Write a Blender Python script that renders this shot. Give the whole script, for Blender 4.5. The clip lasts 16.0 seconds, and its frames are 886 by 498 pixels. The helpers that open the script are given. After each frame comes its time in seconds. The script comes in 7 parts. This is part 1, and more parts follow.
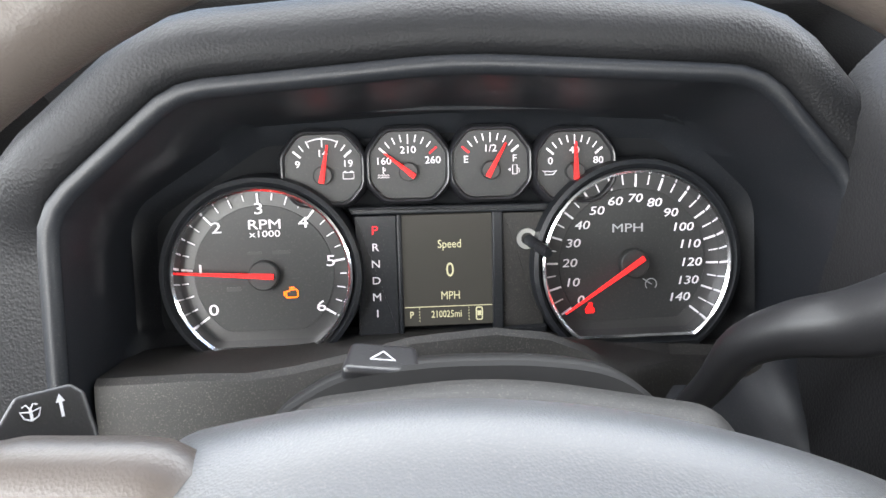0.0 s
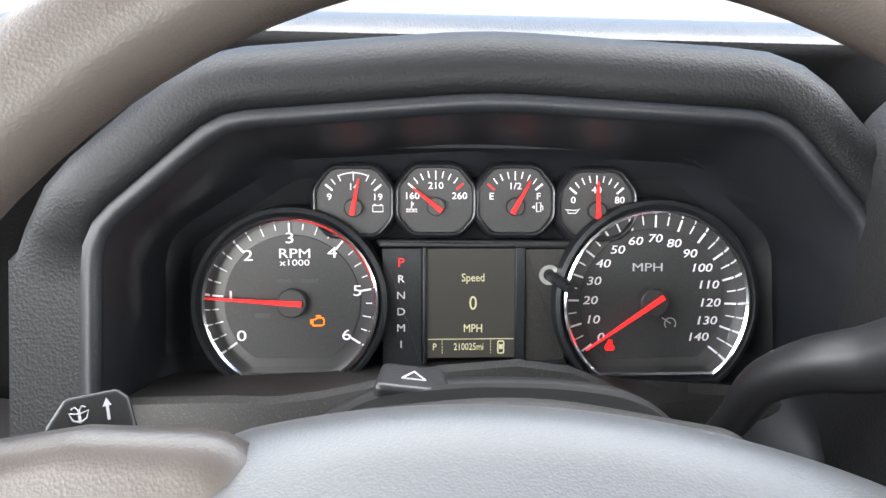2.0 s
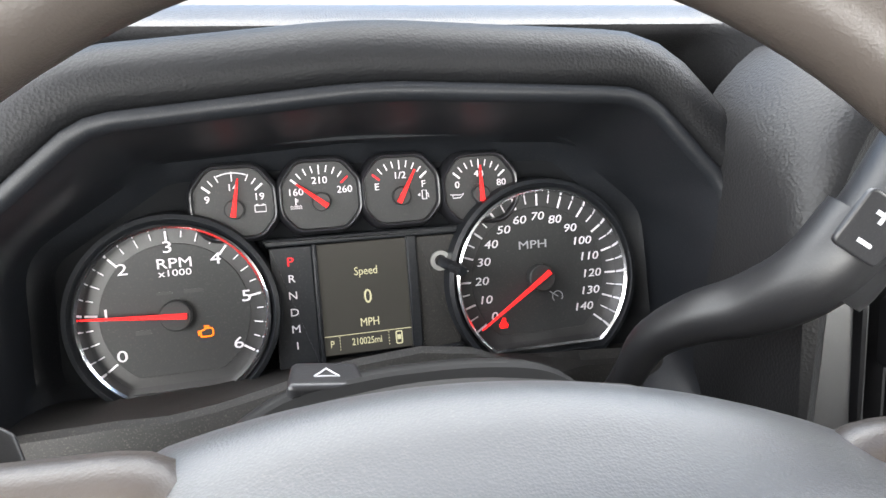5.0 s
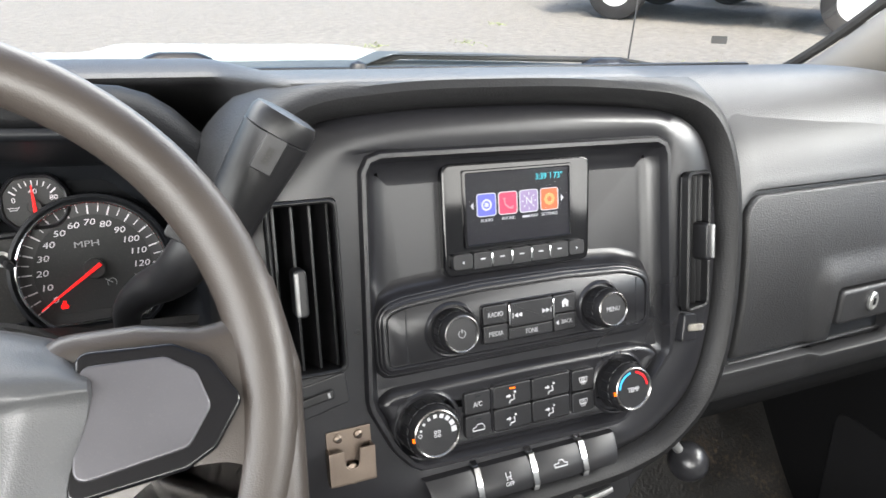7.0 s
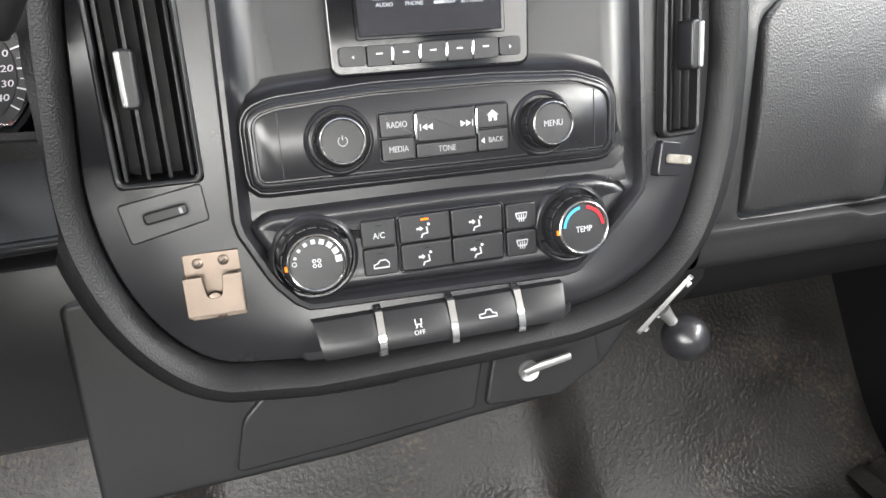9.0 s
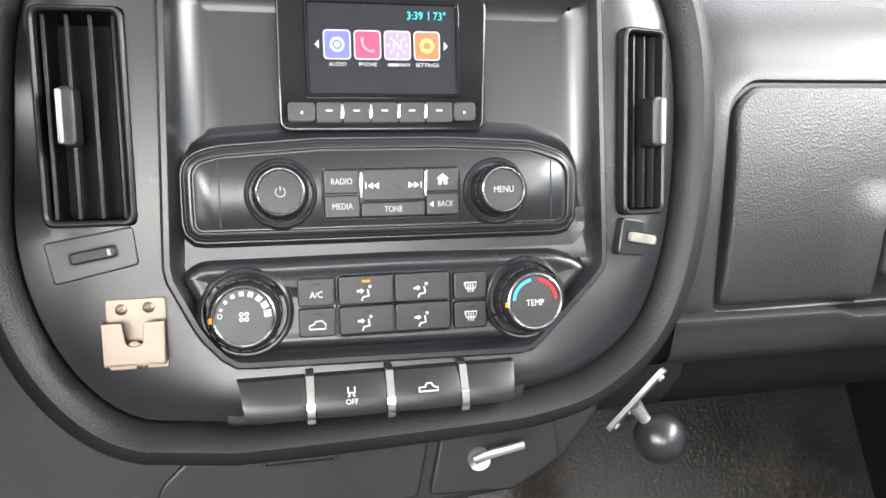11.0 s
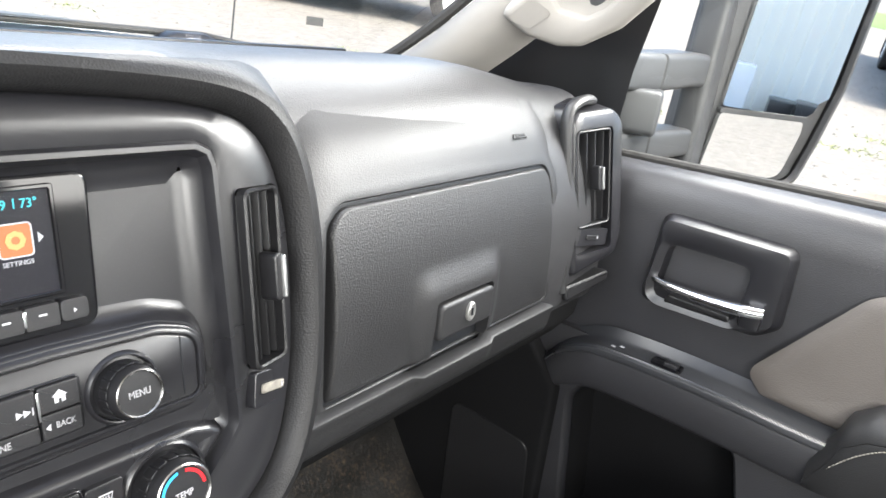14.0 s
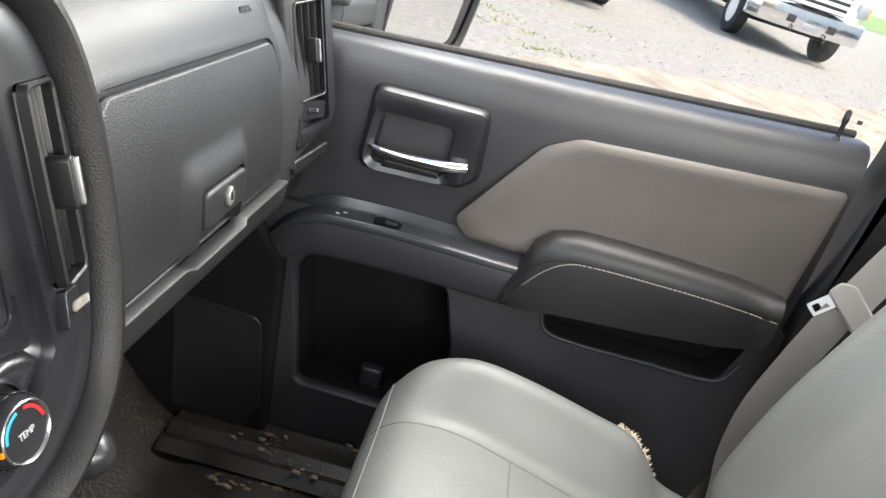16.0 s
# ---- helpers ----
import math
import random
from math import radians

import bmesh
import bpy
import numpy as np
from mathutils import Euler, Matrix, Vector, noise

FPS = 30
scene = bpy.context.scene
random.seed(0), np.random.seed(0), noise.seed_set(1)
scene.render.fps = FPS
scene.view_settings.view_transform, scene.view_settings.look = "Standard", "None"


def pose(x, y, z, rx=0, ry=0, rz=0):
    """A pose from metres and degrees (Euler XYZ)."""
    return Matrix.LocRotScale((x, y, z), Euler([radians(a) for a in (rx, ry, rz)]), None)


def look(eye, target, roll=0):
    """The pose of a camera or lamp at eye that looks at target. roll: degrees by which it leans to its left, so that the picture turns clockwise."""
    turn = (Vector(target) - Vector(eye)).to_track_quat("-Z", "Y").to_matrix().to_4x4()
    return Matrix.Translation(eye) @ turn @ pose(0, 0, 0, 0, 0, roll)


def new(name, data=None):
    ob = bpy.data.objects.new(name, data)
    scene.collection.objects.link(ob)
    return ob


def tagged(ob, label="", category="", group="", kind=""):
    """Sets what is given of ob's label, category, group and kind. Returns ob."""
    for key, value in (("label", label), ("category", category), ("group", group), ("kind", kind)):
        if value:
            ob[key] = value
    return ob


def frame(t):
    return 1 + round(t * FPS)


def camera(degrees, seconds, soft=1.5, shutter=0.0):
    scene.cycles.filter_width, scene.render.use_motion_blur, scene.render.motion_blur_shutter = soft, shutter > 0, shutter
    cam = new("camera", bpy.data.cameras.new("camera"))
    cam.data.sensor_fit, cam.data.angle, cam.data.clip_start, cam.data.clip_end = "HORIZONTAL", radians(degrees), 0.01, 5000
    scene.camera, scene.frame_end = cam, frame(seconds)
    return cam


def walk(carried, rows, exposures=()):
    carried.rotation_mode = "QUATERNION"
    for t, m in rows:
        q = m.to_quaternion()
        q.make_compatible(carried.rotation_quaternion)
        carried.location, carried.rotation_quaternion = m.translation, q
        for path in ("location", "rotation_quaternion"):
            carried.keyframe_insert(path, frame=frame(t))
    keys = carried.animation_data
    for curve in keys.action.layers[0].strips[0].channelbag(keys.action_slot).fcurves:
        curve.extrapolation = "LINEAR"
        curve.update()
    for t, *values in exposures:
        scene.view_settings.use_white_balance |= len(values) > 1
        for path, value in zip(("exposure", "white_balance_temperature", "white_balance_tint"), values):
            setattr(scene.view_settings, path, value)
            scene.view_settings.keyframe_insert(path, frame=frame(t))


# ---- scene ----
cam = camera(65.04, 16.0, shutter=0.12)
# seconds, eye, target, roll
PATH = [
    (0, (0.0398, 0.0297, 1.6003), (0.0749, 1.8537, 0.7807), 0.13),
    (0.5, (0.0406, 0.0057, 1.6028), (0.0722, 1.8388, 0.8036), 0.15),
    (1, (0.0392, 0.0038, 1.5960), (0.0733, 1.8530, 0.8349), 1.05),
    (1.5, (0.0326, 0.0105, 1.5948), (0.0288, 1.8817, 0.8886), 1.11),
    (2, (0.0315, 0.0172, 1.5956), (0.0392, 1.8962, 0.9104), 1.44),
    (2.5, (0.0259, 0.0255, 1.5930), (0.0618, 1.9026, 0.9037), 1.56),
    (3, (0.0217, 0.0304, 1.5889), (0.0864, 1.9010, 0.8843), 1.91),
    (3.2, (0.0186, 0.0347, 1.5874), (0.0886, 1.9038, 0.8791), 2.10),
    (5.3, (0.0201, 0.0093, 1.5945), (0.4258, 1.8465, 0.9161), 0.15),
    (5.5, (0.0317, -0.0135, 1.6041), (0.4239, 1.8381, 0.9579), 0.57),
    (6, (0.0911, -0.0908, 1.6339), (0.4974, 1.7734, 1.0343), 1.96),
    (6.5, (0.1347, -0.1290, 1.6362), (0.7813, 1.6502, 0.9910), 3.40),
    (7, (0.1826, -0.1778, 1.6425), (0.9697, 1.5252, 0.9494), 1.97),
    (7.5, (0.2227, -0.2029, 1.6361), (0.9990, 1.4905, 0.9081), -0.52),
    (8, (0.2624, -0.2078, 1.6088), (0.9551, 1.5002, 0.8323), -2.43),
    (8.5, (0.3093, -0.1866, 1.5706), (0.8592, 1.5397, 0.7235), -2.86),
    (8.7, (0.3218, -0.1718, 1.5540), (0.8291, 1.5453, 0.6626), -2.23),
    (10.8, (0.3913, -0.1739, 1.4941), (0.7920, 1.6780, 0.8539), 0.96),
    (11, (0.3932, -0.1778, 1.4977), (0.8128, 1.6883, 0.9134), 1.23),
    (11.5, (0.3982, -0.1857, 1.5089), (0.8678, 1.6837, 0.9750), 1.90),
    (12, (0.3962, -0.1836, 1.5112), (0.9338, 1.6644, 0.9672), 2.42),
    (12.5, (0.3891, -0.1825, 1.5259), (1.0915, 1.5908, 0.9242), 2.65),
    (13, (0.3721, -0.1656, 1.5624), (1.4533, 1.3493, 0.8303), 4.85),
    (13.5, (0.3380, -0.1364, 1.6055), (1.6419, 1.1788, 0.8503), 6.54),
    (14, (0.3398, -0.0899, 1.6331), (1.8873, 0.9940, 0.9771), 8.57),
    (14.5, (0.3241, -0.0703, 1.6517), (2.0444, 0.7406, 1.0328), 9.93),
    (15, (0.3280, -0.0535, 1.6504), (2.1407, 0.4288, 0.9564), 11.83),
    (15.5, (0.3092, -0.0420, 1.6422), (2.1330, 0.1943, 0.8562), 13.07),
    (16, (0.2688, 0.0018, 1.6291), (2.0921, 0.0924, 0.8123), 13.74),
]
walk(cam, [(t, look(eye, target, roll)) for t, eye, target, roll in PATH], [(0, 2.68, 6400, 8), (3.2, 2.5, 6380, 8), (5.5, 2.48, 6520, 8), (6.5, 1.85, 6550, 8), (7.3, 1.95, 6550, 8), (8.5, 2.22, 6550, 8), (11, 2.5, 6500, 8), (12.5, 2.3, 6500, 8), (13.4, 2.5, 6550, 8), (14, 2.35, 6550, 8), (14.6, 1.92, 6550, 8), (15.3, 1.82, 6600, 8), (16, 2.0, 6650, 8)])

# ---- world and light ----
SUN_EL, SUN_AZ = 52.0, 200.0   # degrees; azimuth clockwise from +y
world = bpy.data.worlds.new("world")
scene.world = world
world.use_nodes = True
wn = world.node_tree
sky = wn.nodes.new("ShaderNodeTexSky")
sky.sky_type = "NISHITA"
sky.sun_disc = False
sky.sun_elevation, sky.sun_rotation = radians(SUN_EL), radians(SUN_AZ)
sky.air_density, sky.dust_density, sky.ozone_density = 1.0, 3.5, 1.0
wn.links.new(sky.outputs["Color"], wn.nodes["Background"].inputs["Color"])
wn.nodes["Background"].inputs["Strength"].default_value = 0.17
sun = new("sun", bpy.data.lights.new("sun", "SUN"))
sun.data.energy, sun.data.angle, sun.data.color = 1.2, radians(12), (1.0, 0.95, 0.88)
_a, _e = radians(SUN_AZ), radians(SUN_EL)
sun.matrix_world = look((math.sin(_a) * math.cos(_e) * 30, math.cos(_a) * math.cos(_e) * 30, math.sin(_e) * 30), (0, 0, 0))


def window_lamp(name, eye, target, w, h, watts):
    """The sky's light through a window opening."""
    ob = new(name, bpy.data.lights.new(name, "AREA"))
    ob.data.shape, ob.data.size, ob.data.size_y, ob.data.energy, ob.data.color = "RECTANGLE", w, h, watts, (1.0, 0.98, 0.95)
    ob.matrix_world = look(eye, target)
    return ob


window_lamp("driver_window_light", (-0.40, -0.05, 1.72), (0.6, 0.0, 1.40), 1.0, 0.42, 3.4)
window_lamp("windscreen_light", (0.45, 0.41, 1.77), (0.45, 0.36, 1.30), 1.5, 0.22, 2.8)
window_lamp("rear_side_window_light", (-0.40, -1.00, 1.72), (0.7, 0.2, 1.40), 0.7, 0.42, 8.0)
window_lamp("passenger_window_light", (1.32, -0.10, 1.86), (0.55, 0.25, 1.35), 0.9, 0.20, 6.5)
window_lamp("rear_window_light", (0.40, -1.80, 1.70), (0.5, 0.3, 1.42), 1.1, 0.46, 10)
window_lamp("rear_passenger_window_light", (1.32, -1.00, 1.74), (0.5, 0.3, 1.40), 0.7, 0.42, 3)

# ---- materials ----
def mat(name, color, rough=0.5, metal=0.0, grain=None, bump=0.0, var=0.12, var_scale=9.0, dust=0.0, spec=0.5, coat=0.0, kind="noise", rvar=0.1, soil=0.0):
    """A procedural surface: two scales of tone, a fine relief, and pale dust on it."""
    m = bpy.data.materials.new(name)
    m.use_nodes = True
    nt = m.node_tree
    N, L = nt.nodes, nt.links.new
    b = N["Principled BSDF"]
    b.inputs["Metallic"].default_value = metal
    b.inputs["Specular IOR Level"].default_value = spec
    b.inputs["Coat Weight"].default_value = coat
    tc = N.new("ShaderNodeTexCoord")
    big = N.new("ShaderNodeTexNoise")
    big.inputs["Scale"].default_value, big.inputs["Detail"].default_value = var_scale, 6.0
    L(tc.outputs["Object"], big.inputs["Vector"])
    ramp = N.new("ShaderNodeMapRange")
    ramp.inputs["From Min"].default_value, ramp.inputs["From Max"].default_value = 0.3, 0.7
    ramp.inputs["To Min"].default_value, ramp.inputs["To Max"].default_value = 1.0 - var, 1.0 + var
    L(big.outputs["Fac"], ramp.inputs["Value"])
    mul = N.new("ShaderNodeMix")
    mul.data_type, mul.blend_type = "RGBA", "MULTIPLY"
    mul.inputs["Factor"].default_value = 1.0
    mul.inputs["A"].default_value = (*color, 1)
    L(ramp.outputs["Result"], mul.inputs["B"])
    col = mul.outputs["Result"]
    if dust:
        fine = N.new("ShaderNodeTexNoise")
        fine.inputs["Scale"].default_value, fine.inputs["Detail"].default_value = 1300.0, 3.0
        L(tc.outputs["Object"], fine.inputs["Vector"])
        cut = N.new("ShaderNodeMapRange")
        cut.inputs["From Min"].default_value, cut.inputs["From Max"].default_value = 0.56, 0.74
        cut.inputs["To Max"].default_value = dust
        L(fine.outputs["Fac"], cut.inputs["Value"])
        dm = N.new("ShaderNodeMix")
        dm.data_type = "RGBA"
        dm.inputs["B"].default_value = (0.35, 0.32, 0.28, 1)
        L(cut.outputs["Result"], dm.inputs["Factor"])
        L(col, dm.inputs["A"])
        col = dm.outputs["Result"]
    if soil:
        mud, crumbs, both, sm = N.new("ShaderNodeTexNoise"), N.new("ShaderNodeTexNoise"), N.new("ShaderNodeMath"), N.new("ShaderNodeMapRange")
        mud.inputs["Scale"].default_value, mud.inputs["Detail"].default_value = 6.0, 5.0
        crumbs.inputs["Scale"].default_value, crumbs.inputs["Detail"].default_value = 140.0, 4.0
        both.operation = "MULTIPLY"
        for n in (mud, crumbs):
            L(tc.outputs["Object"], n.inputs["Vector"])
        L(mud.outputs["Fac"], both.inputs[0])
        L(crumbs.outputs["Fac"], both.inputs[1])
        sm.inputs["From Min"].default_value, sm.inputs["From Max"].default_value, sm.inputs["To Max"].default_value = 0.30, 0.46, soil
        L(both.outputs[0], sm.inputs["Value"])
        dm = N.new("ShaderNodeMix")
        dm.data_type = "RGBA"
        dm.inputs["B"].default_value = (0.085, 0.060, 0.040, 1)
        L(sm.outputs["Result"], dm.inputs["Factor"])
        L(col, dm.inputs["A"])
        col = dm.outputs["Result"]
    L(col, b.inputs["Base Color"])
    rr = N.new("ShaderNodeMapRange")
    rr.inputs["To Min"].default_value, rr.inputs["To Max"].default_value = max(0.02, rough - rvar), min(1.0, rough + rvar)
    L(big.outputs["Fac"], rr.inputs["Value"])
    L(rr.outputs["Result"], b.inputs["Roughness"])
    if bump:
        if kind == "leather":
            tex = N.new("ShaderNodeTexVoronoi")
            tex.feature = "F1"
            tex.inputs["Scale"].default_value = grain
            out = tex.outputs["Distance"]
            warp = N.new("ShaderNodeTexNoise")
            warp.inputs["Scale"].default_value = grain * 0.6
            L(tc.outputs["Object"], warp.inputs["Vector"])
            add = N.new("ShaderNodeVectorMath")
            add.operation = "MULTIPLY_ADD"
            add.inputs[1].default_value = (0.9 / grain,) * 3
            L(warp.outputs["Color"], add.inputs[0])
            L(tc.outputs["Object"], add.inputs[2])
            L(add.outputs["Vector"], tex.inputs["Vector"])
        else:
            tex = N.new("ShaderNodeTexNoise")
            tex.inputs["Scale"].default_value, tex.inputs["Detail"].default_value = grain, 3.0
            L(tc.outputs["Object"], tex.inputs["Vector"])
            out = tex.outputs["Fac"]
        bp = N.new("ShaderNodeBump")
        bp.inputs["Strength"].default_value = bump
        bp.inputs["Distance"].default_value = 0.5 / grain
        L(out, bp.inputs["Height"])
        L(bp.outputs["Normal"], b.inputs["Normal"])
    return m


def glow(name, color, strength):
    m = bpy.data.materials.new(name)
    m.use_nodes = True
    b = m.node_tree.nodes["Principled BSDF"]
    b.inputs["Base Color"].default_value = (*[c * 0.5 for c in color], 1)
    b.inputs["Emission Color"].default_value = (*color, 1)
    b.inputs["Emission Strength"].default_value = strength
    b.inputs["Specular IOR Level"].default_value = 0.12
    return m


def glass(name, tint=(1, 1, 1), rough=0.0, base=0.05):
    """A thin clear pane: see-through with a Fresnel sheen."""
    m = bpy.data.materials.new(name)
    m.use_nodes = True
    N, L = m.node_tree.nodes, m.node_tree.links.new
    N.remove(N["Principled BSDF"])
    clear, sheen, mix, lw = N.new("ShaderNodeBsdfTransparent"), N.new("ShaderNodeBsdfGlossy"), N.new("ShaderNodeMixShader"), N.new("ShaderNodeLayerWeight")
    clear.inputs["Color"].default_value = (*tint, 1)
    sheen.inputs["Roughness"].default_value = rough
    up, add = N.new("ShaderNodeMath"), N.new("ShaderNodeMath")
    up.operation, add.operation = "POWER", "MULTIPLY_ADD"
    up.inputs[1].default_value, add.inputs[1].default_value, add.inputs[2].default_value = 5.0, 0.9, base
    L(lw.outputs["Facing"], up.inputs[0])
    L(up.outputs[0], add.inputs[0])
    L(add.outputs[0], mix.inputs[0])
    L(clear.outputs[0], mix.inputs[1])
    L(sheen.outputs[0], mix.inputs[2])
    L(mix.outputs[0], N["Material Output"].inputs["Surface"])
    return m


DASH = mat("soft_dash_skin", (0.0135, 0.0135, 0.0144), 0.46, grain=640, bump=0.20, kind="leather", dust=0.03, spec=0.42)
GLOVESKIN = mat("pebbled_glove_skin", (0.0115, 0.0115, 0.0124), 0.47, grain=600, bump=0.40, kind="leather", dust=0.03, spec=0.45)
DOORSKIN = mat("door_trim_plastic", (0.024, 0.024, 0.0268), 0.42, grain=680, bump=0.30, kind="leather", dust=0.03)
DASHTOP = mat("soft_dash_top", (0.021, 0.021, 0.0225), 0.42, grain=700, bump=0.36, kind="leather", dust=0.06)
ROLL = mat("dark_roll_leather", (0.0095, 0.0095, 0.0102), 0.48, grain=640, bump=0.26, kind="leather", dust=0.02, spec=0.27)
# Darker copy of the dash leather; the hood face's shade is in its colour.
HOODSHADE = mat("shaded_hood_leather", (0.0058, 0.0060, 0.0067), 0.50, grain=700, bump=0.30, kind="leather", dust=0.010, spec=0.13)
SATIN = mat("satin_black_panel", (0.0115, 0.0115, 0.0135), 0.30, grain=900, bump=0.06, dust=0.02, rvar=0.07)
# Paler copy of SATIN; the ledge's reflected sky light is in the colour.
LEDGE = mat("lit_satin_ledge_plastic", (0.026, 0.027, 0.030), 0.30, grain=900, bump=0.06, dust=0.03)
# Matte near-black that paints in the shade of the footwell and door hollows.
SHADEBLACK = mat("recess_shade_black", (0.0065, 0.0065, 0.007), 0.95, grain=900, bump=0.5, spec=0.1)
TRIMLOW = mat("grained_black_door_plastic", (0.020, 0.020, 0.0225), 0.48, grain=700, bump=0.35, kind="leather", dust=0.03, spec=0.45)
HARD = mat("hard_black_plastic", (0.0085, 0.0085, 0.0095), 0.41, grain=900, bump=0.14, dust=0.02, spec=0.38)
DUSTY = mat("dusty_black_plastic", (0.0105, 0.0100, 0.0096), 0.58, grain=1100, bump=0.25, dust=0.13, spec=0.38, var=0.35, var_scale=14)
BINN = mat("binnacle_plastic", (0.0070, 0.0080, 0.0100), 0.44, grain=1400, bump=0.12, dust=0.05, spec=0.26)
DULL = mat("matte_black_backing", (0.0055, 0.0060, 0.0070), 0.75, spec=0.08)
FACE = mat("gauge_face", (0.0170, 0.0173, 0.0178), 0.52, dust=0.05, var=0.08, spec=0.30)
FACERIM = mat("gauge_face_band", (0.0105, 0.0105, 0.011), 0.45, dust=0.03)
BUTTON = mat("button_black", (0.011, 0.011, 0.0125), 0.38, grain=900, bump=0.1, dust=0.03, spec=0.38)
GLOSS = mat("gloss_black", (0.004, 0.004, 0.005), 0.08, rvar=0.03, var=0.05, dust=0.012, spec=0.4)
CHROME = mat("chrome", (0.78, 0.78, 0.80), 0.12, 1.0, rvar=0.06, var=0.06)
RINGMETAL = mat("dulled_chrome_ring", (0.34, 0.33, 0.32), 0.28, 1.0, rvar=0.08, var=0.15, var_scale=60)
STEEL = mat("worn_steel", (0.20, 0.162, 0.134), 0.46, 1.0, grain=700, bump=0.15, var=0.15, var_scale=40)
DARKSTEEL = mat("dark_rubbered_steel", (0.016, 0.016, 0.018), 0.3, 0.0, grain=600, bump=0.1)
PRINT = mat("white_print", (0.36, 0.36, 0.38), 0.6, var=0.04)
PRINTDIM = mat("grey_print", (0.27, 0.27, 0.285), 0.6, var=0.04)
LETTER = mat("pale_gauge_print", (0.56, 0.53, 0.56), 0.6, var=0.04)
NEEDLE = glow("red_needle", (1.0, 0.02, 0.02), 0.32)
REDPRINT = glow("red_print", (0.9, 0.03, 0.04), 0.10)
REDLAMP = glow("red_warning_lamp", (1.0, 0.01, 0.01), 0.5)
AMBER = glow("amber_lamp", (1.0, 0.16, 0.005), 0.45)
BLUEPRINT = mat("blue_print", (0.02, 0.28, 0.55), 0.5, var=0.04)
RIM = mat("worn_wheel_leather", (0.036, 0.0297, 0.0256), 0.40, grain=1300, bump=0.2, kind="leather", var=0.2, var_scale=12, rvar=0.12)
PAD = mat("grey_airbag_cover", (0.054, 0.055, 0.0575), 0.38, grain=1400, bump=0.22, kind="leather", var=0.14, dust=0.05)
SPOKE = mat("satin_silver_spoke", (0.085, 0.083, 0.092), 0.36, 0.5, dust=0.04, var=0.15)
TAUPE = mat("taupe_vinyl_insert", (0.080, 0.070, 0.063), 0.52, grain=500, bump=0.2, kind="leather", var=0.08)
VINYL = mat("grey_seat_vinyl", (0.125, 0.127, 0.122), 0.44, grain=500, bump=0.3, kind="leather", var=0.1, var_scale=6)
SEAM = mat("seat_seam", (0.12, 0.12, 0.115), 0.7)
WEBBING = mat("grey_webbing", (0.17, 0.16, 0.15), 0.8, grain=1500, bump=0.4, var=0.12)
BEIGE = mat("pale_pillar_plastic", (0.178, 0.168, 0.155), 0.6, grain=800, bump=0.2, var=0.06)
RUBBER = mat("black_floor_rubber", (0.013, 0.0125, 0.012), 0.42, grain=160, bump=0.5, dust=0.05, var=0.6, var_scale=9, rvar=0.22, spec=0.35, soil=0.6)
DIRT = mat("dried_mud", (0.10, 0.072, 0.048), 0.9, grain=300, bump=0.6, var=0.4, var_scale=60)
CARPET = mat("dark_carpet", (0.02, 0.02, 0.021), 0.95, grain=900, bump=0.8)
CAKED = mat("dust_caked_plastic", (0.15, 0.138, 0.118), 0.85, grain=700, bump=0.4, var=0.4, var_scale=120)
THREAD = mat("pale_thread", (0.26, 0.24, 0.21), 0.8)
FRAY = mat("frayed_foam", (0.62, 0.52, 0.40), 0.9)
WHITEPAINT = mat("white_truck_paint", (0.80, 0.80, 0.79), 0.25, coat=0.6, var=0.03)
BLACKPAINT = mat("black_truck_paint", (0.02, 0.02, 0.022), 0.35, coat=0.3, var=0.1)
GREYMETAL = mat("galvanised_steel", (0.45, 0.46, 0.47), 0.45, 0.6, var=0.2, var_scale=3)
GAITER = mat("black_gaiter_rubber", (0.0060, 0.0060, 0.0062), 0.55, spec=0.2)
TYRE = mat("tyre_rubber", (0.028, 0.027, 0.026), 0.85, grain=60, bump=0.4, var=0.3, var_scale=5)
COWL = mat("cowl_plastic", (0.07, 0.08, 0.08), 0.6, var=0.2, dust=0.1)
SCREENGLASS = glass("screen_glass", rough=0.22, base=0.002)
PANE = glass("window_glass", (0.94, 0.96, 0.95))
HOUSING = mat("mirror_housing_plastic", (0.030, 0.031, 0.033), 0.5, grain=600, bump=0.2, dust=0.05, var=0.15)
GUNMETAL = mat("dull_grey_metal", (0.30, 0.30, 0.30), 0.42, 0.8, var=0.15, var_scale=40)
KEYMETAL = mat("lock_cylinder_metal", (0.40, 0.40, 0.39), 0.35, 0.8, var=0.1)
MIRROR = mat("mirror_glass", (0.85, 0.86, 0.86), 0.015, 1.0, var=0.02, rvar=0.0)
LCD = glow("lcd_backlight", (0.034, 0.032, 0.028), 0.20)
LCDTEXT = glow("lcd_text", (0.50, 0.47, 0.30), 0.16)
SCREEN = glow("display_dark", (0.008, 0.008, 0.011), 0.5)
HEADLINER = mat("grey_headliner", (0.34, 0.33, 0.32), 0.95, grain=800, bump=0.5)

# ---- mesh helpers ----
def mesh_of(bm, name, smooth=True):
    bmesh.ops.recalc_face_normals(bm, faces=bm.faces[:])
    me = bpy.data.meshes.new(name)
    bm.to_mesh(me)
    bm.free()
    if smooth:
        for p in me.polygons:
            p.use_smooth = True
        me.set_sharp_from_angle(angle=radians(38))
    return me


def part(name, bm, material, parent=None, label="", smooth=True):
    ob = new(name, mesh_of(bm, name, smooth))
    ob.data.materials.append(material)
    if parent is not None:
        ob.parent = parent
        ob.matrix_parent_inverse = parent.matrix_world.inverted() if parent.type != "EMPTY" else parent.matrix_basis.inverted()
    if label:
        tagged(ob, label)
    return ob


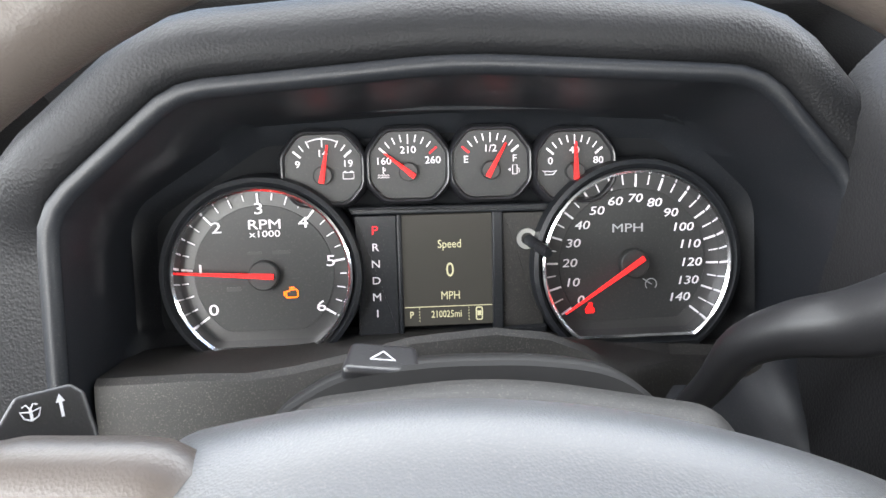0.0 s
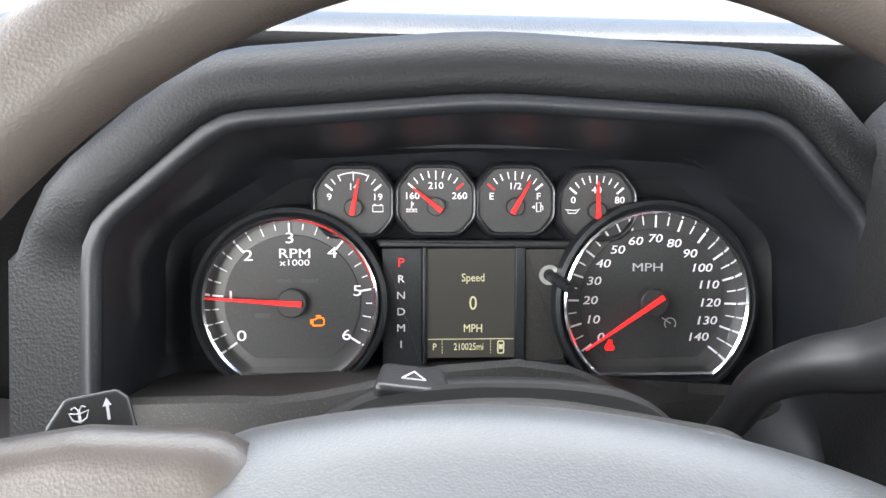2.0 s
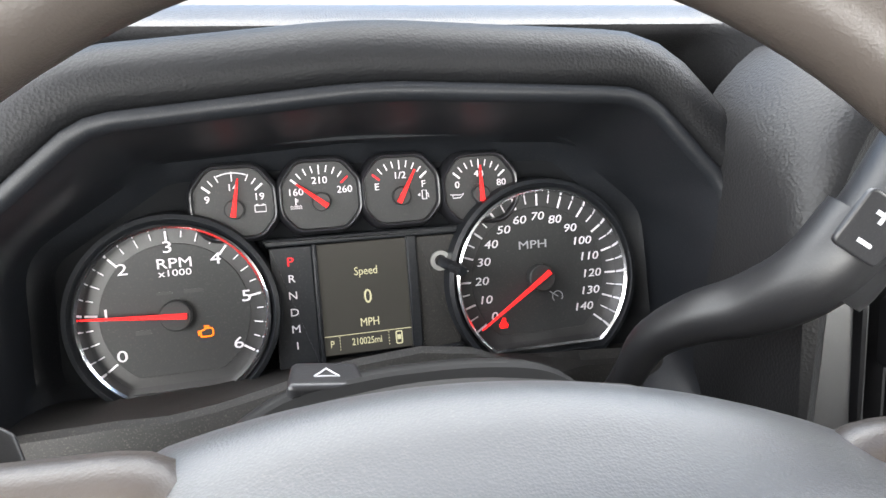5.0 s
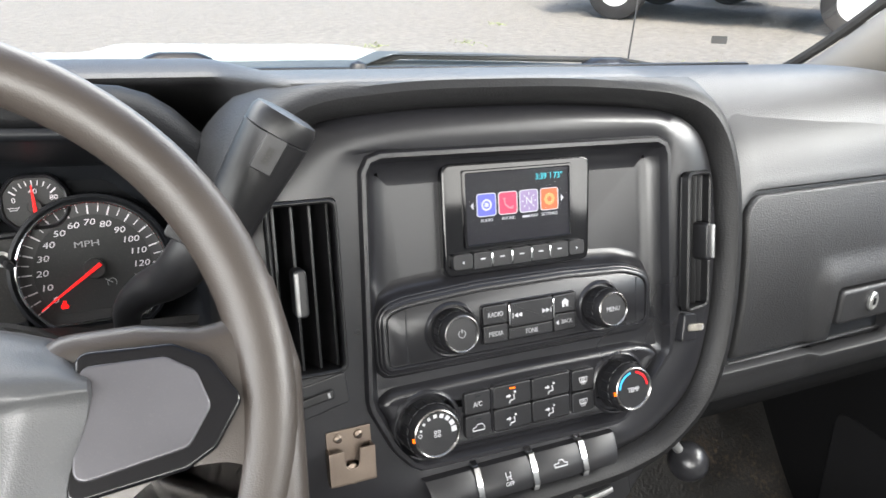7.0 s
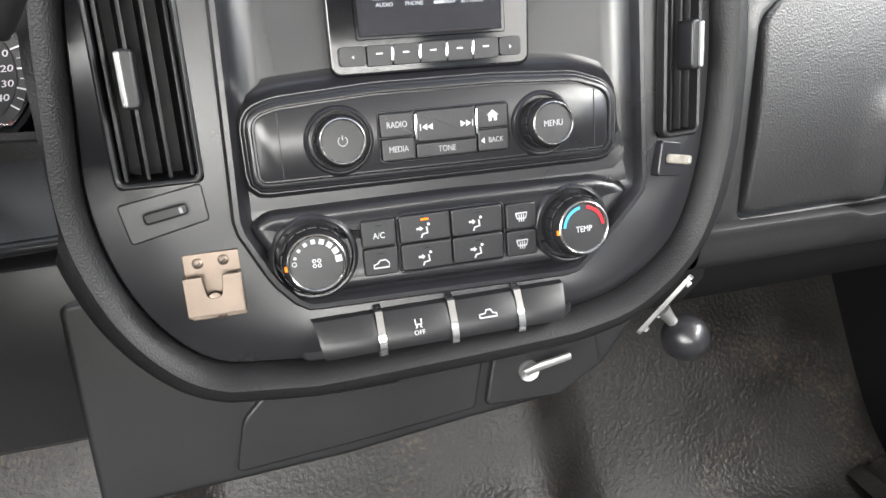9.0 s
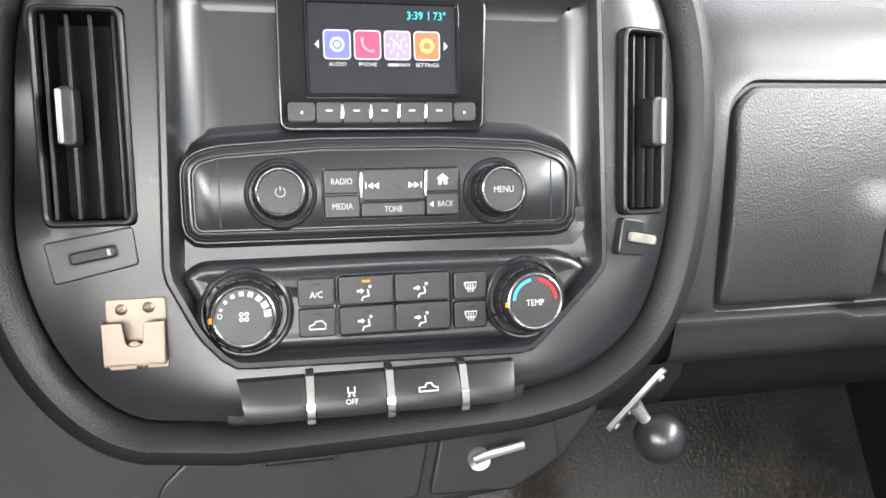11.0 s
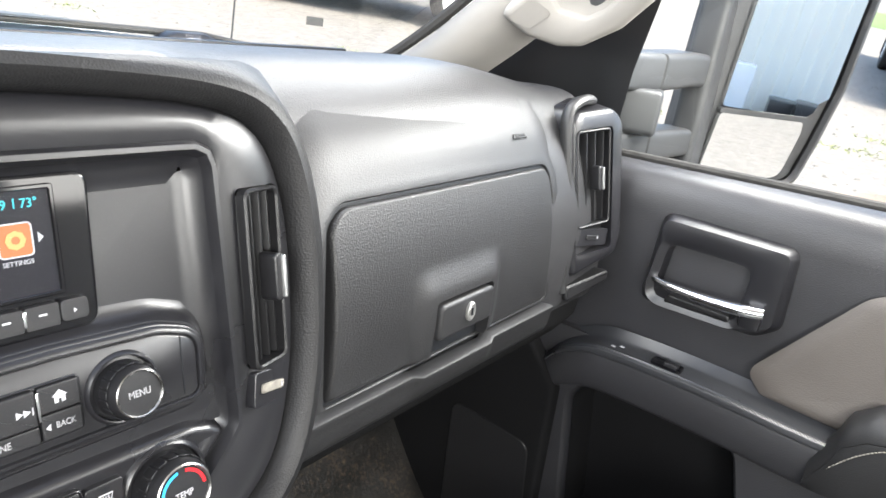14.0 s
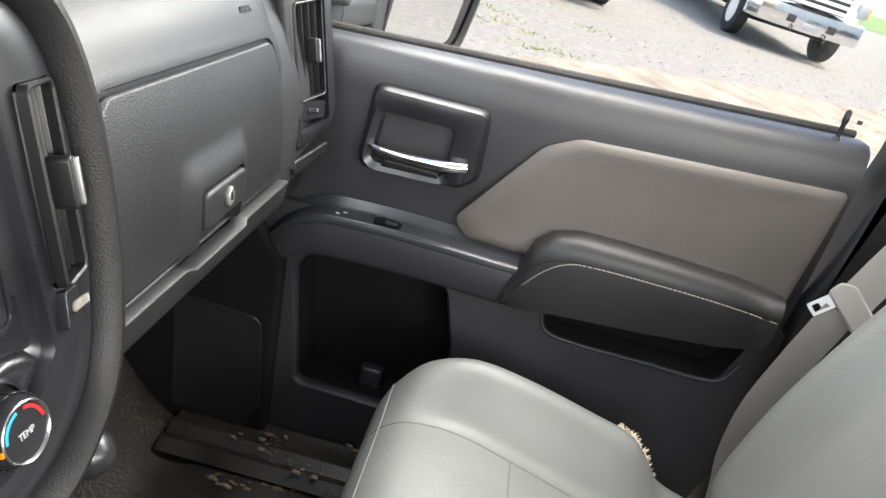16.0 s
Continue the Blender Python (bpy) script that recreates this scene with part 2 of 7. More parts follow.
def thing(name, label, category, at=(0, 0, 0), group="", kind=""):
    ob = new(name)
    ob.matrix_basis = Matrix.Translation(at)
    ob.empty_display_size = 0.02
    return tagged(ob, label, category, group, kind)


def solo(name, bm, material, label, category, kind="", group=""):
    """A thing that is one mesh."""
    return tagged(part(name, bm, material), label, category, group, kind)


def arc_poly(points, radius, seg=6):
    """A polygon with its corners rounded. points: (x, y) or (x, y, own radius)."""
    out, n = [], len(points)
    for i in range(n):
        p, a, c = Vector(points[i][:2]), Vector(points[i - 1][:2]), Vector(points[(i + 1) % n][:2])
        r = points[i][2] if len(points[i]) > 2 else radius
        u, v = (a - p), (c - p)
        lu, lv = u.length, v.length
        u, v = u / lu, v / lv
        ang = math.acos(max(-1, min(1, u.dot(v))))
        if r <= 0 or ang > 3.12:
            out.append(p)
            continue
        d = min(r / math.tan(ang / 2), lu * 0.48, lv * 0.48)
        s, e = p + u * d, p + v * d
        for k in range(seg + 1):
            t = k / seg
            out.append(s * (1 - t) ** 2 + p * 2 * t * (1 - t) + e * t * t)
    return [tuple(q) for q in out]


def rect(x0, y0, x1, y1, r=0.0, seg=5):
    return arc_poly([(x0, y0), (x1, y0), (x1, y1), (x0, y1)], r, seg) if r else [(x0, y0), (x1, y0), (x1, y1), (x0, y1)]


def circle(r, n=48, cx=0.0, cy=0.0, a0=0.0):
    return [(cx + r * math.cos(a0 + 2 * math.pi * k / n), cy + r * math.sin(a0 + 2 * math.pi * k / n)) for k in range(n)]


def shrink(poly, d):
    """The outline moved inwards by d (counter-clockwise polygons)."""
    n, out = len(poly), []
    for i in range(n):
        p, a, c = Vector(poly[i]), Vector(poly[i - 1]), Vector(poly[(i + 1) % n])
        e1, e2 = (p - a), (c - p)
        n1 = Vector((-e1.y, e1.x)).normalized() if e1.length > 1e-9 else Vector((0, 0))
        n2 = Vector((-e2.y, e2.x)).normalized() if e2.length > 1e-9 else Vector((0, 0))
        m = n1 + n2
        m = m / max(m.length_squared / 2, 0.35)
        q = p + m * d
        out.append((q.x, q.y))
    return out


def loft(bm, rings, m=Matrix(), closed=True, cap0=False, cap1=False):
    """Skin through rings of 3D points of equal count."""
    rows = [[bm.verts.new(m @ Vector(p)) for p in ring] for ring in rings]
    n = len(rows[0])
    for a, b in zip(rows, rows[1:]):
        for i in range(n if closed else n - 1):
            j = (i + 1) % n
            try:
                bm.faces.new((a[i], a[j], b[j], b[i]))
            except ValueError:
                pass
    if cap0:
        bm.faces.new(rows[0][::-1])
    if cap1:
        bm.faces.new(rows[-1])
    return bm


def lift(poly, z):
    return [(x, y, z) for x, y in poly]


def slab(poly, z0, z1, m=Matrix(), bevel=0.0, bm=None, back=True, steps=3):
    """A plate between z0 and z1 with a rounded front edge."""
    bm = bm or bmesh.new()
    rings = [lift(poly, z0)]
    if bevel:
        for k in range(steps + 1):
            a = math.pi / 2 * k / steps
            rings.append(lift(shrink(poly, bevel * (1 - math.cos(a))), z1 - bevel + bevel * math.sin(a)))
        rings.append(lift(shrink(poly, bevel * 1.25 + 0.0002), z1))
    else:
        rings.append(lift(poly, z1))
    return loft(bm, rings, m, True, back, True)


def band(outer, inner, z0, z1, m=Matrix(), bevel=0.0, bm=None, zin=None):
    """A ring-shaped plate between two outlines of equal count."""
    bm = bm or bmesh.new()
    zi = z0 if zin is None else zin
    rings = [lift(outer, z0), lift(outer, z1 - bevel), lift(shrink(outer, bevel), z1), lift(shrink(inner, -bevel), z1), lift(inner, z1 - bevel), lift(inner, zi)]
    return loft(bm, rings, m)


def box(x0, y0, z0, x1, y1, z1, m=Matrix(), bevel=0.0, bm=None, seg=2):
    bm = bm or bmesh.new()
    vs = [bm.verts.new(m @ Vector(p)) for p in ((x0, y0, z0), (x1, y0, z0), (x1, y1, z0), (x0, y1, z0), (x0, y0, z1), (x1, y0, z1), (x1, y1, z1), (x0, y1, z1))]
    fs = [bm.faces.new([vs[i] for i in q]) for q in ((3, 2, 1, 0), (4, 5, 6, 7), (0, 1, 5, 4), (1, 2, 6, 5), (2, 3, 7, 6), (3, 0, 4, 7))]
    if bevel:
        es = {e for f in fs for e in f.edges}
        bmesh.ops.bevel(bm, geom=list(es), offset=bevel, segments=seg, profile=0.6, affect="EDGES")
    return bm


def spline(pts, n):
    """Catmull-Rom through points, n samples a stretch."""
    P = [Vector(p) for p in pts]
    P = [P[0] * 2 - P[1]] + P + [P[-1] * 2 - P[-2]]
    out = []
    for i in range(1, len(P) - 2):
        a, b, c, d = P[i - 1], P[i], P[i + 1], P[i + 2]
        for k in range(n):
            t = k / n
            out.append(0.5 * ((2 * b) + (c - a) * t + (2 * a - 5 * b + 4 * c - d) * t * t + (3 * b - a - 3 * c + d) * t ** 3))
    out.append(P[-2])
    return out


def tube(path, radius, m=Matrix(), n=14, bm=None, closed=False, flat=1.0, caps=True, up=(0, 0, 1)):
    """A round or flattened tube along 3D points; radius: a number or one for each point."""
    bm = bm or bmesh.new()
    P = [Vector(p) for p in path]
    rings = []
    for i, p in enumerate(P):
        a = P[i - 1] if (i or closed) else p
        c = P[(i + 1) % len(P)] if (i < len(P) - 1 or closed) else p
        d = (c - a).normalized()
        s = d.cross(Vector(up))
        s = s.normalized() if s.length > 1e-4 else d.orthogonal().normalized()
        w = s.cross(d).normalized()
        r = radius[i] if isinstance(radius, (list, tuple)) else radius
        rings.append([p + s * r * math.cos(2 * math.pi * k / n) + w * r * flat * math.sin(2 * math.pi * k / n) for k in range(n)])
    if closed:
        rings.append(rings[0])
        loft(bm, rings, m)
        bmesh.ops.remove_doubles(bm, verts=bm.verts[:], dist=1e-6)
        return bm
    return loft(bm, rings, m, True, caps, caps)


def lathe(profile, m=Matrix(), n=40, bm=None, caps=None):
    """A turned body round local z; profile: (radius, z). A ring has no caps."""
    if caps is None:
        caps = profile[-1][0] < 1e-5
    bm = bm or bmesh.new()
    rings = [[(r * math.cos(2 * math.pi * k / n), r * math.sin(2 * math.pi * k / n), z) for k in range(n)] for r, z in profile]
    return loft(bm, rings, m, True, caps and profile[0][0] > 1e-5, caps and profile[-1][0] > 1e-5)


def cut(ob, *tools):
    """Open real holes in a mesh object with closed tool bodies."""
    for bm in tools:
        knife = new("knife", mesh_of(bm, "knife", False))
        mod = ob.modifiers.new("cut", "BOOLEAN")
        mod.operation, mod.solver, mod.object = "DIFFERENCE", "EXACT", knife
        bpy.context.view_layer.update()
        me = bpy.data.meshes.new_from_object(ob.evaluated_get(bpy.context.evaluated_depsgraph_get()))
        ob.modifiers.clear()
        ob.data = me
        bpy.data.objects.remove(knife)
    return ob


def grid(xs, ys, f, bm=None):
    """A sheet of points f(x, y)."""
    bm = bm or bmesh.new()
    return loft(bm, [[f(x, y) for x in xs] for y in ys], closed=False)


def text(body, size, m, material, parent, name="lettering", width=1.0, depth=0.0002, shear=0.0):
    """Lettering as a thin mesh, centred at m."""
    cu = bpy.data.curves.new(name, "FONT")
    cu.body, cu.size, cu.align_x, cu.align_y, cu.extrude, cu.shear = body, size, "CENTER", "CENTER", depth, shear
    cu.resolution_u = 3
    tmp = bpy.data.objects.new(name, cu)
    me = bpy.data.meshes.new_from_object(tmp)
    bpy.data.objects.remove(tmp)
    bpy.data.curves.remove(cu)
    me.transform(m @ Matrix.Diagonal((width, 1, 1, 1)))
    ob = new(name, me)
    me.materials.append(material)
    ob.parent = parent
    ob.matrix_parent_inverse = parent.matrix_world.inverted() if parent.type != "EMPTY" else parent.matrix_basis.inverted()
    return ob


def at(m, x, y, z=0.0, rz=0.0):
    """A place on a panel's own plane."""
    return m @ pose(x, y, z, 0, 0, rz)


def lerp(a, b, t):
    return a + (b - a) * t


def smooth01(t):
    t = max(0.0, min(1.0, t))
    return t * t * (3 - 2 * t)

# ---- frames of the main panels: local x to the right, y up the panel, z out of it ----
CENTRE = 0.4525
M_CL = pose(0.0466, 0.3617, 1.4463, 73.7, 0, 3) @ pose(0, 0, 0, 0, 0, .44) @ Matrix.Scale(.906, 4)   # instrument cluster
M_CS = pose(CENTRE, 0.250, 1.430, 78.7, 0, 0)      # centre stack
M_GL = pose(0.90, 0.285, 1.385, 81.6, 0, 1.5)      # glove box
M_W = pose(0.0642, 0.1079, 1.481, 53.7, 0, -1) @ Matrix.Scale(.908, 4)   # steering wheel
M_D = pose(1.300, 0, 0, 90, 0, -90)                # passenger door: local x = -y, y = z, z inwards

K_R = [(.76, 1.535), (.66, 1.548), (.55, 1.562), (.45, 1.573), (.39, 1.574), (.360, 1.562), (.333, 1.536), (.315, 1.500), (.300, 1.460), (.280, 1.39), (.277, 1.32), (.279, 1.285), (.284, 1.262), (.33, 1.222), (.42, 1.15), (.50, 1.08)]
K_C = [(.76, 1.535), (.66, 1.548), (.55, 1.562), (.45, 1.574), (.37, 1.582), (.33, 1.585), (.303, 1.585), (.290, 1.580), (.305, 1.56), (.33, 1.50), (.33, 1.40), (.33, 1.30), (.33, 1.25), (.34, 1.20), (.42, 1.15), (.50, 1.08)]
K_B = [(.76, 1.535), (.66, 1.545), (.56, 1.561), (.49, 1.576), (.45, 1.584), (.42, 1.586), (.395, 1.582), (.385, 1.574), (.42, 1.554), (.50, 1.50), (.50, 1.40), (.50, 1.30), (.50, 1.25), (.50, 1.20), (.50, 1.15), (.52, 1.08)]
SPANS = [(-0.42, K_R), (-0.27, K_R), (-0.21, K_B), (0.242, K_B), (0.287, K_C), (0.565, K_C), (0.705, K_R), (1.16, K_R), (1.26, K_R)]


def dash_profile(x):
    for (xa, ka), (xb, kb) in zip(SPANS, SPANS[1:]):
        if xa <= x <= xb:
            t = smooth01((x - xa) / (xb - xa))
            return [(lerp(p[0], q[0], t), lerp(p[1], q[1], t)) for p, q in zip(ka, kb)]
    return K_R


dashboard = thing("dashboard", "black grained soft-touch truck dashboard, dusty on top", "dashboard", (CENTRE, 0.4, 1.1))
xs = [-0.42 + 1.68 * k / 260 for k in range(261)]
rings = []
for x in xs:
    drop = 0.030 * smooth01((x - 0.95) / 0.30) + 0.03 * smooth01((-0.15 - x) / 0.25)
    rings.append([(x, p.x, p.y - drop * smooth01((p.y - 1.46) / 0.08)) for p in spline([(y, z, 0) for y, z in dash_profile(x)], 4)])
part("soft_skin", loft(bmesh.new(), rings, closed=False), DASHTOP, dashboard)

# ridge strip along the foot of the windscreen
bm = box(-0.38, 0.628, 1.545, 1.06, 0.640, 1.557, bevel=0.003)
part("defroster_strip", bm, HARD, dashboard)

# ---- centre stack ----
stack = thing("centre_stack", "satin black centre stack panel with radio and climate controls", "console panel", (CENTRE, 0.25, 1.25))
OUT = [(-.098, -.171), (.050, -.168), (.100, -.164), (.138, -.152), (.176, -.119), (.196, -.062), (.2025, .010), (.198, .072), (.180, .113), (.142, .131), (.060, .139), (-.024, .141), (-.105, .139), (-.168, .128), (-.204, .085), (-.215, 0), (-.217, -.058), (-.203, -.110), (-.178, -.147), (-.148, -.165)]
OUT = [(p.x, p.y) for p in spline([(x, y, 0) for x, y in OUT[-3:] + OUT + OUT[:3]], 6)[18:-18]]
rings = []
NEAR = ((.004, -.030), (.002, -.004), (-.004, .007), (-.010, .010), (-.016, .0080), (-.021, .002), (-.025, -.008), (-.029, -.020), (-.032, -.034), (-.035, -.052), (-.037, -.075))
WIDE = ((.004, -.030), (.002, -.004), (-.004, .007), (-.010, .010), (-.016, .0085), (-.022, .003), (-.029, -.007), (-.037, -.020), (-.046, -.034), (-.058, -.052), (-.070, -.075))
for (d, z), (dw, zw) in zip(NEAR, WIDE):
    ring = []
    for (x, y), (xw, yw) in zip(shrink(OUT, d), shrink(OUT, dw)):
        t = smooth01((x - .10) / .08) * smooth01((y + .14) / .05)
        ring.append((max(lerp(x, xw, t), -.229 - .04 * smooth01((-.06 - y) / .06)), min(lerp(y, yw, t), .157), lerp(z, zw, t)))
    rings.append(ring)
part("soft_surround", loft(bmesh.new(), rings, M_CS), ROLL, dashboard)

part("side_filler", slab(rect(-.30, -.205, -.10, -.118, .01), -.085, -.052, M_CS, .004), DASH, dashboard)
# bezel: outer panel with a sunken middle field
INN = arc_poly([(-.097, -.1265, .014), (.091, -.1300, .014), (.1415, -.0790, .012), (.137, .1030, .012), (-.124, .1045, .012), (-.130, -.0720, .012), (-.113, -.1080, .012)], .012, 6)
def same_count(poly, n=120):
    """The outline resampled to n even steps, begun straight below its middle."""
    P = [Vector(p) for p in poly] + [Vector(poly[0])]
    L = [0.0]
    for a, b in zip(P, P[1:]):
        L.append(L[-1] + (b - a).length)
    c = sum((Vector(p) for p in poly), Vector((0, 0))) / len(poly)
    out, i = [], 0
    for k in range(n):
        s = L[-1] * k / n
        while L[i + 1] < s:
            i += 1
        out.append(P[i].lerp(P[i + 1], (s - L[i]) / max(1e-9, L[i + 1] - L[i])))
    j = min(range(n), key=lambda q: abs(out[q].x - c.x) + (10 if out[q].y > c.y else 0))
    return [tuple(p) for p in out[j:] + out[:j]]
O2, I2 = same_count(shrink(OUT, .001)), same_count(INN)
SO, SI = shrink(O2, .004), shrink(I2, -.0062)
mid = [[(lerp(a[0], b[0], t), lerp(a[1], b[1], t)) for a, b in zip(SO, SI)] for t in (0.25, 0.5, 0.75)]
rings = [lift(O2, -.040), lift(O2, -.012), lift(SO, -.003)] + [lift(p, .002 * math.sin((k + 1) * .785)) for k, p in enumerate(mid)]
rings += [lift(SI, 0), lift(SI, -.040), lift(O2, -.040)]
bm = loft(bmesh.new(), rings, M_CS)
bmesh.ops.remove_doubles(bm, verts=bm.verts[:], dist=1e-6)
bezel = part("bezel", bm, SATIN, stack)
part("field_lip", loft(bmesh.new(), [lift(shrink(I2, -.006), -.012), lift(shrink(I2, -.006), .0005), lift(shrink(I2, -.004), .0035), lift(shrink(I2, -.001), .0035), lift(shrink(I2, .002), -.002), lift(shrink(I2, .004), -.012)], M_CS), SATIN, stack)
part("sunken_field", loft(bmesh.new(), [lift(shrink(I2, .0012), -.001), lift(shrink(I2, .0030), -.005), lift(shrink(I2, .010), -.013), lift(shrink(I2, .02), -.015)], M_CS, True, False, True), SATIN, stack)
cut(bezel, slab(rect(-.1965, -.042, -.1470, .0815, .005), -.06, .06, M_CS), slab(rect(.154, -.046, .189, .077, .005), -.06, .06, M_CS))
# radio: display unit, keys, knobs
def panel_part(name, poly, z0, z1, material, parent, m=M_CS, bevel=0.0015, label=""):
    return part(name, slab(poly, z0, z1, m, bevel), material, parent, label)


radio = thing("radio", "black car radio with small colour display and silver-ringed knobs", "radio", M_CS @ Vector((0, -.03, -.01)))
panel_part("display_housing", arc_poly([(-.0650, .0115), (.0655, .0110), (.0680, .0965), (-.0640, .0975)], .008), -.020, -.008, GLOSS, radio, bevel=.0018)
part("display_frame", band(rect(-.0478, .0325, .0490, .0918, .002), rect(-.0452, .0350, .0465, .0892, .001), -.0095, -.0062, M_CS, .0006), GLOSS, radio)
display = panel_part("display", rect(-.0452, .0350, .0465, .0892), -.0105, -.0076, SCREEN, radio, bevel=0)
ICONS = [((0.10, 0.11, 0.55), "AUDIO"), ((0.70, 0.05, 0.10), "PHONE"), ((0.22, 0.17, 0.30), "NAV"), ((0.75, 0.11, 0.05), "SETTINGS")]
SCRTXT = glow("display_text", (0.45, 0.46, 0.50), 0.16)
CYAN = glow("display_cyan", (0.05, 0.42, 0.50), 0.28)
for k, (c, word) in enumerate(ICONS):
    cx = -.0280 + .0187 * k
    tile = panel_part("app_tile", rect(cx - .0080, .0560, cx + .0080, .0730, .0025), -.0076, -.0072, glow("tile_%s" % word.lower(), c, 0.26), display, bevel=0)
    part("tile_rim", band(rect(cx - .0084, .0556, cx + .0084, .0734, .0028), rect(cx - .0077, .0563, cx + .0077, .0727, .0022), -.0076, -.0070, M_CS), SCRTXT, display)
    if k == 0:
        part("speaker_sign", lathe([(.0045, 0), (.0045, .0002), (.003, .0002), (.003, 0)], at(M_CS, cx, .0645, -.0070), 20), SCRTXT, display)
        part("speaker_cone", lathe([(.0018, 0), (.0018, .0002), (0, .0002)], at(M_CS, cx, .0645, -.0070), 16), SCRTXT, display)
    if k == 1:
        part("phone_sign", tube(spline([(-.0035, .004, 0), (-.0025, -.001, 0), (.0015, -.004, 0), (.004, -.0035, 0)], 5), [.0013, .0009, .0008, .0007, .0007, .0007, .0007, .0007, .0007, .0007, .0007, .0008, .0009, .0010, .0012, .0013], at(M_CS, cx, .0645, -.0068), 6), glow("phone_green", (.25, .12, .15), .6), display)
    if k == 2:
        text("N", .0085, at(M_CS, cx, .0645, -.0069), SCRTXT, display, "compass_letter")
        for a in range(8):
            part("compass_ray", box(.0048, -.0004, 0, .0066, .0004, .0002, at(M_CS, cx, .0645, -.0070, 45 * a)), SCRTXT, display)
    if k == 3:
        part("gear_sign", lathe([(.0050, 0), (.0050, .0002), (.0022, .0002), (.0022, 0)], at(M_CS, cx, .0645, -.0070), 8), glow("gear_orange", (.80, .20, .08), .45), display)
    if word == "NAV":
        part("brand_bar", box(-.0062, -.0008, 0, .0008, .0008, .0002, at(M_CS, cx, .0526, -.0072)), SCRTXT, display)
        text("NAV", .0032, at(M_CS, cx + .0046, .0526, -.0072), SCRTXT, display)
    else:
        text(word, .0034, at(M_CS, cx, .0526, -.0072), SCRTXT, display)
text("3:39", .0068, at(M_CS, .0208, .0826, -.0072), CYAN, display, "clock_digits", width=.9)
text("73°", .0068, at(M_CS, .0366, .0826, -.0072), CYAN, display, "temperature_digits", width=.9)
part("divider", box(-.0003, -.002, 0, .0003, .003, .0002, at(M_CS, .0296, .0826, -.0072)), CYAN, display)
for x, d in ((-.0400, -1), (.0400, 1)):
    part("arrow_mark", slab([(-.0010 * d, -.0028), (.0016 * d, 0), (-.0010 * d, .0028)][::d], 0, .0002, at(M_CS, x, .0645, -.0073)), SCRTXT, display)
dglass = panel_part("display_glass", rect(-.0452, .0350, .0465, .0892), -.0062, -.0058, SCREENGLASS, radio, bevel=0)
dglass.visible_shadow = False
# keys under the display
kx = [-.0597, -.0425, -.0265, -.0090, .0084, .0255, .0433, .0585]
for k in range(7):
    x0, x1 = kx[k] + .0004, kx[k + 1] - .0004
    key = panel_part("preset_key", arc_poly([(x0, .0168 if 0 < k < 6 else .0176), (x1, .0168 if 0 < k < 6 else .0176), (x1, .0294), (x0, .0294)], .003 if k in (0, 6) else .0014), -.009, -.0035, BUTTON, radio, bevel=.0004)
    if k in (0, 6):
        d = -1 if k == 0 else 1
        part("arrow_mark", slab([(-.0008 * d, -.0012), (.0010 * d, 0), (-.0008 * d, .0012)][::d], 0, .0002, at(M_CS, (x0 + x1) / 2, .0230, -.0034)), PRINT, key)
    else:
        part("dash_mark", box(-.002, -.0005, 0, .002, .0005, .0002, at(M_CS, (x0 + x1) / 2, .0242, -.0034)), PRINT, key)
for x in kx[2:6]:
    part("chrome_divider", box(x - .0008, .0195, -.008, x + .0008, .0280, -.0026, M_CS, .0004), CHROME, radio)
# control strip below the display, with an arched brow over it
STRIP = arc_poly([(-.1163, -.0473, .006), (.1176, -.0480, .006), (.1186, -.0105, .014), (.0937, -.0022, .04), (.0361, .0006, .05), (-.0417, .0006, .05), (-.1003, -.0032, .04), (-.1163, -.0075, .013)], .006, 8)
S2 = same_count(STRIP, 160)
STEPS = ((-.0200, -.0152), (-.0165, -.0146), (-.0130, -.0128), (-.0105, -.0100), (-.0088, -.0068), (-.0078, -.0046), (-.0072, -.0040), (-.0066, -.0040), (-.0056, -.0022), (-.0050, -.0017), (-.0044, -.0016), (-.0034, -.0002), (-.0020, .0006), (-.0008, .0006), (-.0002, -.0002), (.0, -.0016), (.0008, -.0016), (.0010, -.0004), (.0016, .0))
rings = [[(x, y, lerp(max(z, -.0085), z, smooth01((y + .052) / .03))) for (x, y) in shrink(S2, d)] for d, z in STEPS]
part("control_strip", loft(bmesh.new(), rings, M_CS, True, False, True), SATIN, radio)
part("valley", loft(bmesh.new(), [[(x, y, z) for x in (-.134, 0, .1385)] for y, z in ((-.040, -.0085), (-.050, -.0086), (-.056, -.0092), (-.061, -.0092), (-.068, -.0080), (-.074, -.0080))], M_CS, False), SATIN, radio)
for x in (-.1012, .1075):
    part("panel_gap", box(x - .0004, -.0455, -.0004, x + .0004, -.008 + .003 * (x < 0), .0002, M_CS), BINN, radio)
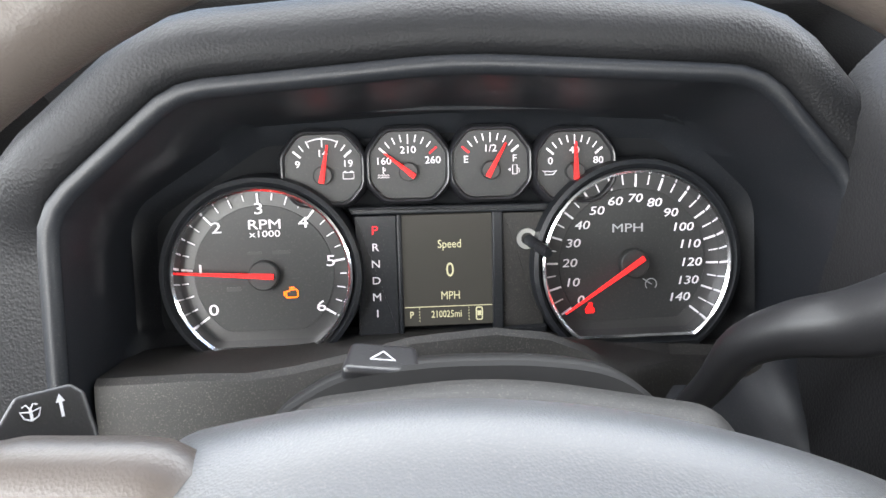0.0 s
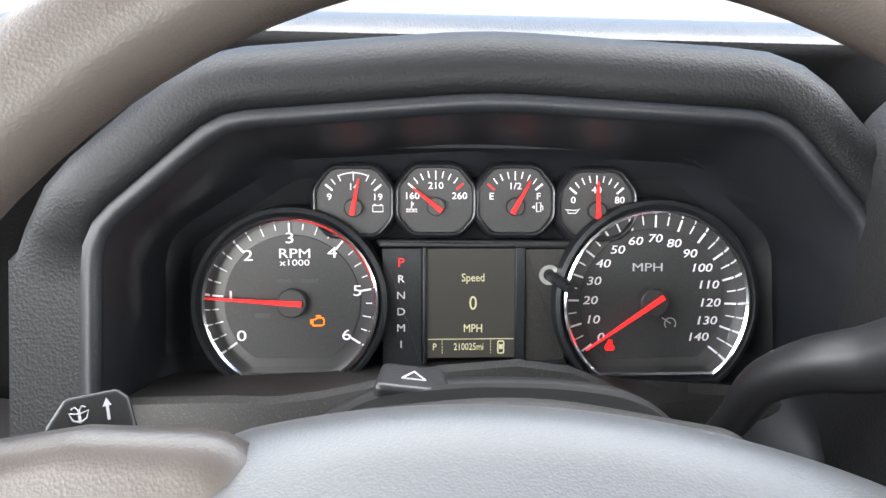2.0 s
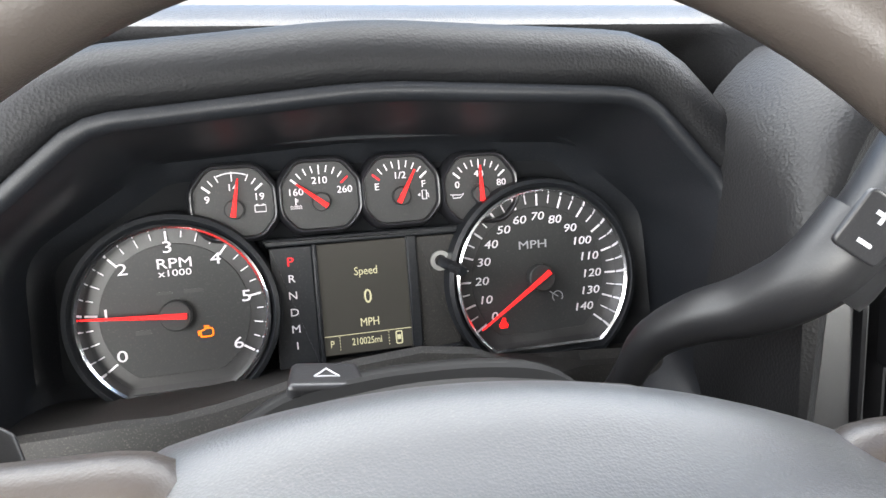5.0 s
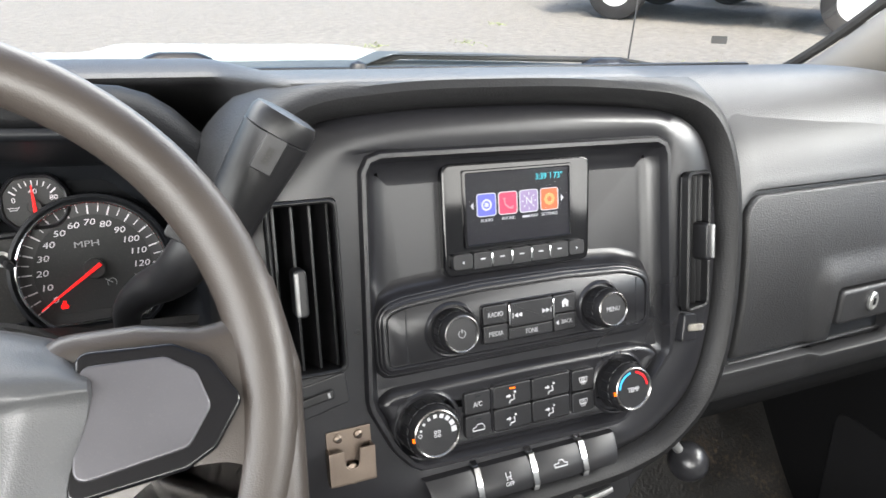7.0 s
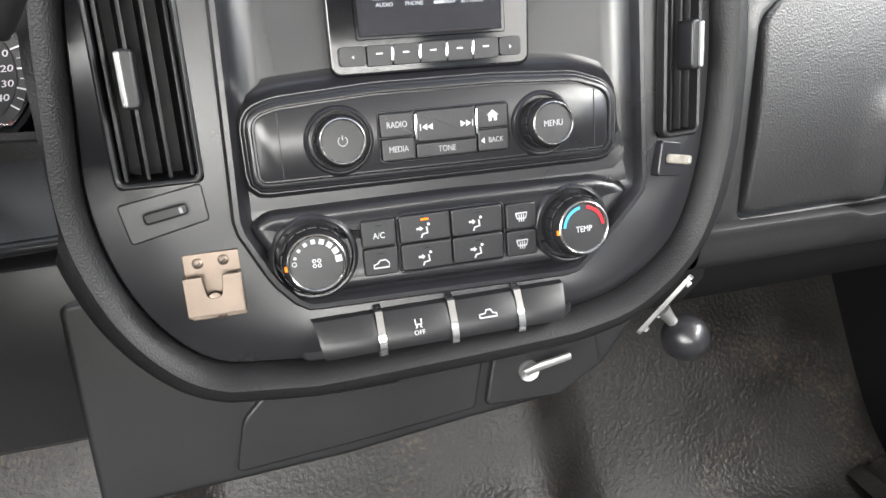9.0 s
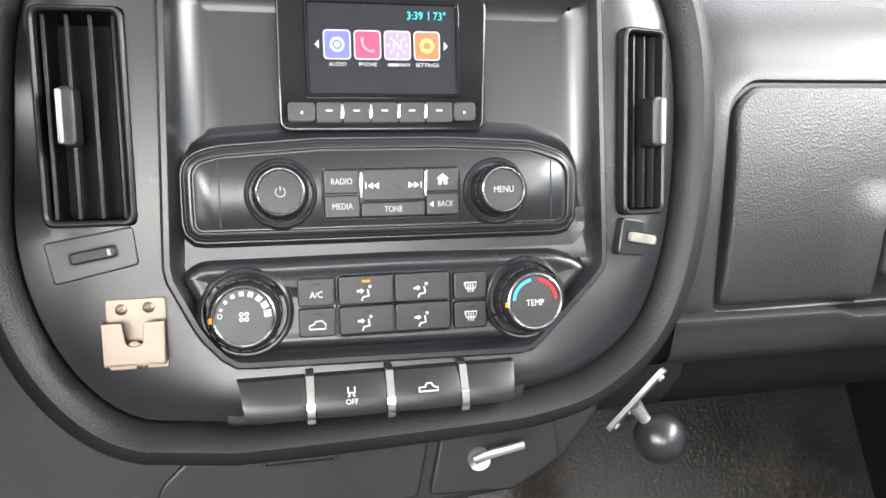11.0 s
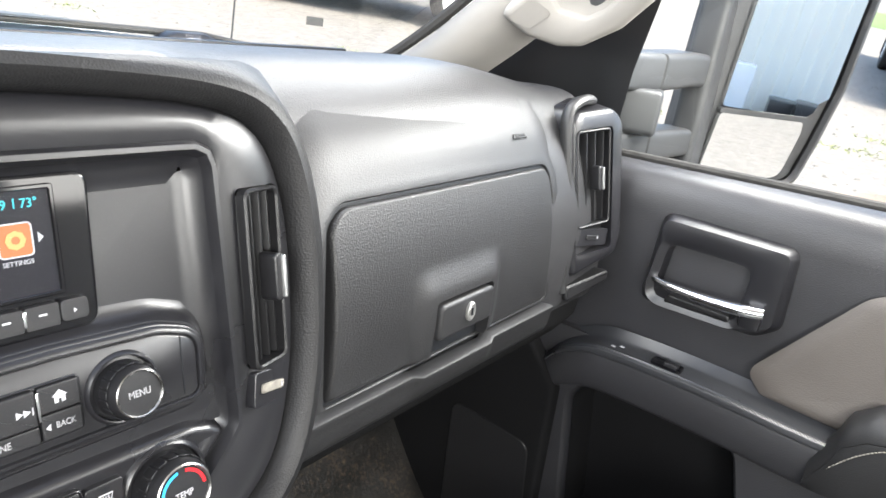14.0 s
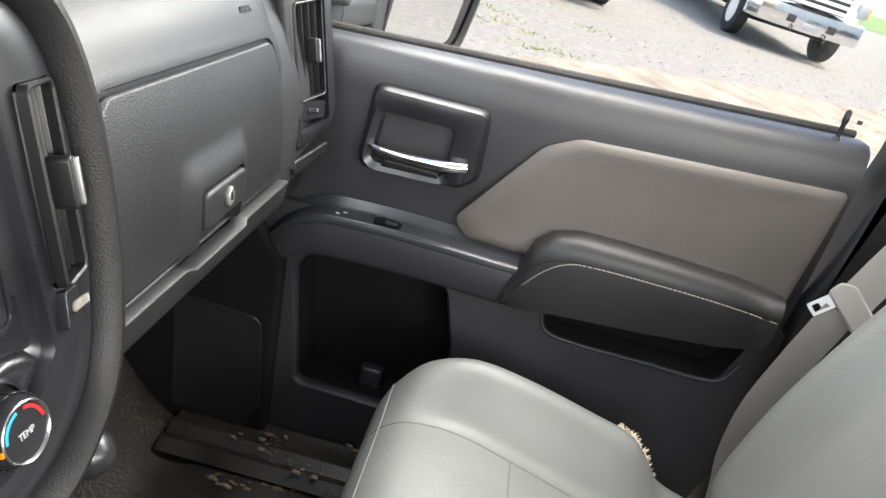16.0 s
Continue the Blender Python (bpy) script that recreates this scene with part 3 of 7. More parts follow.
# key block
part("key_surround", band(rect(-.0412, -.0430, .0462, -.0104, .004), rect(-.0400, -.0418, .0450, -.0116, .003), -.001, .0012, M_CS, .0005), SATIN, radio)
RKEYS = [("RADIO", -.0398, -.0268, -.0182, -.0118), ("MEDIA", -.0398, -.0416, -.0182, -.0275), ("TONE", -.0175, -.0416, .0226, -.0322), ("BACK", .0236, -.0416, .0448, -.0275), ("HOME", .0236, -.0268, .0448, -.0118), ("SEEK", -.0162, -.0314, .0219, -.0118)]
for word, x0, y0, x1, y1 in RKEYS:
    key = panel_part("radio_key", rect(x0, y0, x1, y1, .0015), -.001, .0030 if word != "SEEK" else .0042, BUTTON, radio, bevel=.0009)
    cx, cy, zz = (x0 + x1) / 2, (y0 + y1) / 2, .0031
    if word in ("RADIO", "MEDIA", "TONE"):
        text(word, .0054, at(M_CS, cx, cy, zz), PRINTDIM, key, width=.8)
    elif word == "BACK":
        text(word, .0050, at(M_CS, cx + .0015, cy, zz), PRINTDIM, key, width=.8)
        part("arrow_mark", slab([(.0012, -.002), (.0012, .002), (-.0014, 0)], 0, .0002, at(M_CS, cx - .0075, cy, zz)), PRINT, key)
    elif word == "HOME":
        part("house_sign", slab([(-.0028, -.003), (-.0008, -.003), (-.0008, -.0008), (.0008, -.0008), (.0008, -.003), (.0028, -.003), (.0028, .0006), (.004, .0006), (0, .004), (-.004, .0006), (-.0028, .0006)], 0, .0002, at(M_CS, cx, cy, zz)), PRINT, key)
    else:
        for d in (-1, 1):
            for j in (0, 1):
                part("skip_mark", slab([(-.0018 * d, -.0020), (.0016 * d, 0), (-.0018 * d, .0020)][::d], 0, .0002, at(M_CS, cx + d * (.0110 + .0036 * j), cy - .0005, .0043)), PRINT, key)
            part("skip_bar", box(-.0003, -.002, 0, .0003, .002, .0002, at(M_CS, cx + d * .0172, cy - .0005, .0043)), PRINT, key)
for x in (-.0172, .0229):
    part("chrome_divider", box(x - .0008, -.0295, -.001, x + .0008, -.0135, .0046, M_CS, .0005), CHROME, radio)


def knob(name, m, r, h, parent):
    """A tapered knob with shallow grip ribs, and a bright ring round its face."""
    m = m @ pose(0, 0, 0, -4, 0, 0)
    k = part(name, lathe([(r * 1.08, 0), (r * 1.06, h * .12), (r * 1.00, h * .70), (r * .95, h * .90), (r * .90, h), (r * .84, h + .0003), (r * .80, h - .0006), (0, h - .0003)], m, 64), BUTTON, parent)
    bm = bmesh.new()
    for i in range(18):
        box(-r * .150, r * .98, h * .12, r * .150, r * 1.035, h * .74, m @ pose(0, 0, 0, 0, 0, 20 * i) @ pose(0, 0, 0, -2.5, 0, 0), .0004, bm=bm, seg=1)
    tagged(part("fluting", bm, BUTTON, k), kind="stuff")
    part("bright_ring", lathe([(r * .86, h), (r * .895, h + .0005), (r * .855, h + .0010), (r * .815, h + .0004), (r * .80, h - .0006)], m, 64), RINGMETAL, k)
    return k, m


def well(m, r, parent):
    part("knob_well", lathe([(r * 1.42, -.003), (r * 1.34, .0006), (r * 1.26, .0018), (r * 1.21, .0016), (r * 1.18, .0), (r * 1.17, -.004), (r * 0.9, -.004)], m, 48), SATIN, parent)


for x, y, sign in ((-.0655, -.0256, "power"), (.0692, -.0274, "MENU")):
    m0 = at(M_CS, x, y, .001)
    well(m0, .0158, radio)
    k, mk = knob("radio_knob", m0, .0154, .0185, radio)
    if sign == "MENU":
        text("MENU", .0056, at(mk, 0, 0, .0184), PRINTDIM, k, width=.85)
    else:
        part("power_sign", tube([(.0028 * math.sin(a), .0028 * math.cos(a), .0185) for a in [0.6 + 5.08 * j / 20 for j in range(21)]], .0003, mk, 5), PRINTDIM, k)
        part("power_bar", box(-.0003, .0008, .0183, .0003, .0034, .0187, mk), PRINTDIM, k)

# climate controls
climate = thing("climate_control", "black climate control panel with two knobs and eight keys", "climate control", M_CS @ Vector((0, -.1, -.01)))
HV = arc_poly([(-.0965, -.1240, .012), (.0905, -.1275, .012), (.1385, -.0800, .012), (.1250, -.0705, .012), (.110, -.0660, .02), (.0, -.0640, .2), (-.116, -.0645, .02), (-.1285, -.0730, .01), (-.1120, -.1065, .012)], .012, 6)
H2 = same_count(HV, 160)
part("control_panel", loft(bmesh.new(), [lift(shrink(H2, d), z) for d, z in ((-.0010, -.0120), (.0008, -.0085), (.0022, -.0048), (.0038, -.0022), (.0056, -.0008), (.0080, -.0005), (.0105, -.0012), (.0130, -.0018), (.016, -.0020))], M_CS, True, False, True), SATIN, climate)
part("key_surround", band(rect(-.0350, -.1166, .0394, -.0762, .005), rect(-.0338, -.1154, .0382, -.0774, .004), -.003, .0020, M_CS, .0005), SATIN, climate)
CK = [("A/C", -.0582, -.0958, -.0356, -.0782), ("recirculate", -.0582, -.1150, -.0356, -.0968), ("vent", -.0333, -.0962, .0011, -.0778), ("feet", -.0333, -.1150, .0011, -.0970), ("defog", .0020, -.0962, .0377, -.0778), ("mix", .0020, -.1150, .0377, -.0970), ("screen", .0402, -.0968, .0622, -.0790), ("rear", .0402, -.1158, .0622, -.0980)]


def seat_sign(m, parent):
    """A sitting figure's seat with an air arrow: plain strokes."""
    part("seat_sign", tube([(.001, .003, 0), (.0015, -.0012, 0), (-.002, -.0018, 0), (-.003, -.0040, 0)], .0006, m, 5), PRINT, parent)
    part("seat_dot", lathe([(.0010, 0), (.0010, .0002), (0, .0002)], m @ pose(.0024, .0046, 0), 10), PRINT, parent)
    part("air_arrow", slab([(-.0058, .0014), (-.0034, .0014), (-.0034, .0003), (-.0014, .0021), (-.0034, .0039), (-.0034, .0028), (-.0058, .0028)], 0, .0002, m), PRINT, parent)


for word, x0, y0, x1, y1 in CK:
    key = panel_part("climate_key", rect(x0, y0, x1, y1, .0025), -.003, .0022, BUTTON, climate, bevel=.001)
    cx, cy, z = (x0 + x1) / 2, (y0 + y1) / 2, .0023
    part("key_lamp", box(-.0026, -.0006, 0, .0026, .0006, .0002, at(M_CS, cx, y1 - .0035, z)), AMBER if word == "vent" else BINN, key)
    if word == "A/C":
        text("A/C", .0056, at(M_CS, cx, cy - .0015, z), PRINT, key, width=.85)
    elif word in ("vent", "feet", "defog", "mix"):
        seat_sign(at(M_CS, cx, cy - .0025, z), key)
    elif word == "recirculate":
        part("car_sign", tube([(-.005, -.003, 0), (-.005, -.0008, 0), (-.0025, 0, 0), (-.0008, .002, 0), (.003, .002, 0), (.005, -.0002, 0), (.005, -.003, 0), (-.005, -.003, 0)], .0005, at(M_CS, cx, cy - .001, z), 5), PRINT, key)
    else:
        part("glass_sign", tube([(-.004, .0026, 0), (.004, .0026, 0), (.003, -.0012, 0), (-.003, -.0012, 0), (-.004, .0026, 0)], .0005, at(M_CS, cx, cy - .0005, z), 5), PRINT, key)
        for j in (-1, 0, 1):
            part("heat_stroke", box(-.0003, -.0040, 0, .0003, .0012, .0002, at(M_CS, cx + j * .0016, cy, z)), PRINT, key)
for x, y, sign in ((-.0892, -.0974, "fan"), (.0889, -.0988, "TEMP")):
    m0 = at(M_CS, x, y, -.0005)
    well(m0, .0206, climate)
    k, mk = knob("climate_knob", m0, .0202, .0205, climate)
    if sign == "TEMP":
        text("TEMP", .0058, at(mk, 0, -.001, .0204), PRINT, k, width=.85)
        for a0, a1, mt in ((100, 175, BLUEPRINT), (5, 80, REDPRINT)):
            bm = bmesh.new()
            pts = [radians(lerp(a0, a1, j / 14)) for j in range(15)]
            loft(bm, [[(.0130 * math.cos(a), .0130 * math.sin(a), .0206) for a in pts], [(.0150 * math.cos(a), .0150 * math.sin(a), .0206) for a in pts]], mk, closed=False)
            part("temperature_arc", bm, mt, k)
    else:
        for j in range(8):
            s = .0008 + .00018 * j
            part("fan_step", box(-s, -s, 0, s, s, .0002, mk @ pose(.0135 * math.cos(radians(160 - 22 * j)), .0135 * math.sin(radians(160 - 22 * j)), .0205, 0, 0, 70 - 22 * j)), PRINT, k)
        for j in range(4):
            part("fan_blade", lathe([(.0013, 0), (.0013, .0002), (.0007, .0002), (.0007, 0)], mk @ pose(.0021 * math.cos(1.57 * j + .78), .0021 * math.sin(1.57 * j + .78), .0204), 10), PRINT, k)
        part("off_sign", lathe([(.0015, 0), (.0015, .0002), (.0011, .0002), (.0011, 0)], mk @ pose(-.0135, .001, .0205), 12), PRINT, k)
    part("amber_pointer", box(-.0195, -.0028, .0195, -.0172, .0002, .0210, mk), AMBER, k)

# switch bank
bank = thing("switch_bank", "row of four black dash switches split by chrome bars", "switch panel", M_CS @ Vector((0, -.16, 0)))
SW = [(-.0975, -.0560), (-.0502, -.0066), (-.0014, .0408), (.0460, .0790)]
part("switch_tray", slab(arc_poly([(-.106, -.1685), (.088, -.1675), (.090, -.1335), (-.1035, -.1345)], .008), -.012, -.0008, M_CS, .002), SATIN, bank)
for k, (x0, x1) in enumerate(SW):
    l, r = (.010 if k == 0 else 0), (.006 if k == 3 else 0)
    bm = bmesh.new()
    prof = [(-.1375, -.002), (-.1385, .0065), (-.1430, .0100), (-.1510, .0140), (-.1585, .0160), (-.1625, .0145), (-.1650, .0080), (-.1660, .000)]
    loft(bm, [[(x0 + l * (j / 7) ** 1.0, y, z) for j, (y, z) in enumerate(prof)], [(x0 + .003 + l * (j / 7), y, z + .0008) for j, (y, z) in enumerate(prof)], [(x1 - .003 - r * (j / 7), y, z + .0008) for j, (y, z) in enumerate(prof)], [(x1 - r * (j / 7), y, z) for j, (y, z) in enumerate(prof)]], M_CS, False)
    key = part("switch", bm, BUTTON, bank)
    ms = M_CS @ pose((x0 + x1) / 2, -.1495, .0142, -26, 0, 0)
    if k == 1:
        text("OFF", .0044, ms @ pose(0, -.0045, .0004), PRINT, key)
        part("skid_sign", tube([(-.002, .0065, 0), (-.002, .003, 0), (.002, .003, 0), (.002, .0065, 0)], .0006, ms @ pose(0, -.002, .0006), 5), PRINT, key)
        for d in (-1, 1):
            part("skid_track", tube([(d * .0018, .001, 0), (d * .001, -.0004, 0), (d * .0022, -.0014, 0)], .0005, ms @ pose(0, 0, .0006), 5), PRINT, key)
    if k == 2:
        part("cargo_sign", tube([(-.006, -.002, 0), (-.006, .0005, 0), (-.002, .0008, 0), (-.001, .003, 0), (.002, .003, 0), (.0035, .0005, 0), (.006, 0, 0), (.006, -.002, 0), (-.006, -.002, 0)], .0006, ms @ pose(0, 0, .0006), 5), PRINT, key)
for x in (-.0531, -.0040, .0434):
    bm = bmesh.new()
    loft(bm, [[(x - .0024, y, z), (x + .0024, y, z)] for y, z in ((-.1345, .000), (-.1375, .0085), (-.1480, .0135), (-.1590, .0175), (-.1655, .0155), (-.1675, .0080), (-.1675, .0))], M_CS, False)
    part("chrome_divider", bm, CHROME, bank)

# air vents
def vent(name, m, w, h, n, lever, label, thumb=True, parent_label=""):
    """An upright louvred outlet, w x h about its local middle."""
    v = thing(name, label, "air vent", m @ Vector((0, 0, -.02)), "dash air vents")
    o = arc_poly([(-w / 2, -h / 2), (w / 2, -h / 2), (w / 2, h / 2), (-w / 2, h / 2)], .007)
    i = arc_poly([(-w / 2 + .003, -h / 2 + .003), (w / 2 - .003, -h / 2 + .003), (w / 2 - .003, h / 2 - .003), (-w / 2 + .003, h / 2 - .003)], .005)
    part("vent_frame", band(o, i, -.004, .003, m, .0012, zin=-.040), HARD, v)
    part("vent_back", slab(i, -.048, -.040, m), BINN, v)
    for k in range(n):
        x = -w / 2 + w * (k + .5) / n
        bm = box(-.0011, -h / 2 + .004, -.026, .0011, h / 2 - .004, .0005, m @ pose(x, 0, -.004, 0, 14, 0), .0006)
        part("slat", bm, HARD, v)
    tab = part("lever", slab(rect(-.0045, -.0165, .0045, .0165, .004), -.004, .0095, m @ pose(lever, .0, 0), .0015), BUTTON, v)
    d = 1 if lever > 0 else -1
    part("lever_trim", slab(rect(-.0016, -.0150, .0016, .0150, .0015), 0, .0034, m @ pose(lever + d * .0030, 0, .0085), .0010), GUNMETAL, tab)
    if thumb:
        mt_ = m @ pose(0, -h / 2 - .0165, -.0018, 0, 0, -10 if lever > 0 else 10)
        pl = part("thumb_plate", slab(arc_poly([(-w / 2, -.013), (w / 2 - .002, -.011), (w / 2, .012), (-w / 2, .012)], .003), -.006, .0012, mt_, .001), SATIN, v)
        part("wheel_slot", slab(rect(-.0135, -.0042, .0135, .0042, .003), .0008, .0016, mt_), BINN, pl)
        part("thumbwheel", slab(rect(-.0125, -.0033, .0125, .0033, .0025), .0010, .0034, mt_, .001), CAKED if "dusty" in label else HARD, pl)
        part("wheel_mark", box(.0080, -.0018, .0034, .0098, .0018, .0037, mt_), PRINTDIM, pl)
    return v


vent("centre_vent", at(M_CS, -.1718, .0198, .003), .0490, .1225, 4, -.006, "black louvred dash vent with chrome-tipped lever beside the display")
vent("centre_vent", at(M_CS, .1715, .0155, .003) @ pose(0, 0, 0, 0, 16, 0), .0365, .122, 4, .005, "narrow black dash vent with chrome-tipped lever and dusty thumbwheel")

# metal latch plate screwed to the panel
hook = thing("microphone_hook", "worn bare-metal microphone clip screwed to the dash panel", "hook", M_CS @ Vector((-.158, -.12, .002)))
mh = at(M_CS, -.1515, -.1050, .0015, 0)
part("back_plate", slab(rect(-.0160, -.0215, .0170, .0205, .0015), 0, .0014, mh, .0004), STEEL, hook)
cl = arc_poly([(-.0170, -.0165), (.0165, -.0165), (.0165, .008), (.006, .008), (.0045, -.006, .004), (-.0045, -.006, .004), (-.006, .008), (-.0170, .008)], .0012, 4)
part("slotted_clip", slab(cl, .0085, .0100, mh, .0004), STEEL, hook)
for d in (-1, 1):
    part("clip_wing", box(-.001, -.0165, .001, .001, .008, .0098, mh @ pose(d * .0160, 0, 0), .0003), STEEL, hook)
part("clip_foot", box(-.0165, -.0175, .001, .0165, -.0155, .0098, mh, .0003), STEEL, hook)
part("stud", lathe([(.0028, .001), (.0028, .006), (.0042, .0065), (.0042, .008), (.002, .009), (0, .009)], mh @ pose(0, -.0075, 0), 18), STEEL, hook)
for x, y in ((-.0075, .0145), (.0075, .0150), (.002, -.0190)):
    s = part("screw", lathe([(.0034, .001), (.0032, .0022), (.0018, .0032), (0, .0034)], mh @ pose(x, y, 0), 18), STEEL, hook)
    part("cross_slot", box(-.0018, -.0004, .0030, .0018, .0004, .0037, mh @ pose(x, y, 0, 0, 0, 30)), BINN, s)

# ball mount on a plate at the lower corner
mount = thing("ball_mount", "small black ball mount on a steel plate on the dash edge", "phone mount", (0.655, 0.26, 1.22))
pa, pb, bc = Vector((.668, .257, 1.258)), Vector((.633, .272, 1.198)), Vector((.671, .258, 1.196))
ux = (pa - pb).normalized()
nz = Vector((.62, -.72, -.20))
nz = (nz - ux * nz.dot(ux)).normalized()
vy = nz.cross(ux)
mp = Matrix(((ux.x, vy.x, nz.x, (pa.x + pb.x) / 2), (ux.y, vy.y, nz.y, (pa.y + pb.y) / 2), (ux.z, vy.z, nz.z, (pa.z + pb.z) / 2), (0, 0, 0, 1)))
part("mount_plate", slab(rect(-.034, -.0065, .034, .0065, .005), -.002, .002, mp, .0008), GUNMETAL, mount)
for x in (-.027, -.010, .027):
    part("bolt", lathe([(.0030, .002), (.0028, .004), (0, .0046)], mp @ pose(x, 0, 0), 6), GUNMETAL, mount)
sb = mp @ Vector((-.004, 0, .001))
part("stem", tube([sb, sb.lerp(bc, .3), sb.lerp(bc, .62), sb.lerp(bc, .8)], [.0065, .0050, .0046, .0056], n=16), GUNMETAL, mount)
part("ball", lathe([(.0205 * math.sin(math.pi * k / 20), -.0205 * math.cos(math.pi * k / 20)) for k in range(21)], Matrix.Translation(bc), 32, caps=False), DARKSTEEL, mount)

# lower drawer and lock panel under the stack
M_LO = M_CS @ pose(0, -.003, -.024)
lower = thing("lower_console_panel", "black lower dash panel with drawer and chrome lock handle", "console panel", M_LO @ Vector((0, -.2, 0)))
part("lower_panel", slab(arc_poly([(-.250, -.262), (-.08, -.256), (.012, -.247), (.090, -.242), (.128, -.222), (.155, -.190), (.155, -.150), (-.175, -.150), (-.210, -.110), (-.250, -.110)], .01), -.08, -.006, M_LO, .004), HARD, lower)
part("drawer_front", slab(arc_poly([(-.160, -.250), (-.08, -.245), (-.02, -.240), (.018, -.2365), (.028, -.190), (-.125, -.186, .02), (-.150, -.210, .02)], .005), -.02, -.0010, M_LO, .002), HARD, lower)
part("drawer_pull", band(rect(-.086, -.2035, -.036, -.1955, .003), rect(-.083, -.2015, -.039, -.1975, .001), -.002, .0008, M_LO, .0005), HARD, lower)
part("lock_panel", slab(arc_poly([(.026, -.2365), (.088, -.239), (.123, -.219), (.118, -.186), (.036, -.190)], .005), -.02, -.0005, M_LO, .002), HARD, lower)
part("lock_handle", tube(spline([(.058, -.212, .004), (.068, -.207, .008), (.080, -.204, .010), (.092, -.202, .010)], 4), [.0030, .0032, .0034, .0034, .0034, .0034, .0034, .0032, .0032, .0032, .0032, .0030, .0030], M_LO, 10, flat=.7), GUNMETAL, lower)
part("lock_cup", lathe([(.0085, -.001), (.0080, .002), (.006, .001), (0, 0)], at(M_LO, .062, -.213, .0), 24), GUNMETAL, lower)
part("knee_panel", loft(bmesh.new(), [[(x, y + .02 * smooth01((-.05 - x) / .3), z) for y, z in ((.36, 1.365), (.300, 1.352), (.268, 1.335), (.256, 1.30), (.256, 1.25), (.262, 1.205), (.285, 1.185), (.36, 1.17))] for x in [-.42 + .66 * k / 20 for k in range(21)]], closed=False), HARD, dashboard)
pedal = thing("accelerator_pedal", "ribbed black accelerator pedal", "pedal", (0.10, 0.62, 0.80))
mpd = pose(.095, .61, .86, 55, 0, 8)
part("pedal_pad", slab(rect(-.026, -.065, .026, .065, .006), -.008, .004, mpd, .002), TYRE, pedal)
for k in range(8):
    part("pad_rib", box(-.0235 + .0062 * k - .0012, -.058, .003, -.0235 + .0062 * k + .0012, .058, .0065, mpd), TYRE, pedal)
part("pedal_arm", tube([(.095, .63, .86), (.095, .70, .98), (.095, .72, 1.10)], .008, n=10), BLACKPAINT, pedal)

# ---- instrument cluster ----
cluster = thing("instrument_cluster", "black truck instrument cluster with red needles and chrome-ringed dials", "instrument cluster", (0.03, 0.39, 1.37))
part("back_plate", slab(arc_poly([(-.190, -.075), (.205, -.075), (.205, .06), (.15, .088), (-.12, .088), (-.190, .06)], .03), -.030, -.012, M_CL, .002), DULL, cluster)


def dial_outline(r, flat, n=72):
    """A circle cut off straight below, with softened corners."""
    out = []
    for k in range(n):
        a = -math.pi / 2 + 2 * math.pi * k / n
        x, y = r * math.cos(a), r * math.sin(a)
        if y < -flat:
            s = (-flat) / y
            y = -flat - (abs(math.cos(a)) * 0 )
            x = x * (0.55 + 0.45 * s)
        out.append((x, y))
    return out


def tick(parent, m, a, r0, r1, w, material, z=.0006, name="tick"):
    return part(name, box(r0, -w / 2, z, r1, w / 2, z + .0003, m @ pose(0, 0, 0, 0, 0, a)), material, parent)


def needle(parent, m, a, length, tail, w, z):
    n = part("needle", slab([(-tail, -w * .8), (length, -w * .22), (length, w * .22), (-tail, w * .8)], z, z + .0016, m @ pose(0, 0, 0, 0, 0, a), .0004), NEEDLE, parent)
    return n


def big_dial(name, x, y, r, flat):
    m = at(M_CL, x, y)
    o = dial_outline(r, flat)
    d = part(name, slab(o, -.012, -.0006, m), FACERIM, cluster)
    part("inner_face", slab(dial_outline(r * .84, flat * .86), -.0006, .0002, m, .0003), FACE, d)
    part("chrome_ring", loft(bmesh.new(), [lift(shrink(o, .0002), -.002), lift(shrink(o, -.0010), .0100), lift(shrink(o, -.0022), .0112), lift(shrink(o, -.0034), .0104), lift(shrink(o, -.0040), .006)], m), CHROME, d)
    part("dial_hood", loft(bmesh.new(), [lift(shrink(o, -.0038), .007), lift(shrink(o, -.0060), .0115), lift(shrink(o, -.0085), .0105), lift(shrink(o, -.0105), -.014)], m), BINN, d)
    return d, m


tacho, mt = big_dial("tachometer", -.103, -.0062, .0472, .0385)
for k in range(25):
    a = 216 - 248 * k / 24
    major = k % 4 == 0
    tick(tacho, mt, a, .0402 if major else (.0418 if k % 2 == 0 else .0430), .0466, .0011 if major else .0006, LETTER)
for k in range(7):
    a = radians(216 - 248 * k / 6)
    r = (.0375, .0365, .0375, .0375, .0375, .0390, .0375)[k]
    text(str(k), .0090, at(mt, r * .985 * math.cos(a), r * math.sin(a) + (.002 if k == 0 else 0), .0004), LETTER, tacho, "dial_figure", width=1.36)
text("RPM", .0078, at(mt, .0015, .0285, .0004), LETTER, tacho, width=1.32)
text("x1000", .0052, at(mt, .0015, .0232, .0004), LETTER, tacho, width=1.35)
needle(tacho, mt, 176, .0475, .006, .0019, .0065)
part("hub", lathe([(.0085, 0), (.0085, .0055), (.0078, .0062), (0, .0062)], mt, 32), FACE, tacho)
eng = at(mt, .0148, -.0115, .0005)
part("engine_lamp", tube([(-.0032, -.0024, 0), (-.0032, .0012, 0), (-.0016, .0012, 0), (-.0008, .0022, 0), (.0026, .0022, 0), (.0034, .0010, 0), (.0034, -.0018, 0), (.0022, -.0024, 0), (-.0032, -.0024, 0)], .00042, eng, 5), AMBER, tacho)
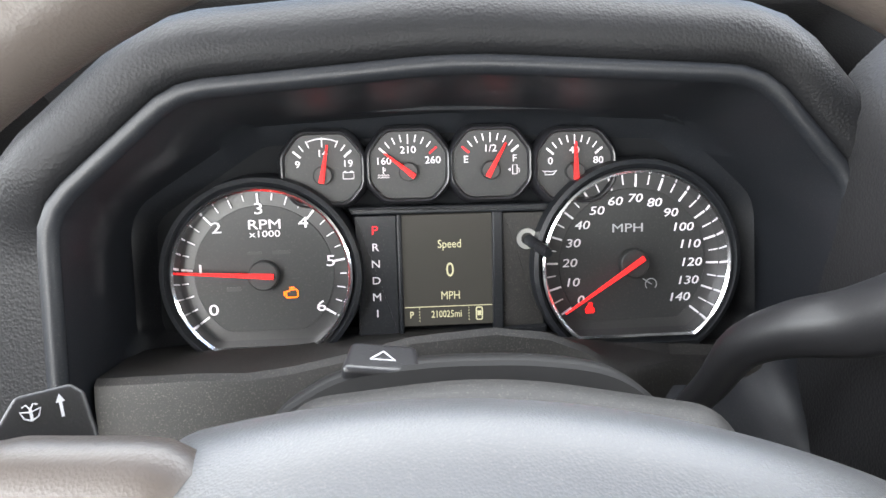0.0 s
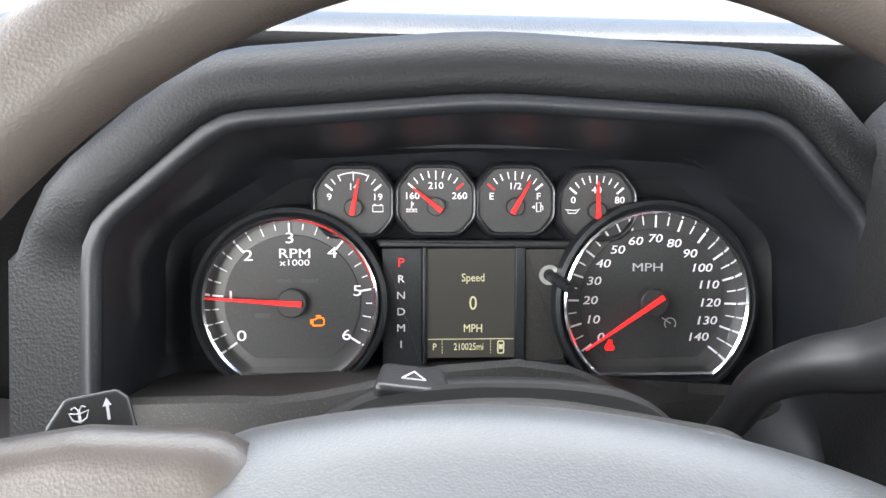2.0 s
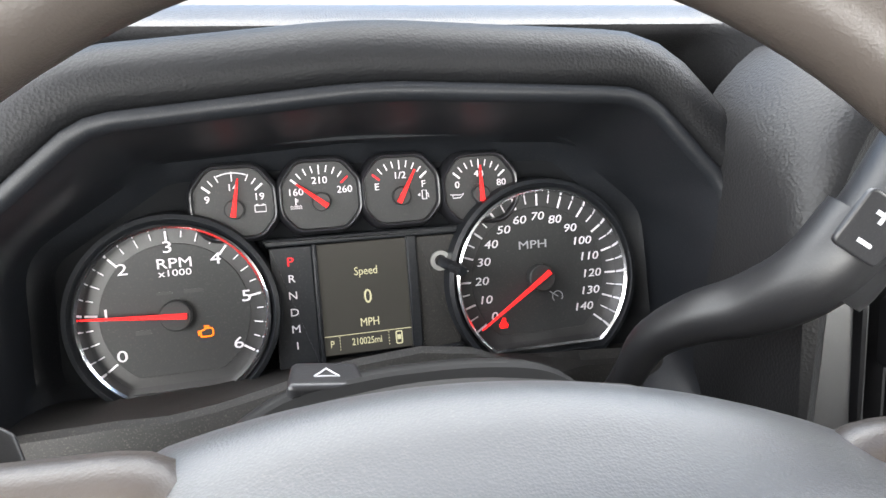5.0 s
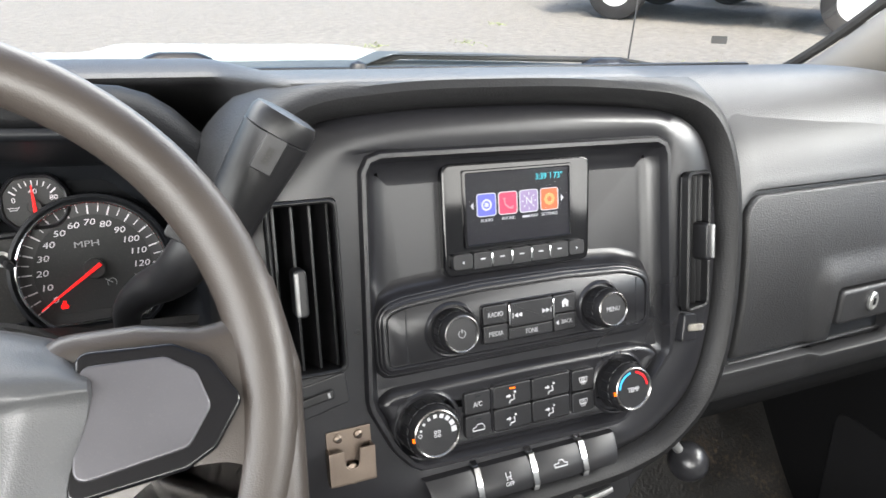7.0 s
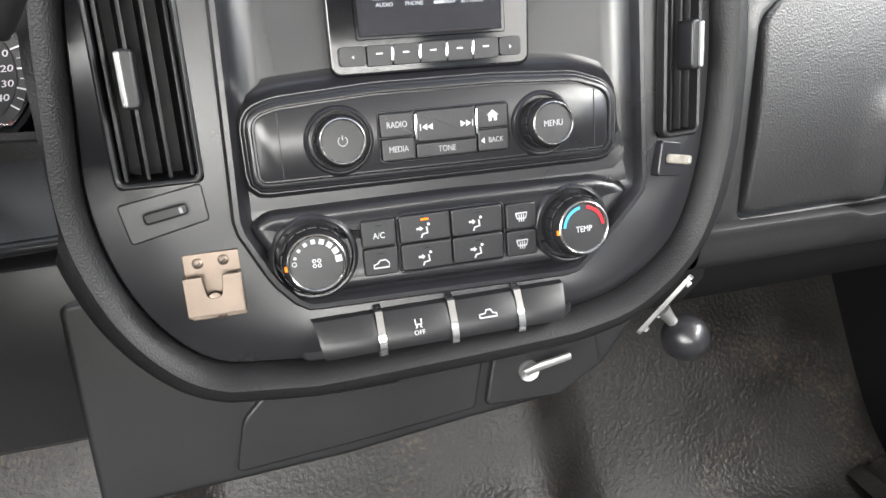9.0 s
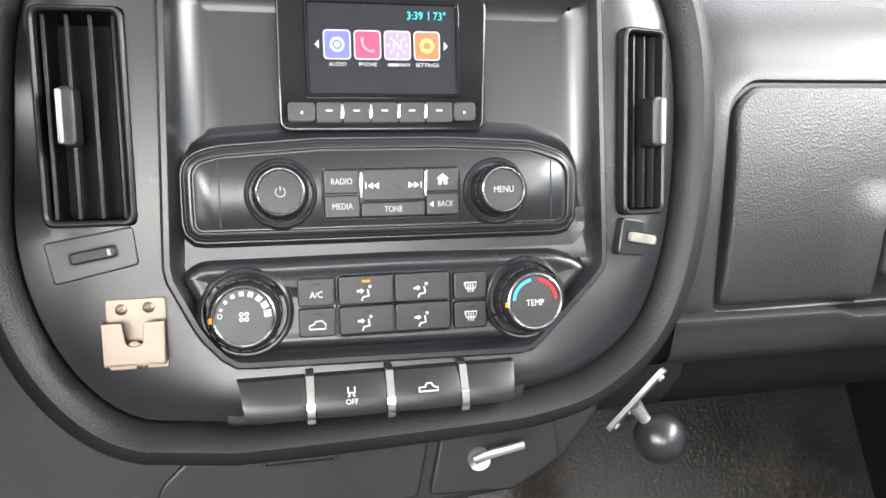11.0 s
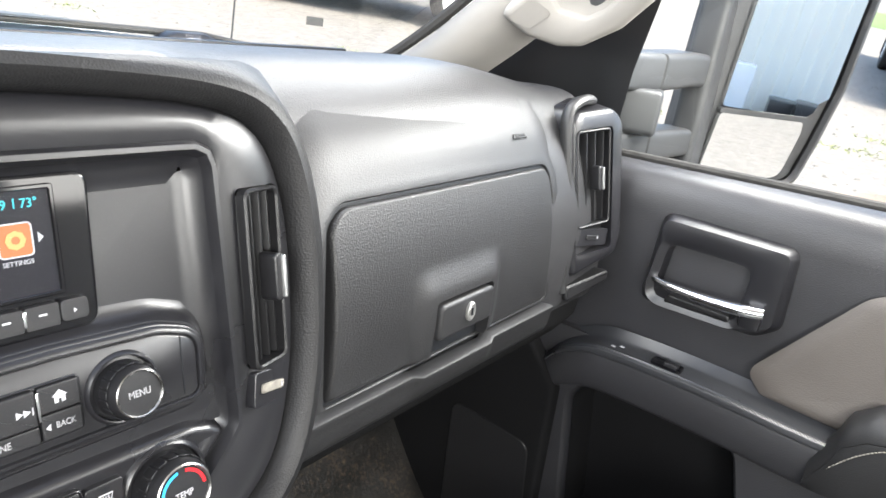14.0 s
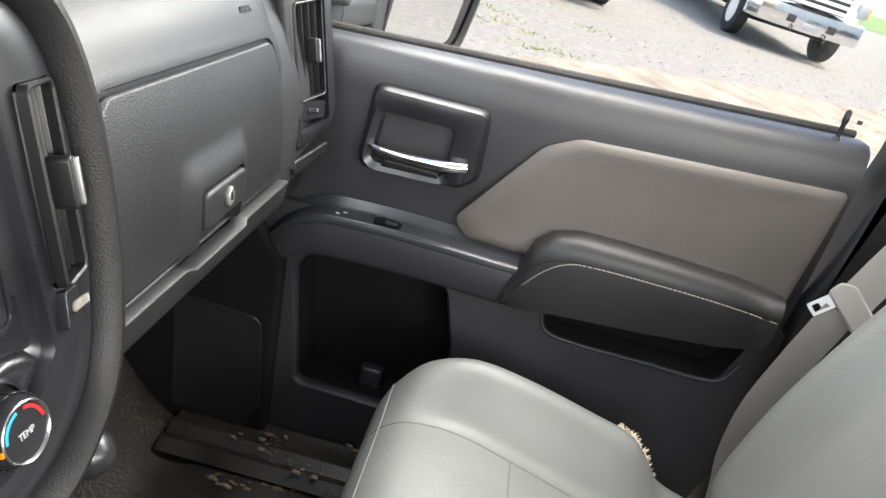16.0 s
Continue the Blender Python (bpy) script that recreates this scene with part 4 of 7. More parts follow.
part("engine_lamp_pipe", box(-.0012, .0030, -.0002, .0016, .0037, .0004, eng), AMBER, tacho)
part("engine_lamp_tail", box(-.0046, -.0014, -.0002, -.0039, .0012, .0004, eng), AMBER, tacho)
part("dead_lamp", box(-.004, -.0008, 0, .004, .0008, .0002, at(mt, -.005, .0125, .0003)), FACERIM, tacho)
part("dead_lamp", box(-.005, -.0010, 0, .005, .0010, .0002, at(mt, .010, .0125, .0003)), FACERIM, tacho)
part("dead_lamp", box(-.004, -.0012, 0, .004, .0012, .0002, at(mt, -.018, -.008, .0003)), FACERIM, tacho)

speedo, ms_ = big_dial("speedometer", .1118, -.0070, .0525, .0400)
for k in range(29):
    a = 215 - 253 * k / 28
    major = k % 2 == 0
    tick(speedo, ms_, a, .0448 if major else .0465, .0520, .0011 if major else .0007, LETTER)
for k in range(15):
    a = radians(215 - 253 * k / 14)
    r = .0375 - .0025 * max(0, math.cos(a)) + .0005 * abs(math.sin(a))
    text(str(10 * k), .0070, at(ms_, r * 1.01 * math.cos(a), r * math.sin(a), .0004), LETTER, speedo, "dial_figure", width=1.30, shear=.16)
text("MPH", .0072, at(ms_, -.003, .0205, .0004), PRINTDIM, speedo, width=1.35)
needle(speedo, ms_, 214, .0500, .006, .0019, .0065)
part("hub", lathe([(.0085, 0), (.0085, .0055), (.0078, .0062), (0, .0062)], ms_, 32), FACE, speedo)
part("belt_lamp", slab([(-.0022, -.003), (.0022, -.003), (.0030, -.001), (.0014, .001), (.0016, .003), (-.0004, .0035), (-.0014, .0015), (-.0030, -.001)], 0, .0003, at(ms_, -.0255, -.0265, .0005)), REDLAMP, speedo)
cz = at(ms_, .0115, -.0135, .0005)
part("cruise_sign", tube([(.0034 * math.cos(a), .0034 * math.sin(a), 0) for a in [-.7 + 4.6 * j / 18 for j in range(19)]], .0003, cz, 5), PRINTDIM, speedo)
part("cruise_pointer", tube([(-.0050, .0036, 0), (.0004, 0, 0)], .00035, cz, 5), PRINTDIM, speedo)

# four small gauges
SG = [(-.0670, .0492, ("9", "14", "19"), 79, "battery"), (-.0189, .0500, ("160", "210", "260"), 141, "coolant"), (.0280, .0498, ("E", "1/2", "F"), 61, "fuel"), (.0768, .0476, ("0", "40", "80"), 91, "oil")]
for x, gy, words, ang, kind in SG:
    m = at(M_CL, x, gy, .001)
    o = arc_poly([(-.0135, -.0150), (.0135, -.0150), (.0215, -.0055), (.0215, .0110), (.0125, .0228), (-.0125, .0228), (-.0215, .0110), (-.0215, -.0055)], .009, 5)
    g = part("small_gauge", slab(o, -.010, -.0006, m), FACE, cluster)
    part("gauge_ring", loft(bmesh.new(), [lift(shrink(o, .0003), -.001), lift(shrink(o, -.0006), .003), lift(shrink(o, -.0014), .0034), lift(shrink(o, -.003), .001), lift(shrink(o, -.004), -.012)], m), SATIN, g)
    for k in range(9):
        a = 140 - 100 * k / 8
        major = k in (0, 4, 8)
        mtl = REDPRINT if (kind == "coolant" and k == 8) or (kind == "fuel" and k == 0) else LETTER
        if kind == "battery" and 2 < k < 6 and k != 4:
            continue
        tick(g, m, a, .0158 if major else .0172, .0212, .0011 if (major and k != 4) or mtl is REDPRINT else .0006, mtl, 0)
    if kind == "battery":
        part("range_arc", tube([(.0205 * math.cos(a), .0205 * math.sin(a), .0002) for a in [radians(113 - 46 * j / 10) for j in range(11)]], .00035, m, 5), LETTER, g)
    for w, (dx, dy) in zip(words, ((-.0140, .0062), (.0, .0122), (.0140, .0062))):
        text(w, .0056, at(m, dx, dy, 0), LETTER, g, "dial_figure", width=1.1)
    needle(g, m, ang, .0172, .0042, .0018, .004)
    part("hub", lathe([(.0054, 0), (.0054, .0032), (.0048, .0038), (0, .0038)], m, 24), FACE, g)
    sx = .0142 if kind in ("battery", "fuel") else -.0142
    if kind == "battery":
        part("battery_sign", tube([(-.003, -.002, 0), (.003, -.002, 0), (.003, .0016, 0), (-.003, .0016, 0), (-.003, -.002, 0)], .0003, at(m, sx, -.0002, .0002), 5), LETTER, g)
        for d in (-1, 1):
            part("battery_pole", box(d * .0018 - .0006, .0016, 0, d * .0018 + .0006, .0024, .0003, at(m, sx, -.0002)), LETTER, g)
    elif kind == "coolant":
        part("thermometer_sign", box(-.0003, -.001, 0, .0003, .0030, .0003, at(m, sx, .0)), LETTER, g)
        for j in range(2):
            part("wave_sign", tube([(-.0032 + .0008 * q, (.0004 if q % 2 else -.0004) - .0016 - .0012 * j, .0002) for q in range(9)], .00025, at(m, sx, .0), 4), LETTER, g)
        for j in range(2):
            part("degree_stroke", box(.0003, .0008 + .001 * j, 0, .0014, .0012 + .001 * j, .0003, at(m, sx, .0)), LETTER, g)
    elif kind == "fuel":
        part("pump_sign", tube([(-.0014, -.0026, 0), (-.0014, .0026, 0), (.0012, .0026, 0), (.0012, -.0026, 0), (-.0014, -.0026, 0)], .0003, at(m, sx, 0, .0002), 5), LETTER, g)
        part("pump_hose", tube([(.0012, .001, 0), (.0024, .0004, 0), (.0024, -.0018, 0)], .00025, at(m, sx, 0, .0002), 4), LETTER, g)
        part("side_arrow", slab([(-.0026, -.0010), (-.0026, .0010), (-.0042, 0)], 0, .0002, at(m, sx, 0, .0001)), LETTER, g)
    else:
        part("oil_can_sign", tube([(-.0045, .0010, 0), (-.003, .0002, 0), (-.003, -.0014, 0), (.0016, -.0014, 0), (.0040, .0012, 0), (.0012, .0002, 0), (-.003, .0006, 0)], .0003, at(m, sx, 0, .0002), 5), LETTER, g)

# gear letters, message display and end panel
gear = part("gear_panel", slab(rect(-.0505, -.0445, -.0268, .0255, .001), -.006, .0012, M_CL, .0006), BINN, cluster)
for k, c in enumerate("PRNDM1"):
    text(c, .0062 if c != "P" else .0072, at(M_CL, -.0394, .0169 - .00974 * k, .0014), REDPRINT if c == "P" else LETTER, gear, "gear_letter", width=1.15)
msg = part("message_display", slab(rect(-.0240, -.0400, .0282, .0250), -.006, .0008, M_CL), LCD, cluster)
for word, sz, y in (("Speed", .0068, .0078), ("0", .0118, -.0076), ("MPH", .0068, -.0226)):
    text(word, sz, at(M_CL, .0034, y, .0010), LCDTEXT, msg, "display_text", width=.85)
text("P", .0058, at(M_CL, -.0196, -.0336, .0010), LCDTEXT, msg, "display_text", width=.85)
text("210025mi", .0058, at(M_CL, .0008, -.0336, .0010), LCDTEXT, msg, "odometer_text", width=.78)
part("display_line", box(-.0236, -.0290, .0009, .0278, -.0286, .0011, M_CL), LCDTEXT, msg)
for x in (-.0150, .0140):
    for j in range(5):
        part("display_dot", box(x - .0002, -.0375 + .0018 * j, .0009, x + .0002, -.0367 + .0018 * j, .0011, M_CL), LCDTEXT, msg)
part("truck_sign", band(rect(.0180, -.0378, .0222, -.0298, .0012), rect(.0187, -.0371, .0215, -.0305, .0008), .0009, .0012, M_CL), LCDTEXT, msg)
part("truck_sign_cab", box(.0190, -.0350, .0009, .0212, -.0322, .0012, M_CL), LCDTEXT, msg)
end = part("end_panel", slab(rect(.0345, -.0425, .0585, .0250, .001), -.006, .0006, M_CL, .0006), DUSTY, cluster)
for x0, x1 in ((-.0268, -.0240), (.0282, .0345)):
    part("pillar_strip", slab(rect(x0, -.0445, x1, .0262), -.008, .0030, M_CL, .0010), BINN, cluster)
part("lower_frame", slab(arc_poly([(-.052, -.0490), (.060, -.0490), (.060, -.0415), (-.052, -.0450)], .001), -.008, .0028, M_CL, .001), BINN, cluster)
part("upper_frame", slab(arc_poly([(-.052, .0262), (.060, .0256), (.062, .0300), (-.054, .0306)], .001), -.010, .0015, M_CL, .001), BINN, cluster)
# trip stem
stem = part("trip_stem", lathe([(.0034, .000), (.0034, .012), (.0029, .013), (.0029, .024), (.0024, .0255), (0, .0256)], at(M_CL, .0500, .0085, .001) @ pose(0, 0, 0, 10, 14, 0), 18), BINN, cluster)
part("stem_collar", lathe([(.0062, .0), (.0060, .0014), (.0036, .0010)], at(M_CL, .0488, .0095, .001), 24), KEYMETAL, cluster)
bm = bmesh.new()
for i in range(16):
    box(-.0003, .0026, .0132, .0003, .0032, .0240, at(M_CL, .0500, .0085, .001) @ pose(0, 0, 0, 10, 14, 0) @ pose(0, 0, 0, 0, 0, 22.5 * i), bm=bm)
part("stem_knurl", bm, BUTTON, stem)

# ---- binnacle round the cluster ----
binnacle = thing("gauge_binnacle", "deep black gauge binnacle with a grained hood over the dials", "gauge hood", (0.03, 0.34, 1.35))
LIP = arc_poly([(-.186, -.130), (.196, -.130), (.193, .038, .03), (.147, .0885, .035), (.005, .0965, .35), (-.122, .0860, .035), (-.181, .036, .03)], .02, 7)
L2 = same_count(LIP, 120)
B2 = same_count(arc_poly([(-.178, -.052), (.190, -.056), (.186, .030, .03), (.134, .076, .02), (.0, .083, .2), (-.105, .077, .02), (-.176, .032, .03)], .02, 7), 120)
rings = [lift(L2, .070), lift([(lerp(a[0], b[0], .25), lerp(a[1], b[1], .25)) for a, b in zip(L2, B2)], .055), lift([(lerp(a[0], b[0], .7), lerp(a[1], b[1], .7)) for a, b in zip(L2, B2)], .022), lift(B2, -.002), lift(shrink(B2, .012), -.013)]
part("inner_shroud", loft(bmesh.new(), rings, M_CL, True, False, True), BINN, binnacle)
part("trim_ring", loft(bmesh.new(), [lift(shrink(L2, -d), z) for d, z in ((-.0008, .056), (.0, .0690), (.0015, .0728), (.004, .0746), (.0068, .0746), (.0092, .0728), (.0098, .060))], M_CL), BINN, binnacle)
rings = []
for d, z in ((.0085, .058), (.0092, .0715), (.0105, .0742), (.0145, .0768), (.0205, .0778), (.028, .0762), (.035, .0710), (.041, .061), (.0450, .046), (.0470, .02), (.048, -.02), (.05, -.06)):
    rings.append([(x, y, lerp(.064 - .10 * d, z, smooth01((by - .020) / .022))) for (x, y), (_, by) in zip(shrink(L2, -d), L2)])
# Hood skin coloured darker than the dash to carry its shade.
part("hood_skin", loft(bmesh.new(), rings, M_CL), HOODSHADE, binnacle)
part("brow_ledge", tube(spline([(-.120, .0735, .004), (-.104, .0800, .010), (-.085, .0835, .013), (.0, .0850, .013), (.105, .083, .013), (.128, .079, .010), (.140, .074, .004)], 5), .0022, M_CL, 8), BINN, binnacle)
# dusty shelf below the dials
bm = bmesh.new()
fr = [(-.180, -.0480), (-.13, -.0475), (-.105, -.0485), (-.082, -.0460), (-.056, -.041), (-.02, -.033), (.022, -.030), (.05, -.034), (.07, -.042), (.091, -.057), (.13, -.062), (.19, -.066)]
bk = [(-.178, -.048), (-.14, -.047), (-.10, -.0460), (-.078, -.0455), (-.05, -.0445), (-.02, -.0435), (.022, -.0430), (.05, -.0450), (.07, -.0480), (.095, -.0520), (.13, -.0540), (.187, -.0580)]
def reach(x, z):
    """The shelf's depth, falling back beside the column."""
    return z * (1 - .62 * smooth01((x - .085) / .035))
loft(bm, [[(x, y, -.004) for x, y in bk], [(x, y, .012) for x, y in bk], [(lerp(a[0], b[0], .7), lerp(a[1], b[1], .7), reach(b[0], .038)) for a, b in zip(bk, fr)], [(x, y, reach(x, .050)) for x, y in fr], [(x, y - .003, reach(x, .0535)) for x, y in fr], [(x, y - .012, reach(x, .0545)) for x, y in fr], [(x, y - .08, reach(x, .0500)) for x, y in fr]], M_CL, False)
part("dusty_shelf", bm, DUSTY, binnacle)

# ---- steering column and wheel ----
column = thing("steering_column", "black steering column shroud with hazard button on top", "steering column", (0.032, 0.25, 1.33))
M_COL = pose(.0605, .119, 1.466, 54, 0, 1) @ Matrix.Scale(.9, 4)
sec = arc_poly([(-.082, -.075), (.084, -.075), (.086, .038, .02), (.074, .057, .02), (.0, .069, .2), (-.064, .062, .02), (-.084, .035, .02)], .02, 6)
part("shroud", loft(bmesh.new(), [lift(shrink(sec, .016), -.052), lift(shrink(sec, .004), -.060), lift(sec, -.068), lift(sec, -.15), lift(shrink(sec, .006), -.24)], M_COL, True, True, False), DUSTY, column)
GAIT = spline([(-.0900, .040, 0), (-.0798, .0562, 0), (-.0684, .0653, 0), (-.0516, .0729, 0), (-.0238, .0764, 0), (-.002, .0771, 0), (.0195, .0765, 0), (.0412, .0736, 0), (.0549, .0676, 0), (.068, .056, 0)], 5)
part("rubber_gaiter", loft(bmesh.new(), [[(p.x * (1 + h * 2), p.y + h, z) for p in GAIT] for h, z in ((-.016, -.090), (-.0045, -.0915), (-.0025, -.0945), (-.0042, -.0965), (-.0018, -.0985), (.0, -.101), (.001, -.106), (-.001, -.111), (-.012, -.116))], M_COL, False), GAITER, column)
hz = part("hazard_button", slab(arc_poly([(-.0165, -.011), (.0165, -.011), (.014, .011), (-.014, .011)], .004), -.016, .004, M_COL @ pose(-.0395, .0740, -.101, -56, 0, 0) @ Matrix.Scale(.92, 4) @ pose(0, 0, 0, 0, 6, 0), .0025), BUTTON, column)
part("hazard_sign", tube([(-.005, -.003, .0042), (.005, -.003, .0042), (0, .0035, .0042), (-.005, -.003, .0042)], .0005, M_COL @ pose(-.0395, .0740, -.101, -56, 0, 0) @ Matrix.Scale(.92, 4) @ pose(0, 0, 0, 0, 6, 0), 5), PRINT, hz)

stalk = thing("turn_stalk", "black turn-signal stalk with white wiper and lamp symbols", "control stalk", (-0.08, 0.25, 1.43))
sp = [(-.050, .285, 1.370), (-.085, .270, 1.390), (-.112, .256, 1.4085), (-.150, .243, 1.4195), (-.20, .230, 1.425)]
lever = part("lever", tube(spline(sp, 5), [.007] * 6 + [.0090] * 3 + [.0105] * 3 + [.0115] * 9, n=16, flat=.9), HARD, stalk)
mst = look((-.133, .249, 1.4385), (-.016, .033, 1.602)) @ pose(0, 0, 0, 0, 180, 0) @ pose(0, 0, 0, 0, 0, -3)
pad = part("paddle", slab(arc_poly([(-.018, -.016), (.0165, -.016), (.0145, .0045, .004), (.0105, .0085, .003), (-.0075, .0085, .004), (-.015, -.001, .006)], .004), -.004, .0, mst, .0015), HARD, stalk)
ws = mst @ pose(-.0035, .0008, .0003) @ Matrix.Diagonal((.78, .78, 1, 1))
for d in (-1, 1):
    part("wiper_sign", tube([(0, -.0028, 0), (d * .0030, -.0012, 0), (d * .0042, .0022, 0), (0, .0012, 0)], .00042, ws, 5), PRINT, pad)
    part("spray_sign", tube([(d * .0003, -.0028, 0), (d * .0003, .0030, 0), (d * .0015, .0048, 0), (d * .0032, .0040, 0)], .00038, ws, 5), PRINT, pad)
part("up_arrow", slab([(-.0005, -.0038), (.0005, -.0038), (.0005, .0015), (.0016, .0015), (0, .0046), (-.0016, .0015), (-.0005, .0015)], 0, .0003, mst @ pose(.0062, .0012, .0002)), PRINT, pad)
ml = look((-.131, .2330, 1.4350), (-.016, .033, 1.602)) @ pose(0, 0, 0, 0, 180, 0) @ pose(0, 0, 0, 0, 0, -4) @ Matrix.Diagonal((.8, .8, 1, 1))
for d in (-1, 1):
    part("signal_arrow", tube([(d * .0008, -.0011, 0), (d * .0028, -.0011, 0), (d * .0028, -.0023, 0), (d * .0052, 0, 0), (d * .0028, .0023, 0), (d * .0028, .0011, 0), (d * .0008, .0011, 0), (d * .0008, -.0011, 0)], .0004, ml @ pose(-.0022, -.0006, 0), 4), PRINT, lever)
part("bar_mark", box(.0052, -.0030, -.0002, .0062, .0018, .0002, ml), PRINT, lever)
part("lamp_sign", tube([(.0135, -.0038, 0), (.0135, .0002, 0), (.0165, .0002, 0), (.0180, -.0018, 0), (.0165, -.0038, 0), (.0135, -.0038, 0)], .0004, ml, 4), PRINT, lever)
part("lamp_sign", box(.0095, -.0028, -.0002, .0125, -.0008, .0002, ml), PRINT, lever)
part("band_mark", box(-.0225, -.0075, -.0002, -.0180, -.0060, .0002, ml @ pose(0, .0065, 0)), PRINT, lever)
part("band_mark", box(-.0215, -.0130, -.0002, -.0202, -.0022, .0002, ml @ pose(0, .0050, 0)), PRINT, lever)
part("mist_sign", tube([(-.0165, -.0055, 0), (-.0125, -.0055, 0), (-.0115, -.0035, 0), (-.0145, -.0018, 0), (-.0172, -.0035, 0), (-.0165, -.0055, 0)], .0004, ml, 4), PRINT, lever)

seat_of_stalk = Matrix.Translation((-.071, .193, 1.476)) @ pose(0, 0, 0, 0, 0, 4.3) @ Matrix.Scale(.79, 4) @ Matrix.Translation((.133, -.249, -1.4385))
for ob in stalk.children_recursive:
    ob.data.transform(seat_of_stalk)

wheel = thing("steering_wheel", "worn grey-brown leather steering wheel with a plain grey airbag cover", "steering wheel", (0.032, 0.101, 1.491))
R, r = .1647, .0141
M_RIM = pose(.0638, .1114, 1.4788, 56, 0, 3.2)
bm = tube([(R * math.cos(2 * math.pi * k / 96), R * math.sin(2 * math.pi * k / 96), 0) for k in range(96)], r, M_RIM, 24, closed=True)
part("rim", bm, RIM, wheel)
PADK = [(-.090, -.050), (-.090, -.020), (-.084, -.002), (-.060, .010), (-.030, .0125), (-.006, .0150), (.001, .0195), (.006, .0205), (.014, .0185), (.024, .011), (.035, .000), (.045, -.010), (.0515, -.020), (.054, -.034), (.050, -.050), (.03, -.06)]
M_PAD = M_W @ pose(0, 0, 0, 0, 0, .6)
rings = []
for k in range(61):
    u = -1 + 2 * k / 60
    e = abs(u) ** 8
    top = 1 - .12 * smooth01((abs(u) - .88) / .12) - .333 * u * u - .148 * u
    ridge = .0022 * smooth01((abs(u) - .70) / .06)
    rings.append([((.1005 - .013 * smooth01(-y / .05)) * u, (y * (top if y > 0 else 1 - .10 * e)), z - .009 * abs(u) ** 3 - .004 * e + ridge * (1 - smooth01((y + .004) / .012))) for y, z, _ in [tuple(p) for p in spline([(a, b, 0) for a, b in PADK], 4)]])
for end, first in ((rings[0], 0), (rings[-1], 1)):
    for inset, drop in ((1.012, .004), (1.012, .034)):
        side = [(x * inset, y * .985, z - drop) for x, y, z in end]
        rings.append(side) if first else rings.insert(0, side)
part("airbag_cover", loft(bmesh.new(), rings, M_PAD, False), PAD, wheel)
for d in (-1, 1):
    rise = .004 if d > 0 else .016
    o = [(.075, .030 + rise), (.122, .030 + rise), (.150, .0245 + rise), (.166, .026 + rise), (.180, .045 + rise), (.192, .050 + rise), (.200, 0), (.192, -.085), (.176, -.085), (.160, -.052), (.130, -.050), (.095, -.075), (.08, -.02)]
    o = arc_poly([(d * x, y) for x, y in (o[::-1] if d > 0 else o)], .018, 5)
    part("spoke", loft(bmesh.new(), [lift(shrink(o, .010), -.034), lift(shrink(o, .002), -.028), lift(o, -.020), lift(shrink(o, .002), -.013), lift(shrink(o, .006), -.009), lift(shrink(o, .011), -.007)], M_W, True, True, True), RIM, wheel)
    q = [(.096, .021), (.138, .019), (.154, .010), (.167, -.013), (.152, -.034), (.138, -.041), (.086, -.046)]
    q = arc_poly([(d * x, y) for x, y in (q[::-1] if d > 0 else q)], .007, 5)
    s = part("spoke_surround", slab(q, -.014, .0005, M_W, .002), GLOSS, wheel)
    q2 = [(.097, .014), (.134, .013), (.147, .004), (.152, -.014), (.140, -.031), (.090, -.038)]
    q2 = arc_poly([(d * x, y) for x, y in (q2[::-1] if d > 0 else q2)], .007, 5)
    part("spoke_insert", slab(q2, -.004, .0020, M_W, .001), SPOKE, s)
part("lower_spoke", loft(bmesh.new(), [lift(rect(-.06, -.195, .06, -.07, .02), -.026), lift(rect(-.06, -.195, .06, -.07, .02), -.012), lift(rect(-.052, -.190, .052, -.075, .02), -.004)], M_W, True, True, True), RIM, wheel)

shifter = thing("column_shifter", "black column gear lever with plus-minus and tow buttons", "gear lever", (0.145, 0.33, 1.38))
part("arm", tube(spline([(.160, .304, 1.385), (.166, .288, 1.417), (.1695, .2755, 1.4440), (.1810, .2615, 1.4610), (.1960, .2460, 1.4735), (.208, .2300, 1.4920), (.222, .226, 1.514)], 5), [.0070 + .0085 * smooth01(k / 30) for k in range(31)], n=18), HARD, shifter)
g0, g1 = Vector((.216, .230, 1.4885)), Vector((.268, .227, 1.574))
ax = (g1 - g0).normalized()
mg = Matrix.Translation(g0) @ ax.to_track_quat("Z", "X").to_matrix().to_4x4()
L = (g1 - g0).length
grip = part("grip", lathe([(.0145, -.004), (.0158, .002), (.0165, L * .35), (.0190, L * .62), (.0203, L * .86), (.0197, L * .865), (.0203, L * .87), (.0201, L * .95), (.0182, L * .99), (.014, L), (0, L * 1.003)], mg, 28), HARD, shifter)
toeye = (Vector((.226, -.205, 1.65)) - g1).normalized()
toe2 = (toeye - ax * toeye.dot(ax)).normalized()
xr = ax.cross(toe2).normalized()
mb = Matrix(((xr.x, ax.x, toe2.x, 0), (xr.y, ax.y, toe2.y, 0), (xr.z, ax.z, toe2.z, 0), (0, 0, 0, 1)))
fb = Matrix.Translation(g0 + ax * L * .76 + toe2 * .0189) @ mb
b = part("tow_button", slab(rect(-.0065, -.011, .0065, .011, .0015), 0, .0022, fb, .0006), BUTTON, grip)
part("tow_sign", box(-.002, -.006, .0022, .002, .004, .0025, fb), DUSTY, b)
fb2 = Matrix.Translation((.2078, .2080, 1.519)) @ mb
b = part("gear_button", slab(rect(-.010, -.012, .010, .010, .003), 0, .0022, fb2, .0008), BUTTON, grip)
part("plus_sign", box(-.0035, .0032, .0022, .0035, .0048, .0025, fb2), PRINT, b)
